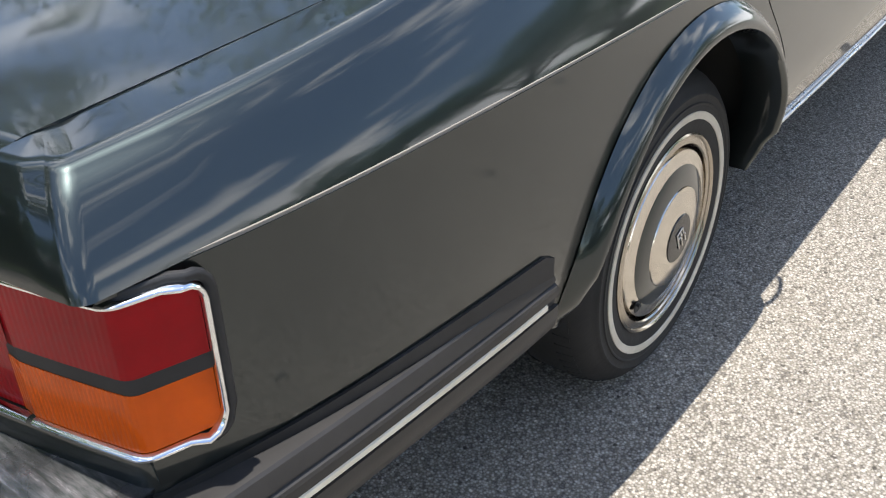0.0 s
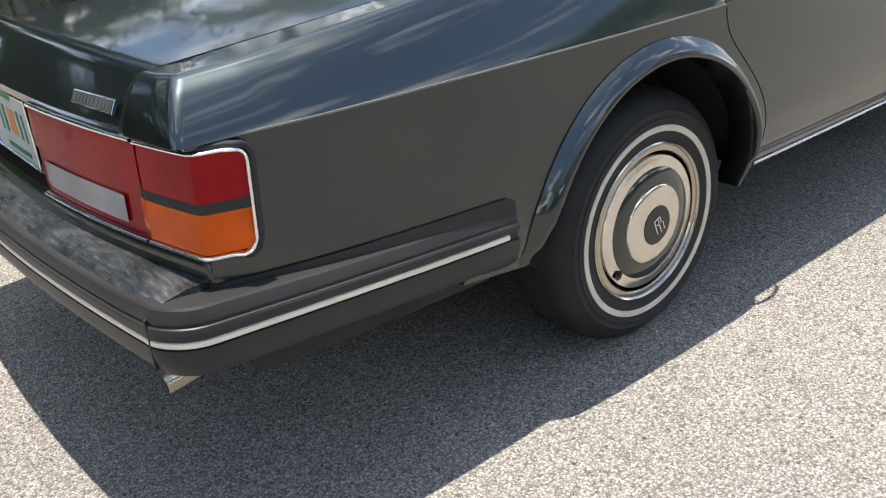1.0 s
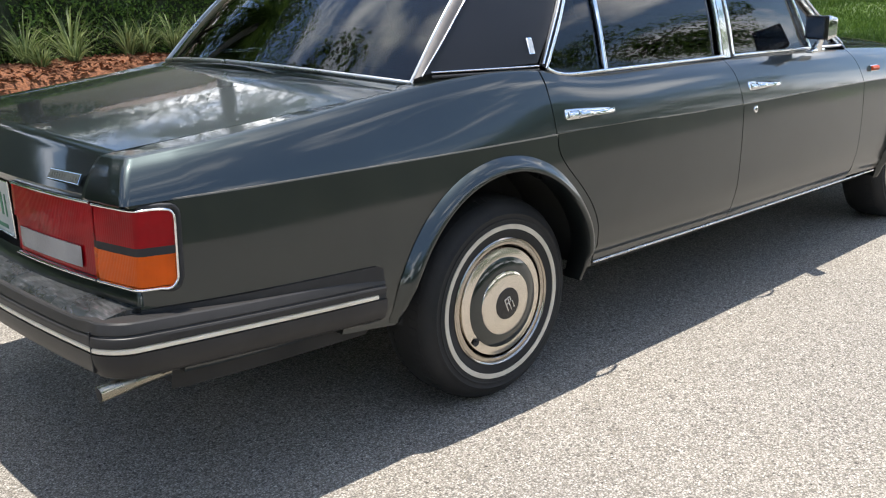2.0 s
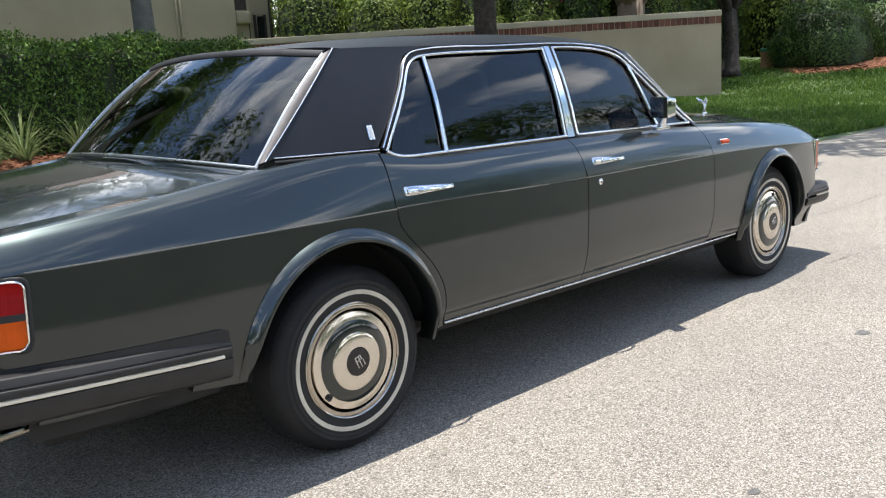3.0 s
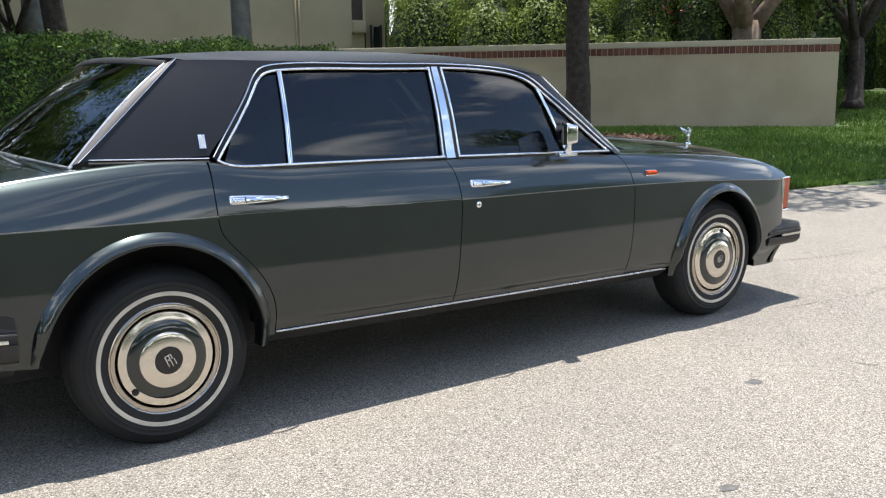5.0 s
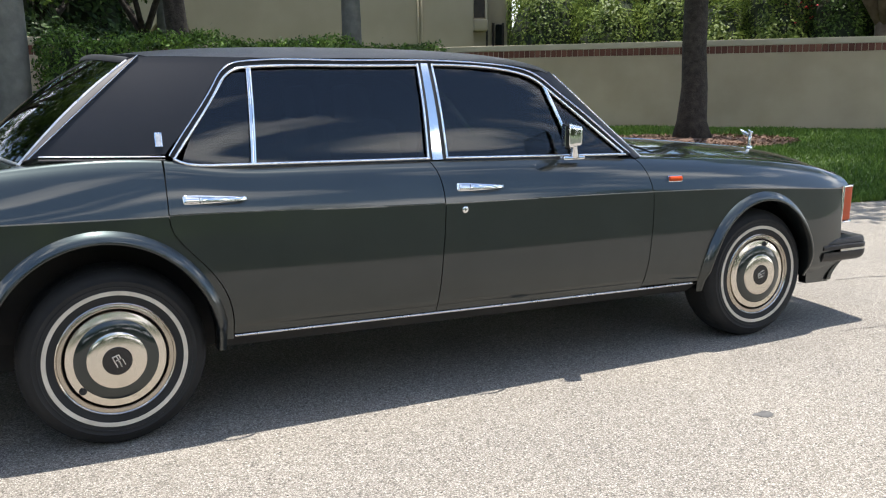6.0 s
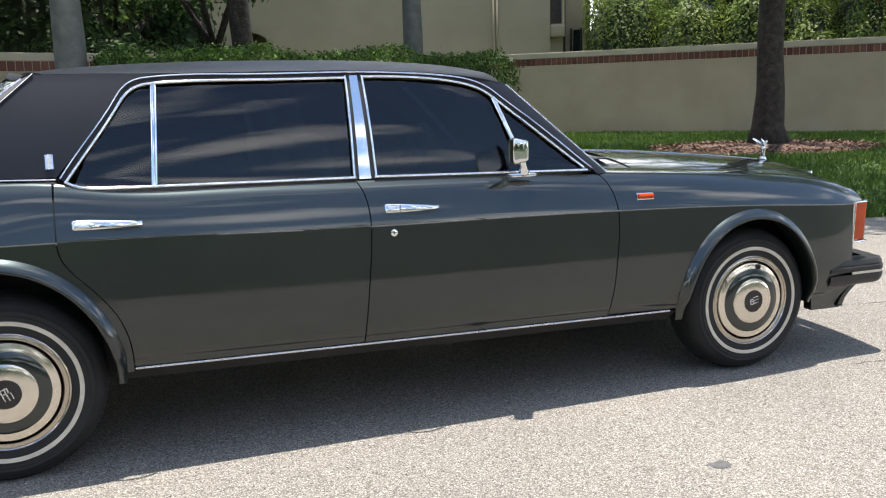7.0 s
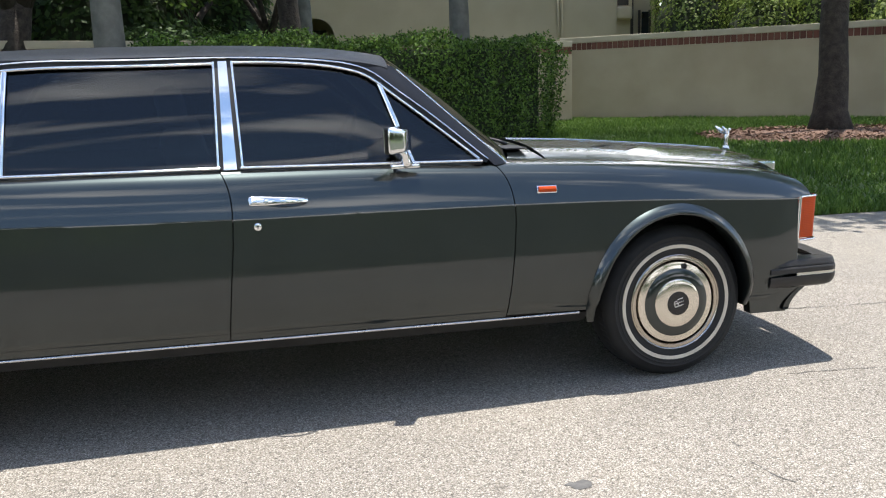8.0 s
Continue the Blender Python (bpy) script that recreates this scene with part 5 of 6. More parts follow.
for s in SIDES:
    zs = np.linspace(1.068, 1.424, 24)
    xz = [[(C_REAR(z) + (C_FRONT(z) - C_REAR(z)) * u, z) for u in np.linspace(0, 1, 20)] for z in zs]
    fix(cabin_sheet("rear_pillar", s, xz, VINYL, None, 0.0, "black vinyl covered rear roof pillar"))
    # satin strip along the rear window
    outer = [(C_REAR(z), z) for z in np.linspace(1.064, 1.428, 14)]
    pts = []
    for x, z in outer:
        p = cabin_point(s, x, z, 0.002)
        k = min(max((z - 1.056) / 0.366, 0), 1)
        q = Vector((-0.262 + 0.398 * k - 0.003, s * (0.772 - 0.085 * k - 0.028 * k * k + 0.002), 1.046 + 0.363 * k + 0.022 * math.sin(math.pi * k)))
        pts.append([p, p.lerp(q, 0.15) + Vector((-0.001, s * 0.002, 0.001)), p.lerp(q, 0.85) + Vector((-0.001, s * 0.002, 0.001)), q])
    fix(sheet("rear_window_side_trim", pts, SATIN, None, (0.01, -s * 0.012, -0.01), "wide dull grey trim beside the rear window"))
    fix(strip("pillar_edge_trim", [cabin_point(s, x - 0.003, z, 0.005) for x, z in outer], cabin_out(s), round_section(0.004, 0.004), CHROME, None))
    # double bright line under the vinyl
    cabin_strip("pillar_base_trim", s, [(x, 1.0715 - 0.03 * (x + 0.2)) for x in np.linspace(-0.20, 0.222, 14)], 0.0065, 0.005, CHROME, None, 0.003)
    cabin_strip("pillar_base_seal", s, [(x, 1.0595 - 0.03 * (x + 0.2)) for x in np.linspace(-0.20, 0.222, 14)], 0.009, 0.003, SEAL, None, 0.004)
    # badge
    bd = fix(strip("pillar_badge", [cabin_point(s, 0.2055, 1.096, 0.003), cabin_point(s, 0.2055, 1.146, 0.003)], cabin_out(s), round_section(0.026, 0.005), CHROME, None, "small rectangular chrome pillar badge"))
    strip("badge_field", [cabin_point(s, 0.2055, 1.100, 0.0075), cabin_point(s, 0.2055, 1.142, 0.0075)], cabin_out(s), round_section(0.019, 0.0015), BADGEBLUE, bd)
    # drip rail and dark gap
    drip = dense([(0.236, 1.062), (0.290, 1.136), (0.362, 1.228), (0.428, 1.318), (0.464, 1.368), (0.50, 1.394), (0.56, 1.407), (0.94, 1.413), (1.3, 1.415), (1.69, 1.398), (1.82, 1.379), (1.905, 1.346), (1.965, 1.300), (2.065, 1.222), (2.215, 1.098), (2.335, 0.992)], 0.02)
    cabin_strip("drip_rail", s, drip, 0.0075, 0.010, CHROME, None, 0.006, "chrome drip rail over the doors")
    seal = [(x + 0.011 * (0.7 if x < 0.5 else 0), z - (0.013 if 0.45 < x < 2 else 0.006)) for x, z in drip]
    cabin_strip("door_seal", s, seal, 0.022, 0.003, SEAL, None, -0.001)

    # rear door window
    frame_r = dense([(0.252, 1.048), (0.305, 1.118), (0.372, 1.205), (0.440, 1.300), (0.480, 1.352), (0.520, 1.376), (0.58, 1.386), (0.94, 1.392), (1.295, 1.394)], 0.02)
    rdoor = [o for o in car.children if o.name.startswith("rear_door")][-1 if s > 0 else 0]
    fdoor = [o for o in car.children if o.name.startswith("front_door")][-1 if s > 0 else 0]
    cabin_strip("window_frame", s, frame_r, 0.0115, 0.008, CHROME, rdoor, 0.004)
    cabin_strip("window_frame", s, straight((1.298, 1.400), (1.287, 1.008)), 0.011, 0.009, CHROME, rdoor, 0.004)
    belt_r = dense([(0.250, 1.050), (0.280, 1.034), (0.330, 1.0235), (0.42, 1.020), (0.7, 1.0165), (1.0, 1.0125), (1.292, 1.009)], 0.025)
    cabin_strip("belt_trim", s, belt_r, 0.013, 0.010, CHROME, rdoor, 0.006)
    qp = cabin_strip("quarter_post", s, straight((0.546, 1.018), (0.574, 1.384)), 0.019, 0.007, CHROME, rdoor, 0.003)
    cabin_strip("post_groove", s, straight((0.5475, 1.024), (0.5745, 1.380)), 0.0022, 0.0012, SEAL, qp, 0.0095)
    left = spline([0.99, 1.02, 1.2, 1.3, 1.36, 1.40], [0.262, 0.275, 0.372, 0.446, 0.50, 0.60])
    zs = np.linspace(1.008, 1.392, 16)
    xz = [[(left(z) + (0.57 - left(z)) * u, z) for u in np.linspace(0, 1, 10)] for z in zs if z < 1.386]
    g = cabin_sheet("quarter_glass", s, xz, GLASS, rdoor, -0.008, "", True, 0.004)
    xz = [[(0.566 + (1.298 - 0.566) * u, z) for u in np.linspace(0, 1, 16)] for z in zs]
    g = cabin_sheet("window_glass", s, xz, GLASS, rdoor, -0.010, "dark tinted door window", True, 0.004)
    # middle pillar, bright
    xz = [[(1.296 + (0.076 - 0.010 * (z - 1.0) / 0.4) * u, z) for u in np.linspace(0, 1, 6)] for z in np.linspace(1.004, 1.404, 14)]
    fix(cabin_sheet("pillar_seal", s, xz, SEAL, None, 0.0025))
    xz = [[(1.3065 + 0.009 * (z - 1.0) / 0.4 + (0.048 - 0.016 * (z - 1.0) / 0.4) * u, z) for u in np.linspace(0, 1, 6)] for z in np.linspace(1.004, 1.404, 14)]
    fix(cabin_sheet("door_pillar", s, xz, CHROME, None, 0.006, "bright metal pillar between the doors"))

    # front door window
    frame_f = dense([(1.362, 1.397), (1.5, 1.395), (1.69, 1.381), (1.80, 1.362), (1.885, 1.331), (1.944, 1.287), (2.043, 1.207), (2.193, 1.085), (2.300, 0.996)], 0.02)
    cabin_strip("window_frame", s, frame_f, 0.011, 0.008, CHROME, fdoor, 0.004)
    cabin_strip("window_frame", s, straight((1.366, 1.400), (1.375, 1.008)), 0.011, 0.009, CHROME, fdoor, 0.004)
    belt_f = [(x, 1.008 - 0.021 * (x - 1.366) / 0.94) for x in np.linspace(1.366, 2.31, 20)]
    cabin_strip("belt_trim", s, belt_f, 0.0125, 0.010, CHROME, fdoor, 0.006)
    cabin_strip("vent_post", s, straight((1.926, 1.304), (2.028, 0.997)), 0.018, 0.007, CHROME, fdoor, 0.003)
    right = spline([0.985, 1.0, 1.2, 1.281, 1.328, 1.358, 1.377, 1.395], [2.315, 2.295, 2.047, 1.948, 1.888, 1.81, 1.70, 1.45])
    post = line([0.99, 1.30, 1.40], [2.030, 1.927, 1.894])
    zs = np.linspace(0.990, 1.388, 18)
    xz = [[(1.368 + (min(post(z), right(z)) - 1.368) * u, z) for u in np.linspace(0, 1, 12)] for z in zs]
    cabin_sheet("window_glass", s, xz, GLASS, fdoor, -0.010, "dark tinted door window", True, 0.004)
    xz = [[(post(z) + (right(z) - post(z)) * u, z) for u in np.linspace(0, 1, 8)] for z in np.linspace(0.988, 1.285, 12)]
    cabin_sheet("vent_glass", s, xz, GLASS, fdoor, -0.007, "", True, 0.004)
    # windscreen pillar
    inner = spline([0.97, 0.992, 1.098, 1.222, 1.300, 1.346, 1.379, 1.40], [2.362, 2.340, 2.220, 2.070, 1.970, 1.912, 1.83, 1.74])
    outerx = line([0.97, 1.375, 1.40], [2.422, 1.985, 1.935])
    pts = []
    for z in np.linspace(0.968, 1.368, 20):
        row = []
        for u in np.linspace(0, 1, 6):
            x = inner(z) + (outerx(z) - inner(z)) * u
            row.append((x, s * (y_cabin(inner(z), z) - 0.03 * u ** 2), z + 0.004 * u))
        pts.append(row)
    fix(sheet("windscreen_pillar", pts, VINYL, None, (-0.008, -s * 0.014, 0)))
    path = [(outerx(z), s * (y_cabin(inner(z), z) - 0.032), z + 0.004) for z in np.linspace(0.968, 1.352, 16)]
    fix(strip("windscreen_trim", path, lambda p: Vector((0.6, s * 0.8, 0.3)), round_section(0.008, 0.006), CHROME, None))

    # handles and lock
    def handle(xa, xb, za, zb, door_ob):
        """Tapered escutcheon with a long grip and a rounded push button."""
        def bar(name, x0, x1, half, base, rise, parent, label=""):
            pts = []
            for q in [0, 0.012, 0.03] + list(np.linspace(0.08, 0.92, 13)) + [0.97, 0.988, 1]:
                x = x0 + (x1 - x0) * q
                zm = za + (zb - za) * (x - xa) / (xb - xa)
                end = min(1.0, q / 0.03, (1 - q) / 0.03) ** 0.5
                row = []
                for v in (-1, -0.97, -0.88, -0.5, 0, 0.5, 0.88, 0.97, 1):
                    z = zm + half(q) * v * (0.55 + 0.45 * end)
                    row.append((x, s * (y_side(x, z) + base + rise(q) * end * (1 - abs(v) ** 9)), z))
                pts.append(row)
            return sheet(name, pts, CHROME, parent, (0, -s * 0.02, 0), label)
        h = bar("door_handle", xa, xb, lambda q: 0.0165 - 0.0085 * max(0, q - 0.25) / 0.75, 0.001, lambda q: 0.004, door_ob, "chrome pull handle with push button")
        pts = []
        for q in np.linspace(0, 1, 21):
            x = xa + 0.060 + (xb - 0.004 - xa - 0.060) * q
            z = za + (zb - za) * (x - xa) / (xb - xa) + 0.0035
            pts.append((x, s * (y_side(x, z) + 0.006 + 0.040 * math.sin(math.pi * (0.04 + 0.92 * q)) ** 0.55), z))
        strip("grip", pts, lambda p: Vector((0, s, 0.25)), [(-0.005, -0.0065), (0.0, -0.0085), (0.004, -0.0065), (0.0055, 0.0), (0.004, 0.0065), (0.0, 0.0085), (-0.005, 0.0065)], CHROME, h)
        strip("handle_gap", [(xa + 0.0615, s * (y_side(xa + 0.06, za + d) + 0.0085), za + d - 0.002) for d in np.linspace(-0.012, 0.012, 5)], lambda p: Vector((0, s, 0.2)), [(-0.004, -0.0016), (0.0006, -0.0016), (0.0006, 0.0016), (-0.004, 0.0016)], SEAL, h)
        bar("push_button", xa + 0.008, xa + 0.058, lambda q: 0.0105 + 0.0015 * math.sin(math.pi * q), 0.004, lambda q: 0.012, h)
    handle(0.262, 0.492, 0.905, 0.898, rdoor)
    handle(1.385, 1.600, 0.890, 0.882, fdoor)
    lock = lathe("lock", [(0.0, 0.006), (0.010, 0.006), (0.014, 0.004), (0.015, 0.0), (0.015, -0.01)], CHROME, fdoor, "round chrome door lock", 20)
    lock.matrix_basis = Matrix.Translation((1.411, s * y_side(1.411, 0.797), 0.797)) @ Matrix.Diagonal((1, s, 1, 1))
    part("keyhole", box_bm((0.004, 0.002, 0.011), (0, 0.0065, 0)), SEAL, lock)
    # side marker
    ym = y_side(2.56, 0.865)
    mk = fix(strip("side_marker", [(2.517, s * ym, 0.8655), (2.600, s * (y_side(2.6, 0.864)), 0.8635)], lambda p: Vector((0, s, 0.3)), round_section(0.030, 0.009), CHROME, None, "small amber side marker in a bright rim"))
    strip("marker_lens", [(2.522, s * (ym + 0.004), 0.8665), (2.596, s * (ym + 0.003), 0.8645)], lambda p: Vector((0, s, 0.3)), round_section(0.023, 0.013), FRONTAMBER, mk)

# rear window
def back_glass(u, v, lift=0.0):
    y = u * (0.772 - 0.085 * v - 0.028 * v * v)
    x = -0.262 - (0.135 - 0.045 * v) * (1 - abs(u) ** 2.2) + (0.398 + 0.005 * (1 - abs(u) ** 2)) * v
    z = 1.044 + 0.038 * (1 - u * u) + (0.363 - 0.008 * (1 - u * u)) * v + 0.022 * math.sin(math.pi * v)
    return Vector((x - lift * 0.7, y, z + lift * 0.7))
rear_window = fix(sheet("rear_window", [[back_glass(-1 + 2 * i / 30, j / 12) for j in range(13)] for i in range(31)], REARGLASS, None, (0.003, 0, -0.003), "sloping dark tinted rear window", None, True))
edge = [back_glass(-1 + 2 * i / 40, 0, 0.004) for i in range(41)]
strip("rear_window_trim", edge, lambda p: Vector((-0.7, 0, 0.7)), round_section(0.012, 0.007), BRIGHT, rear_window)
edge = [back_glass(-1 + 2 * i / 40, 1, 0.002) for i in range(41)]
strip("rear_window_seal", edge, lambda p: Vector((-0.7, 0, 0.7)), round_section(0.03, 0.008), SEAL, rear_window)
for s in SIDES:
    edge = [back_glass(s, j / 12, 0.003) for j in range(13)]
    strip("rear_window_trim", edge, lambda p: Vector((-0.7, 0, 0.7)), round_section(0.007, 0.006), BRIGHT, rear_window)

# windscreen
def front_glass(u, v):
    y = u * (0.775 - 0.175 * v)
    x = 2.428 + 0.17 * (1 - abs(u) ** 2.2) - (0.44 + 0.125 * (1 - abs(u) ** 2)) * v
    return Vector((x, y, 0.975 + 0.02 * (1 - u * u) + (0.405 + 0.04 * (1 - u * u)) * v + 0.015 * math.sin(math.pi * v)))
windscreen = fix(sheet("windscreen", [[front_glass(-1 + 2 * i / 30, j / 12) for j in range(13)] for i in range(31)], GLASS, None, (-0.003, 0, -0.003), "curved windscreen", None, True))

# ---- boot ----
XR = lambda y: -1.236 + 0.085 * (abs(y) / 0.81) ** 2.4


def lid_point(u, v):
    """Boot lid: u across -1..1, v from its front edge over the top and down the back."""
    if v <= 1:
        yl = 0.760 + (0.667 - 0.760) * v
        y = u * yl
        xf = -0.316 - 0.094 * (1 - abs(u) ** 2.2)
        xb = XR(y) + 0.085
        x = xf + (xb - xf) * v
        ze = 1.0295 + (0.9585 - 1.0295) * v
        zm = 1.060 + (0.984 - 1.060) * v
        return Vector((x, y, ze + (zm - ze) * (1 - abs(u) ** 2.4)))
    w = v - 1
    y = u * 0.667
    ze, zm = 0.9585, 0.984
    z0 = ze + (zm - ze) * (1 - abs(u) ** 2.4)
    a = min(w / 0.35, 1) * math.pi / 2 * 0.85
    r = 0.032
    x = XR(y) + 0.085 - r * math.sin(a)
    z = z0 - r * (1 - math.cos(a))
    if w > 0.35:
        q = (w - 0.35) / 0.65
        x -= 0.046 * q
        z += (0.862 - z) * q
    return Vector((x, y, z))


vs = list(np.linspace(0, 1, 22)) + [1.07, 1.14, 1.21, 1.28, 1.35] + list(np.linspace(1.45, 2, 7))
us = [math.copysign(1 - (1 - abs(u)) ** 1.2, u) for u in np.linspace(-1, 1, 37)]
lid = fix(sheet("boot_lid", [[lid_point(u, v) for v in vs] for u in us], PAINT, None, (0.004, 0, -0.02), "dark green boot lid reflecting trees and sky"))
# panel between lid and rear window
pts = []
for u in np.linspace(-1, 1, 37):
    a = lid_point(u, 0) + Vector((0.005, 0, 0.0))
    b = back_glass(u * 1.005, 0) + Vector((-0.004, 0, -0.004))
    pts.append([a.lerp(b, q) + Vector((0, 0, 0.004 * math.sin(math.pi * q))) for q in (0, 0.2, 0.5, 0.8, 1)])
fix(sheet("rear_deck", pts, PAINT, None, (0, 0, -0.02)))
# painted corner fillets beside the rear window foot
for s in SIDES:
    pts = [[(x, s * y, ZT(x) - 0.024 + 0.03 * (y - 0.64) * 0.4) for y in np.linspace(0.645, 0.80, 6)] for x in np.linspace(-0.33, -0.06, 10)]
    fix(sheet("deck_corner", pts, PAINT, None, (0, 0, -0.02)))
# lid furniture
lidh = part("lid_handle", box_bm((0.016, 0.014, 0.082), (0, 0, 0), 0.005), CHROME, lid, "upright chrome boot handle")
lidh.matrix_basis = Matrix.Translation((-1.212, 0.0, 0.912)) @ Matrix.Rotation(radians(28), 4, "Y")
badge = part("model_badge", box_bm((0.006, 0.150, 0.030), (0, 0, 0), 0.002), CHROME, lid, "small framed model name badge")
badge.matrix_basis = Matrix.Translation((-1.186, -0.540, 0.893)) @ Matrix.Rotation(radians(7.5), 4, "Z") @ Matrix.Rotation(radians(29), 4, "Y")
part("badge_plate", box_bm((0.002, 0.142, 0.023), (-0.0032, 0, 0)), BADGEGREY, badge)
# raised marks on the badge
for k in range(10):
    part("badge_mark", box_bm((0.0012, 0.0075, 0.0125), (-0.0046, 0.058 - 0.0122 * k - (0.006 if k > 5 else 0), 0)), BADGEMARK, badge)

# ---- tail panel, lamps, number plate ----
pts = [[(XR(y) + 0.045, y, z) for z in np.linspace(0.60, 0.865, 8)] for y in np.linspace(-0.80, 0.80, 41)]
tail_panel = fix(sheet("tail_panel", pts, SEAL, None, (0.02, 0, 0), "dark panel behind the tail lamps"))
def lamp_path(s, y0, x1):
    """Plan line of a lamp face: from y0 outwards, round the corner and forward along the side to x1."""
    out = []
    yc, r = 0.821, 0.012
    c = Vector((XR(yc) - 0.004, yc, 0))
    for y in np.linspace(y0, yc - r, 10):
        out.append(Vector((XR(y) - 0.004, y, 0)))
    p0, p1 = out[-1], c + Vector((r, 0.38 * r, 0))
    for q in (0.2, 0.4, 0.6, 0.8):
        out.append(p0 * (1 - q) ** 2 + c * 2 * q * (1 - q) + p1 * q ** 2)
    for x in np.linspace(p1.x, x1, 7):
        out.append(Vector((x, yc + 0.38 * (x - c.x), 0)))
    return [Vector((p.x, s * p.y, 0)) for p in out]


def lamp_out(p, s):
    """Outward way at a point of a lamp's rim."""
    k = min(max((p.x + 1.158) / 0.022, 0), 1) if abs(p.y) > 0.80 else 0
    return Vector((-1, s * 0.25, 0)).lerp(Vector((-0.29, s, 0)), k)


def lamp_band(name, path, z0, z1, mat, parent, lean=0.0, inset=0.0):
    cen = Vector((-1.0, 0, 0))
    pts = []
    for p in path:
        row = []
        for z in np.linspace(z0, z1, 5):
            row.append(Vector((p.x + lean * (z - 0.65) + inset, p.y, z)))
        pts.append(row)
    sgn = 1 if path[-1].y > 0 else -1
    return sheet(name, pts, mat, parent, (0.001, -sgn * 0.022, 0))


# body under the lamps, curving out to the bumper
under = [(-0.006, 0.660), (0.000, 0.650), (0.004, 0.640), (0.006, 0.626), (0.009, 0.612), (0.010, 0.600), (0.009, 0.585), (0.006, 0.54)]
for s in SIDES:
    pth = lamp_path(s, 0.0, -1.060)
    grid = []
    corner_x = XR(0.821)
    for i, p in enumerate(pth):
        t = (pth[min(i + 1, len(pth) - 1)] - pth[max(i - 1, 0)]).normalized()
        n = Vector((t.y, -t.x, 0))
        n = n if n.dot(Vector((-1, s, 0))) > 0 else -n
        k = min(max((p.x - corner_x) / 0.075, 0), 1) if abs(p.y) > 0.79 else 0
        grid.append([p + n * (o * (1 - k) - 0.012 * k) + Vector((0, 0, z)) for o, z in under])
    fix(sheet("tail_apron", grid, PAINT, None, (0.01, 0, -0.01), "painted body edge curving out over the bumper"))
    xz = [[(x, 0.50 + 0.152 * v) for x in np.linspace(-1.056, -1.150, 9)] for v in np.linspace(0, 1, 6)]
    fix(side_sheet("tail_corner", s, xz, PAINT, None))
    fix(lamp_band("lamp_top_seal", lamp_path(s, 0.2, -1.125), 0.844, 0.852, SEAL, None, 0.05, 0.006))

for s in SIDES:
    lamp = side_part("tail_lamp", "red and amber tail lamp with chrome rim wrapping the corner")
    pth = lamp_path(s, 0.672, -1.074)
    lamp_band("amber_lens", pth, 0.660, 0.734, AMBER, lamp, 0.05)
    lamp_band("red_lens", pth, 0.754, 0.841, RED, lamp, 0.05)
    lamp_band("dark_band", pth, 0.733, 0.756, SEAL, lamp, 0.05, 0.001)
    xe, ye, rc = pth[-1].x + 0.004, pth[-1].y + s * 0.002, 0.024
    ring = [Vector((p.x + 0.05 * 0.190, p.y, 0.843)) for p in pth if p.x < xe - rc - 0.012]
    ring += [Vector((xe + 0.009 - rc + rc * math.sin(radians(a)), ye - s * 0.001, 0.843 - rc + rc * math.cos(radians(a)))) for a in (0, 22, 45, 68)]
    drop = [Vector((xe + 0.05 * (z - 0.65), ye, z)) for z in np.linspace(0.819, 0.679, 6)]
    base = [Vector((xe - rc + rc * math.sin(radians(a)), ye - s * 0.001, 0.655 + rc - rc * math.cos(radians(a)))) for a in (68, 45, 22, 0)]
    base += [Vector((p.x, p.y, 0.655)) for p in reversed(pth) if p.x < xe - rc - 0.012]
    strip("lamp_rim", ring + drop + base, lambda p: lamp_out(p, s), round_section(0.0078, 0.008), CHROME, lamp, "chrome rim")
    strip("lamp_seal", [Vector((p.x + 0.006, p.y - s * 0.001, p.z)) + Vector((0.004, 0, 0.006 if p.z > 0.8 else (-0.005 if p.z < 0.67 else 0))) for p in ring + drop + base], lambda p: lamp_out(p, s), round_section(0.012, 0.005), SEAL, lamp)
    inner = [Vector((XR(y) - 0.004, s * y, 0)) for y in np.linspace(0.255, 0.664, 14)]
    unit = side_part("reversing_lamp", "red and clear inner lamp unit with chrome lines")
    lamp_band("red_lens", inner, 0.754, 0.842, RED, unit, 0.05)
    lamp_band("clear_lens", inner[1:-2], 0.675, 0.728, CLEARLENS, unit, 0.05, 0.001)
    lamp_band("lens_surround", inner, 0.660, 0.755, RED, unit, 0.05, 0.006)
    strip("lamp_rim", [Vector((p.x + 0.010, p.y, 0.846)) for p in inner], lambda p: Vector((-1, 0, 0)), round_section(0.009, 0.009), CHROME, unit, "chrome line")
    strip("lamp_rim", [Vector((p.x, p.y, 0.655)) for p in inner], lambda p: Vector((-1, 0, 0)), round_section(0.007, 0.008), CHROME, unit, "chrome line")

plate = fix(part("number_plate", box_bm((0.004, 0.315, 0.158), (-1.203, 0, 0.748), 0.001), WHITEPAINT, None, "white number plate with green and orange marks"))
strip("plate_frame", [(-1.207, -0.158, 0.668), (-1.207, -0.158, 0.828), (-1.207, 0.158, 0.828), (-1.207, 0.158, 0.668)], lambda p: Vector((-1, 0, 0)), round_section(0.008, 0.007), CHROME, plate, "bright plate frame", closed=True)
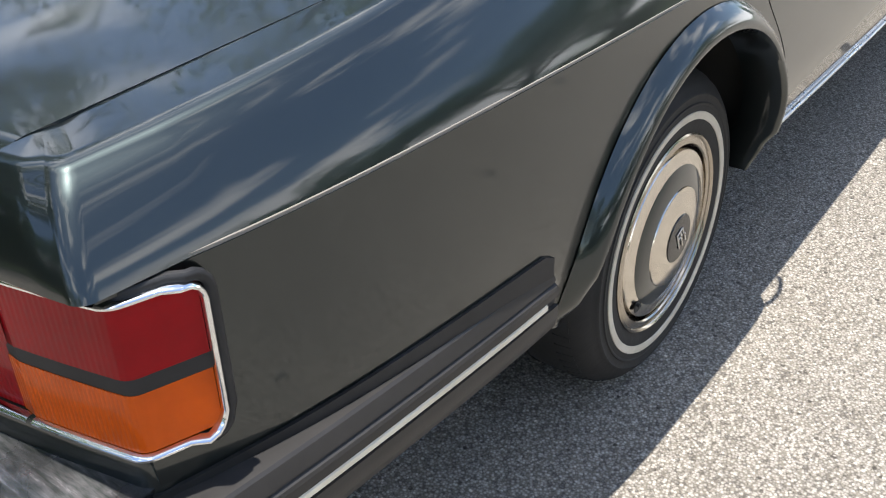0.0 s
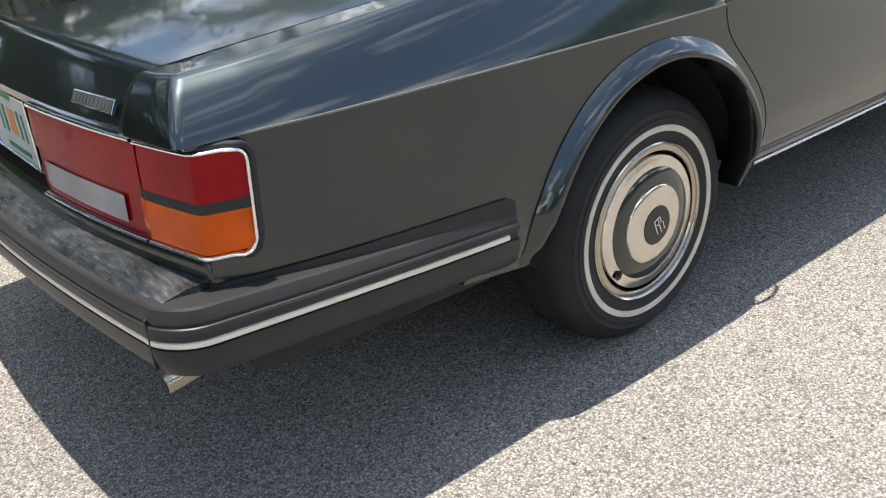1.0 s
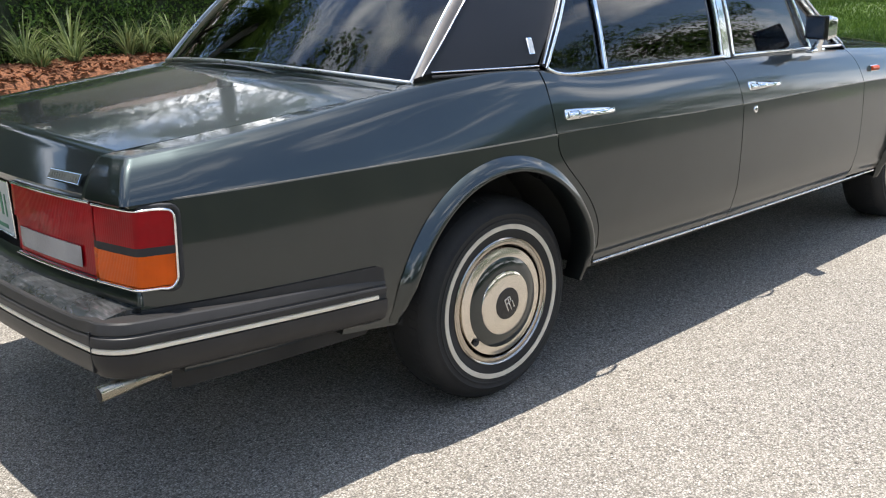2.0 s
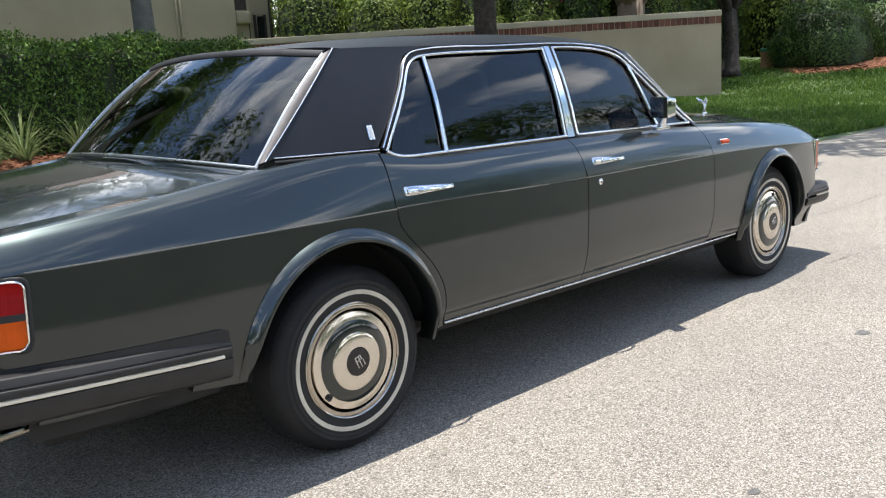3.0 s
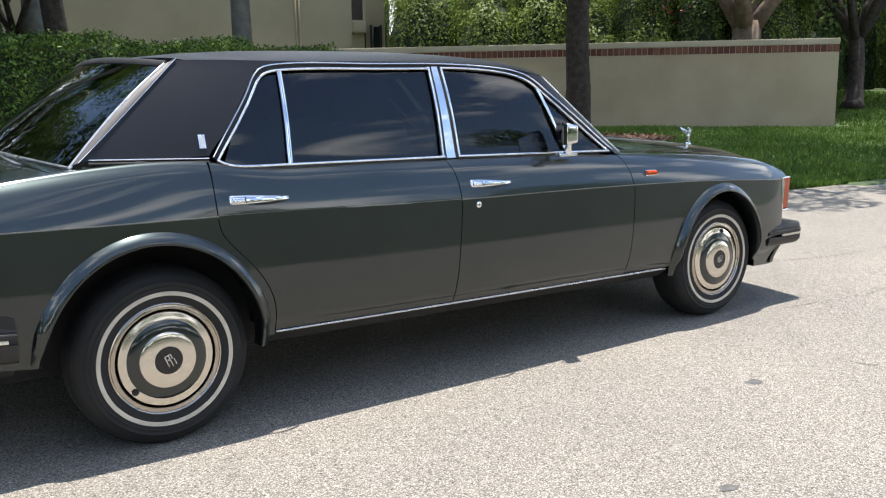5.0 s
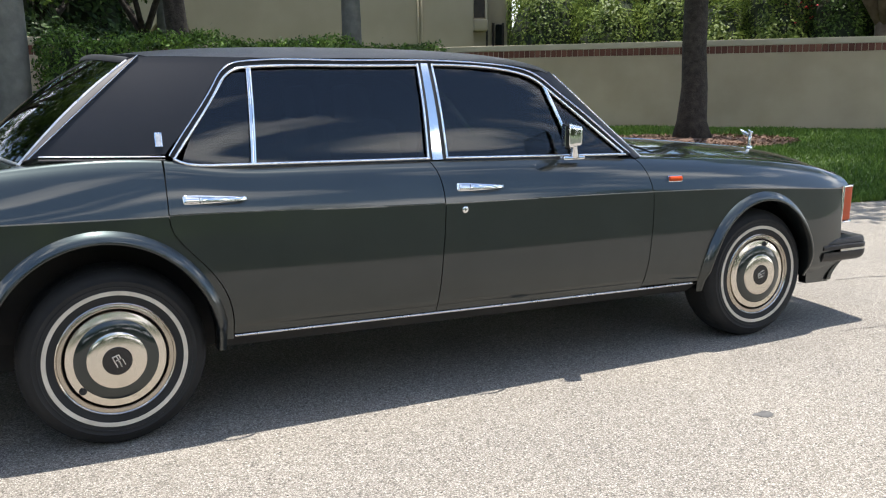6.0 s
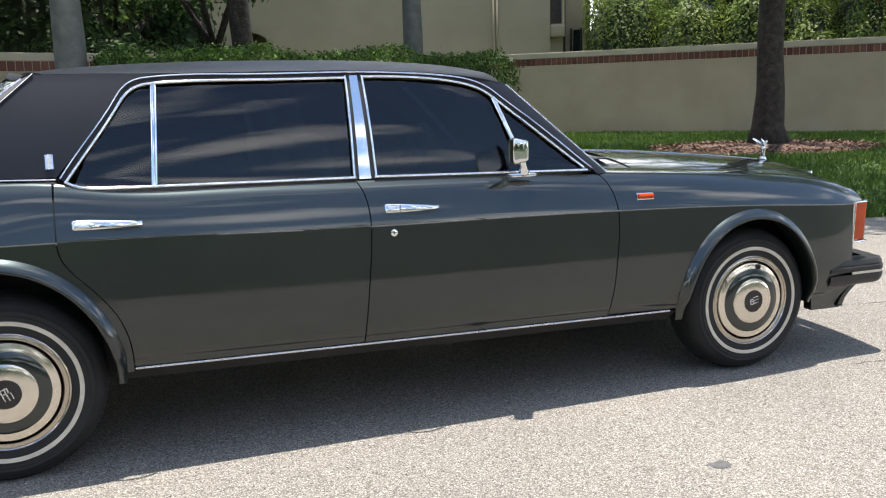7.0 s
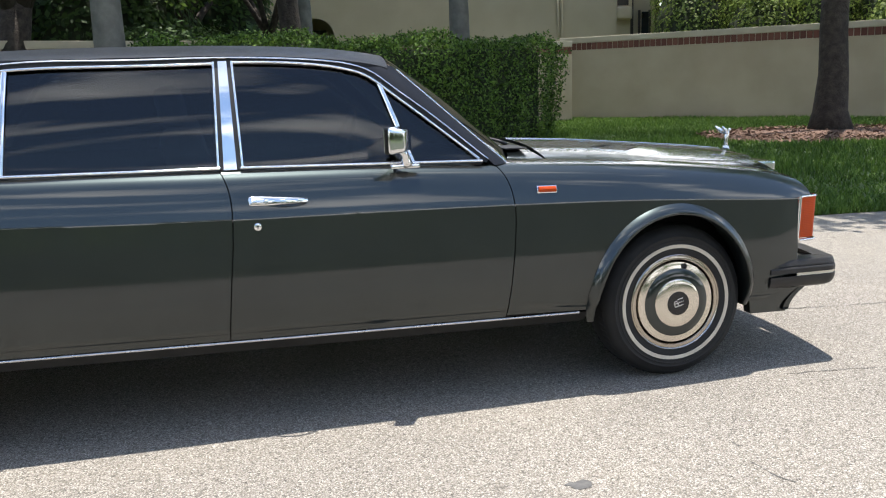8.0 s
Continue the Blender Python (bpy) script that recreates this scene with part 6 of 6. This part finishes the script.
for yy, zz, w, h, mt in [(0.0, 0.752, 0.045, 0.060, PLATEORANGE), (0.052, 0.752, 0.016, 0.066, PLATEGREEN), (0.085, 0.752, 0.012, 0.066, PLATEGREEN), (-0.052, 0.752, 0.016, 0.066, PLATEGREEN), (-0.085, 0.75, 0.012, 0.066, PLATEGREEN), (0.02, 0.812, 0.10, 0.012, PLATEGREEN), (0.0, 0.686, 0.16, 0.012, PLATEGREEN)]:
    part("plate_mark", box_bm((0.0012, w, h), (-1.2057, yy, zz)), mt, plate)

# ---- bumpers ----
def bumper_path(corner_x, tip_x, mid_x, half, r):
    """Half plan of a bumper from its tip along the side, round the corner, to the middle (y from -half to 0)."""
    d = 1 if mid_x > corner_x else -1
    out = [(x, -(half - 0.0 * (x - tip_x))) for x in np.linspace(tip_x, corner_x - d * r, 16)]
    for a in np.linspace(9, 81, 8):
        out.append((corner_x - d * r + d * r * math.sin(radians(a)), -(half - r + r * math.cos(radians(a)))))
    ym = half - r
    for y in np.linspace(ym, 0, 14):
        out.append((corner_x + (mid_x - corner_x) * (1 - (y / ym) ** 2), -y))
    return out


def bumper_sweep(name, half_path, rise, section, mat, parent, label="", high=lambda x: 1.0):
    pts = [(x, y) for x, y in half_path] + [(x, -y) for x, y in reversed(half_path[:-1])]
    grid = []
    for i, (x, y) in enumerate(pts):
        a, b = pts[max(i - 1, 0)], pts[min(i + 1, len(pts) - 1)]
        t = Vector((b[0] - a[0], b[1] - a[1], 0)).normalized()
        n = Vector((t.y, -t.x, 0))
        c = Vector((1.3, 0, 0)) - Vector((x, y, 0))
        if n.dot(c) > 0:
            n = -n
        grid.append([Vector((x, y, rise(x))) + n * o + Vector((0, 0, z * high(x) if z > 0.03 else z)) for o, z in section])
    k = len(section)
    verts = [p for row in grid for p in row]
    faces = grid_faces(len(grid), k) + [tuple(range(k)), tuple((len(grid) - 1) * k + q for q in range(k))]
    ob = mesh_part(name, verts, faces, mat, parent, label)
    smooth_by_angle(ob, 22)
    return fix(ob) if parent is None else ob


rear_half = bumper_path(-1.266, -0.500, -1.320, 0.900, 0.075)
rear_half = [(x, y * (1 - 0.035 * min(max((-x - 0.55) / 0.7, 0), 1) ** 1.5)) for x, y in rear_half]
rear_rise = lambda x: 0.497 + 0.045 * min(max((-0.5 - x) / 0.75, 0), 1)
upper_sec = [(-0.075, 0.093), (-0.006, 0.0915), (0.001, 0.090), (0.005, 0.085), (0.012, 0.061), (0.013, 0.054), (0.010, 0.050), (0.011, 0.047), (0.016, 0.043), (0.018, 0.036), (0.018, 0.0092), (0.012, 0.0088)]
high_rear = line([-1.34, -1.2735, -1.2695, -1.2, -0.95, -0.7, -0.5], [0.66, 0.66, 0.74, 0.72, 0.66, 0.64, 0.62])
lower_sec = [(0.012, -0.0088), (0.018, -0.0092), (0.018, -0.020), (0.017, -0.035), (0.012, -0.052), (0.002, -0.068), (-0.016, -0.080), (-0.05, -0.086)]
rear_bumper = bumper_sweep("rear_bumper", rear_half, rear_rise, upper_sec, BUMPER, None, "dark grey rubber-faced rear bumper with cream insert line", high_rear)
bumper_sweep("bumper_lower", rear_half, rear_rise, lower_sec, BUMPER, rear_bumper)
bumper_sweep("bumper_insert", [(-0.529, rear_half[0][1])] + rear_half[1:], rear_rise, [(0.010, 0.0066), (0.0145, 0.0064), (0.0175, 0.004), (0.0175, -0.004), (0.0145, -0.0064), (0.010, -0.0066)], CREAM, rear_bumper, "cream insert line")
bumper_sweep("insert_groove", rear_half, rear_rise, [(0.0, 0.0092), (0.0115, 0.0092), (0.0115, -0.0092), (0.0, -0.0092)], SEAL, rear_bumper)
# black band laid on the body above the bumper
for s in SIDES:
    xz = [[(x, rear_rise(x) + 0.030 + (0.058 + 0.022 * (x + 0.5) - 0.02 * max(0, (x + 0.52) / 0.03)) * v) for x in np.linspace(-0.503, -1.16, 28)] for v in (0, 0.5, 0.9, 1)]
    fix(side_sheet("bumper_black_band", s, xz, SEAL, None, push=0.005, depth=0.012))
# scuffed plated top of the bumper across the back
top = []
for y in np.linspace(-0.825, 0.825, 41):
    xe = -1.266 - 0.054 * (1 - (abs(y) / 0.825) ** 2)
    xb = XR(y) + 0.012
    zr = rear_rise(-1.28)
    top.append([Vector((xe + 0.004, y, zr + 0.058)), Vector((xe + 0.02, y, zr + 0.068)), Vector(((xe + xb) / 2, y, zr + 0.076)), Vector((xb - 0.01, y, zr + 0.074))])
sheet("bumper_top", top, PAD, rear_bumper, (0, 0, -0.02), "scuffed shiny bumper top")
for s in SIDES:
    seam = [(-1.269, s * 0.815, rear_rise(-1.28) + z) for z in np.linspace(0.045, -0.055, 6)]
    strip("bumper_seam", [(x - 0.010, y, z) for x, y, z in seam], lambda p: Vector((-1, s * 0.4, 0)), [(-0.02, -0.0016), (0.003, -0.0016), (0.003, 0.0016), (-0.02, 0.0016)], SEAL, rear_bumper)
    # body side below the bumper
    pts = [[(x, s * (y_side(x, z) - 0.020 - 0.05 * max(0, -0.75 - x)), z + 0.06 * max(0, -0.60 - x)) for x in np.linspace(-0.44, -1.04, 18)] for z in np.linspace(0.414, 0.475, 4)]
    fix(sheet("rear_valance", pts, BUMPER, None, (0, -s * 0.03, 0)))

front_half = bumper_path(3.965, 3.612, 4.07, 0.885, 0.06)
front_rise = lambda x: 0.414
front_bumper = bumper_sweep("front_bumper", front_half, front_rise, [(o, z * 0.70) for o, z in upper_sec], BUMPER, None, "dark grey rubber-faced front bumper with pale insert line")
bumper_sweep("bumper_lower", front_half, front_rise, [(o, z * 0.82) for o, z in lower_sec], BUMPER, front_bumper)
bumper_sweep("bumper_insert", front_half[7:], front_rise, [(0.010, 0.008), (0.0145, 0.007), (0.0145, -0.007), (0.010, -0.008)], CREAM, front_bumper, "pale insert line")
for s in SIDES:
    pts = []
    for q in np.linspace(0, 1, 10):
        z = 0.395 - 0.155 * q
        x1 = 3.93 - 0.17 * math.sin(q * 1.5) - 0.01
        pts.append([(3.52 + 0.03 * q + (x1 - 3.52 - 0.03 * q) * u, s * (0.868 - 0.02 * q - 0.03 * u), z - 0.012 * q * u) for u in np.linspace(0, 1, 8)])
    fix(sheet("front_valance", pts, PAINT, None, (0, -s * 0.05, 0)))
pts = [[(3.925 - 0.17 * math.sin(q * 1.5), y, 0.395 - 0.155 * q) for q in np.linspace(0, 1, 8)] for y in np.linspace(-0.835, 0.835, 20)]
fix(sheet("front_apron", pts, PAINT, None, (-0.03, 0, 0)))

# ---- front end ----
for s in SIDES:
    fl = side_part("front_lamp", "tall amber turn signal wrapping the front corner in a chrome rim")
    pth = [Vector((x, s * (W(x) - 0.010), 0)) for x in np.linspace(3.766, 3.858, 9)]
    pth += [Vector((3.866, pth[-1].y - s * d, 0)) for d in (0.012, 0.05, 0.09)]
    pts = [[Vector((p.x + 0.05 * (z - 0.66), p.y, z)) for z in np.linspace(0.572, 0.752, 6)] for p in pth]
    sheet("lens", pts, FRONTAMBER, fl, (-0.02, -s * 0.012, 0))
    rim = [Vector((p.x, p.y, 0.757)) for p in reversed(pth)] + [Vector((3.763 + 0.05 * (z - 0.66), pth[0].y, z)) for z in np.linspace(0.75, 0.568, 6)] + [Vector((p.x, p.y, 0.562)) for p in pth]
    strip("lamp_rim", rim, lambda p: Vector((0.4, s, 0)) if p.x < 3.852 else Vector((1, s * 0.2, 0)), round_section(0.011, 0.008), CHROME, fl, "chrome rim")
    hl = side_part("headlamp", "pair of headlamps in a chrome frame")
    part("headlamp_frame", box_bm((0.05, 0.40, 0.18), (3.835, s * 0.545, 0.66), 0.012), CHROME, hl)
    for yy in (0.44, 0.63):
        part("headlamp_glass", box_bm((0.03, 0.165, 0.15), (3.853, s * yy, 0.66), 0.012), CLEARLENS, hl)


def bonnet_z(x, y):
    zm = float(np.interp(x, [2.5, 2.63, 3.02, 3.33, 3.66, 3.9, 4.0], [1.022, 1.021, 1.000, 0.972, 0.942, 0.914, 0.897]))
    ze = ZT(min(x, 3.86)) + 0.008
    t = min(abs(y) / 0.655, 1)
    return ze + (zm - ze) * (1 - t ** 2.2)


xs = np.linspace(2.66, 3.83, 36)
pts = [[(x + (0.03 * (1 - (abs(y) / 0.65) ** 2) if x < 3.0 else 0.0), y, bonnet_z(x, y)) for x in xs] for y in np.linspace(-0.65, 0.65, 45)]
bonnet = fix(sheet("bonnet", pts, PAINT, None, (0, 0, -0.02), "dark green bonnet reflecting sky"))
strip("bonnet_strip", [(x, 0, bonnet_z(x, 0) + 0.001) for x in np.linspace(2.70, 3.90, 24)], lambda p: Vector((0, 0, 1)), round_section(0.010, 0.005), CHROME, bonnet, "bright centre strip")
pts = [[(x, y * (1 - 0.3 * (x - 3.83) / 0.13), bonnet_z(3.83, y) - 0.20 * (x - 3.83) - (0.5 * (x - 3.83) if abs(y) > 0.3 else 0)) for x in np.linspace(3.835, 3.965, 5)] for y in np.linspace(-0.33, 0.33, 25)]
fix(sheet("bonnet_nose", pts, PAINT, None, (0, 0, -0.02)))
pts = [[(x, y, bonnet_z(x, y) - 0.004) for x in np.linspace(2.44, 2.655, 8)] for y in np.linspace(-0.655, 0.655, 31)]
cowl = fix(sheet("cowl", pts, PAINT, None, (0, 0, -0.02), "painted cowl with dark air grilles"))
for s in SIDES:
    part("cowl_grille", box_bm((0.10, 0.26, 0.006), (2.575, s * 0.38, bonnet_z(2.575, 0.38)), 0.002), SEAL, cowl)
    arm = [(2.60, s * 0.30, 1.012), (2.56, s * 0.31, 1.03), (2.48, s * 0.05, 1.06)]
    wp = side_part("wiper", "thin black wiper resting at the windscreen foot")
    part("wiper_arm", tube_bm(arm, [0.010, 0.007, 0.004], 8), SEAL, wp, smooth=True)

grille = side_part("grille", "upright polished radiator shell with vertical bars")
bm = box_bm((0.10, 0.56, 0.40), (4.02, 0, 0.660), 0.012)
for v in bm.verts:
    if v.co.z > 0.8:
        v.co.x -= 0.015
        v.co.z += 0.035 * (1 - abs(v.co.y) / 0.28)
part("radiator_shell", bm, CHROME, grille)
for i in range(16):
    part("grille_bar", box_bm((0.012, 0.006, 0.33), (4.076, -0.225 + 0.03 * i, 0.63), 0.002), CHROME, grille)
part("grille_void", box_bm((0.004, 0.49, 0.34), (4.071, 0, 0.63)), SEAL, grille)

# bonnet ornament in plain shapes
bm = bmesh.new()
bmesh.ops.create_cone(bm, segments=16, radius1=0.022, radius2=0.016, depth=0.02, matrix=Matrix.Translation((3.945, 0, 0.917)), cap_ends=True)
tube_bm([(3.945, 0, 0.925), (3.943, 0, 0.945), (3.946, 0, 0.970), (3.952, 0, 0.992), (3.960, 0, 1.006)], [0.012, 0.010, 0.012, 0.011, 0.005], 10, bm)
bmesh.ops.create_icosphere(bm, subdivisions=2, radius=0.008, matrix=Matrix.Translation((3.966, 0, 1.012)))
for s in SIDES:
    tube_bm([(3.950, s * 0.004, 0.990), (3.925, s * 0.022, 1.008), (3.900, s * 0.036, 1.030)], [0.008, 0.013, 0.004], 8, bm)
fix(part("bonnet_ornament", bm, CHROME, None, "small chrome winged bonnet ornament", True))

# ---- mirrors, exhaust ----
for s in SIDES:
    mir = side_part("door_mirror", "chrome door mirror on a curved foot")
    bm = box_bm((0.056, 0.140, 0.103), (-0.003, 0, 0), 0.020, 4)
    for v in bm.verts:
        if v.co.x > 0:
            v.co.y *= 0.86
            v.co.z *= 0.86
            v.co.x += 0.02 * (1 - (abs(v.co.y) / 0.07) ** 2)
    sh = part("mirror_shell", bm, CHROME, mir, "", True)
    sh.matrix_basis = Matrix.Translation((1.956, s * 0.920, 1.089)) @ Matrix.Rotation(s * radians(27), 4, "Z")
    part("mirror_surround", box_bm((0.018, 0.137, 0.100), (-0.030, 0, 0), 0.006), BLACKGLOSS, sh)
    part("mirror_glass", box_bm((0.003, 0.122, 0.086), (-0.0395, 0, 0)), CHROME, sh)
    part("mirror_stem", tube_bm([(1.966, s * 0.912, 1.058), (1.979, s * 0.902, 1.032), (1.988, s * 0.888, 1.008), (1.992, s * 0.882, 0.992)], [0.016, 0.014, 0.019, 0.026], 12), CHROME, mir, "", True)
    part("mirror_foot", box_bm((0.115, 0.035, 0.016), (1.984, s * 0.882, 0.987), 0.006), CHROME, mir)

ex = side_part("exhaust_pipe", "straight metal exhaust tailpipe")
bm = tube_bm([(-1.238, -0.700, 0.379), (-1.0, -0.690, 0.390), (-0.6, -0.66, 0.39)], [0.0200, 0.0200, 0.0200], 20)
part("tailpipe", bm, PIPE, ex, "", True)
part("pipe_bore", tube_bm([(-1.2395, -0.700, 0.379), (-1.23, -0.700, 0.3793)], [0.0180, 0.0180], 16), UNDER, ex)

# ---- underside, inner shell, cabin ----
fix(part("underbody", box_bm((4.75, 1.14, 0.16), (1.40, 0, 0.33), 0.03), UNDER, None, "dark underbody"))
fix(part("floor_pan", box_bm((2.28, 1.66, 0.05), (1.60, 0, 0.365), 0.01), UNDER, None))
fix(part("boot_pan", box_bm((0.62, 1.60, 0.05), (-0.80, 0, 0.47), 0.01), UNDER, None))
fix(part("front_pan", box_bm((0.46, 1.74, 0.05), (3.735, 0, 0.43), 0.01), UNDER, None))
fix(part("engine_bay", box_bm((1.20, 1.10, 0.30), (3.15, 0, 0.66), 0.02), UNDER, None))
for hub in (HUB_R, HUB_F):
    for s in SIDES:
        arch = fix(lathe("wheel_well", [(0.435, -s * 0.0), (0.44, -s * 0.28), (0.0, -s * 0.28)], UNDER, None, "", 36, (radians(6), radians(174))))
        arch.matrix_parent_inverse = car_inverse @ Matrix.Translation((hub, s * 0.895, HUB_Z))
inner = []
for x in np.linspace(-1.08, 3.70, 60):
    near = min(abs(x - HUB_R), abs(x - HUB_F))
    z0 = 0.36 if near > 0.47 else HUB_Z + math.sqrt(max(0.47 ** 2 - near ** 2, 0)) + 0.01
    inner.append((x, z0))
for s in SIDES:
    pts = [[(x, s * (y_side(x, z0 + (ZT(x) - 0.03 - z0) * q) - 0.035), z0 + (ZT(x) - 0.03 - z0) * q) for q in np.linspace(0, 1, 6)] for x, z0 in inner]
    fix(sheet("inner_shell", pts, UNDER, None))
fix(part("cabin_floor", box_bm((2.05, 1.66, 0.04), (1.58, 0, 0.42)), DASH, None))
fix(part("parcel_shelf", box_bm((0.42, 1.48, 0.03), (-0.10, 0, 1.015), 0.008), DASH, None))
fix(part("dashboard", box_bm((0.32, 1.50, 0.22), (2.20, 0, 0.90), 0.05, 4), DASH, None, "dark wood and leather dashboard", True))
fix(part("boot_bulkhead", box_bm((0.04, 1.5, 0.18), (-0.02, 0, 0.91)), DASH, None))


def seat(x, y, width, head):
    st = side_part("seat", "parchment leather seat with headrests")
    part("cushion", box_bm((0.52, width, 0.18), (x, y, 0.56), 0.06, 4), LEATHER, st, "", True)
    part("backrest", box_bm((0.16, width, 0.62), (0, 0, 0), 0.06, 4, Matrix.Translation((x - 0.30, y, 0.86)) @ Matrix.Rotation(radians(-14), 4, "Y")), LEATHER, st, "", True)
    for yy in head:
        part("headrest", box_bm((0.10, 0.27, 0.17), (0, 0, 0), 0.045, 4, Matrix.Translation((x - 0.40, yy, 1.235)) @ Matrix.Rotation(radians(-10), 4, "Y")), LEATHER, st, "", True)


seat(0.52, 0, 1.16, (-0.38, 0.38))
seat(1.52, -0.38, 0.56, (-0.38,))
seat(1.52, 0.38, 0.56, (0.38,))
wheel = fix(lathe("steering_wheel", [(0.19 + 0.012 * math.cos(a), 0.012 * math.sin(a)) for a in np.linspace(0, 2 * math.pi, 9)], DASH, None, "thin-rimmed steering wheel", 40))
wheel.matrix_parent_inverse = car_inverse @ Matrix.Translation((1.93, 0.40, 1.00)) @ Matrix.Rotation(radians(25), 4, "Y") @ Matrix.Rotation(radians(90), 4, "Z")

# ---- wheels ----
def car_wheel(hub, s, turn, label, mark=0):
    w = side_part("wheel", label)
    m = Matrix.Translation((hub, s * 0.868, HUB_Z)) @ (Matrix.Identity(4) if s > 0 else Matrix.Rotation(math.pi, 4, "Z")) @ Matrix.Rotation(radians(turn), 4, "Y")
    w.matrix_basis = m
    prof = [(0.195, -0.02), (0.205, 0.002), (0.222, 0.006), (0.234, 0.0085), (0.2345, 0.0085), (0.262, 0.0100), (0.266, 0.0098), (0.2675, 0.0115), (0.271, 0.0115), (0.2725, 0.0090), (0.285, 0.008), (0.2865, 0.0095), (0.290, 0.0088), (0.2915, 0.0062), (0.303, 0.001), (0.318, -0.012), (0.329, -0.030), (0.335, -0.055), (0.337, -0.105), (0.335, -0.16), (0.325, -0.19), (0.30, -0.205), (0.21, -0.205)]
    ty = lathe("tyre", prof, RUBBER, w, "black tyre with worn tread blocks", 96, sharp=50)
    lathe("whitewall", [(0.238, 0.0075), (0.239, 0.0105), (0.246, 0.0115), (0.2538, 0.0115), (0.2548, 0.0085)], WHITEWALL, ty, "narrow white sidewall band", 96)
    bm = bmesh.new()
    for i in range(72):
        a = 2 * math.pi * i / 72
        for y0, y1, sk in ((-0.030, -0.062, 0.02), (-0.145, -0.178, -0.02)):
            q = [((0.3365 if y in (y1 if sk > 0 else y0,) else 0.3288) * math.cos(a + d), y, (0.3365 if y in (y1 if sk > 0 else y0,) else 0.3288) * math.sin(a + d)) for y, d in ((y0, 0), (y1, sk), (y1, sk + 0.045), (y0, 0.045))]
            vs_ = [bm.verts.new(Vector(c) * 1.0 + Vector((c[0], 0, c[2])).normalized() * 0.0012) for c in q] + [bm.verts.new(Vector(c) - Vector((c[0], 0, c[2])).normalized() * 0.01) for c in q]
            bm.faces.new(vs_[:4])
            for k in range(4):
                bm.faces.new((vs_[k], vs_[(k + 1) % 4], vs_[4 + (k + 1) % 4], vs_[4 + k]))
    tagged(part("tread", bm, RUBBER, ty), kind="stuff")
    lathe("rim_ring", [(0.212, -0.004), (0.211, 0.006), (0.2075, 0.0085), (0.204, 0.006), (0.2025, 0.0035), (0.201, 0.0042), (0.189, 0.0044), (0.1868, 0.001), (0.186, -0.030)], RIM, w, "bright rim ring", 72)
    lathe("rim_well", [(0.196, -0.030), (0.170, -0.032)], SEAL, w, "", 48)
    cover = lathe("wheel_cover", [(0.182, -0.030), (0.181, -0.006), (0.176, 0.002), (0.166, 0.004), (0.150, 0.0085), (0.148, 0.0085)], STEEL, w, "polished wheel cover with green painted ring", 72)
    lathe("painted_ring", [(0.1485, 0.0085), (0.147, 0.0095), (0.125, 0.0145), (0.107, 0.018), (0.105, 0.018)], PAINT, cover, "green painted ring", 72)
    lathe("hub_dome", [(0.106, 0.0175), (0.1045, 0.0205), (0.100, 0.0225), (0.088, 0.0248), (0.070, 0.0270), (0.056, 0.0280), (0.051, 0.0283)], STEEL, cover, "polished hub dome", 72)
    disc = lathe("hub_disc", [(0.0525, 0.028), (0.050, 0.0305), (0.0, 0.032)], BLACKGLOSS, cover, "black hub disc with a silver mark", 40)
    bm = bmesh.new()
    for x, z, wd, hg in ((0.010, 0, 0.004, 0.044), (-0.004, -0.004, 0.004, 0.044), (0.000, 0.020, 0.020, 0.0038), (-0.004, 0.0035, 0.020, 0.0038), (-0.013, 0.012, 0.0038, 0.017), (-0.018, -0.012, 0.0038, 0.024)):
        b2 = box_bm((wd, 0.0016, hg), (x, 0.0330, z), 0.0004, 1)
        me = bpy.data.meshes.new("tmp")
        b2.to_mesh(me)
        b2.free()
        bm.from_mesh(me)
        bpy.data.meshes.remove(me)
    part("hub_mark", bm, BRIGHT, disc).matrix_basis = Matrix.Rotation(radians(-turn - mark), 4, "Y")
    hole = lathe("valve_hole", [(0.0, 0.0), (0.011, 0.0), (0.0125, 0.0012), (0.014, 0.0)], SEAL, cover, "", 16)
    hole.matrix_basis = Matrix.Translation((0.160, 0.0085, -0.0))
    part("valve", tube_bm([(0.157, 0.004, 0.004), (0.159, 0.016, 0.006)], [0.0045, 0.004], 8), SEAL, cover)
    lathe("brake_drum", [(0.0, -0.03), (0.18, -0.03), (0.18, -0.19), (0.0, -0.19)], UNDER, w, "", 24)
    return w


car_wheel(HUB_R, -1, 40, "whitewall wheel with polished cover and green ring", -22)
car_wheel(HUB_F, -1, -103, "whitewall wheel with polished cover and green ring", -105)
car_wheel(HUB_R, 1, 10, "whitewall wheel with polished cover and green ring")
car_wheel(HUB_F, 1, 70, "whitewall wheel with polished cover and green ring")
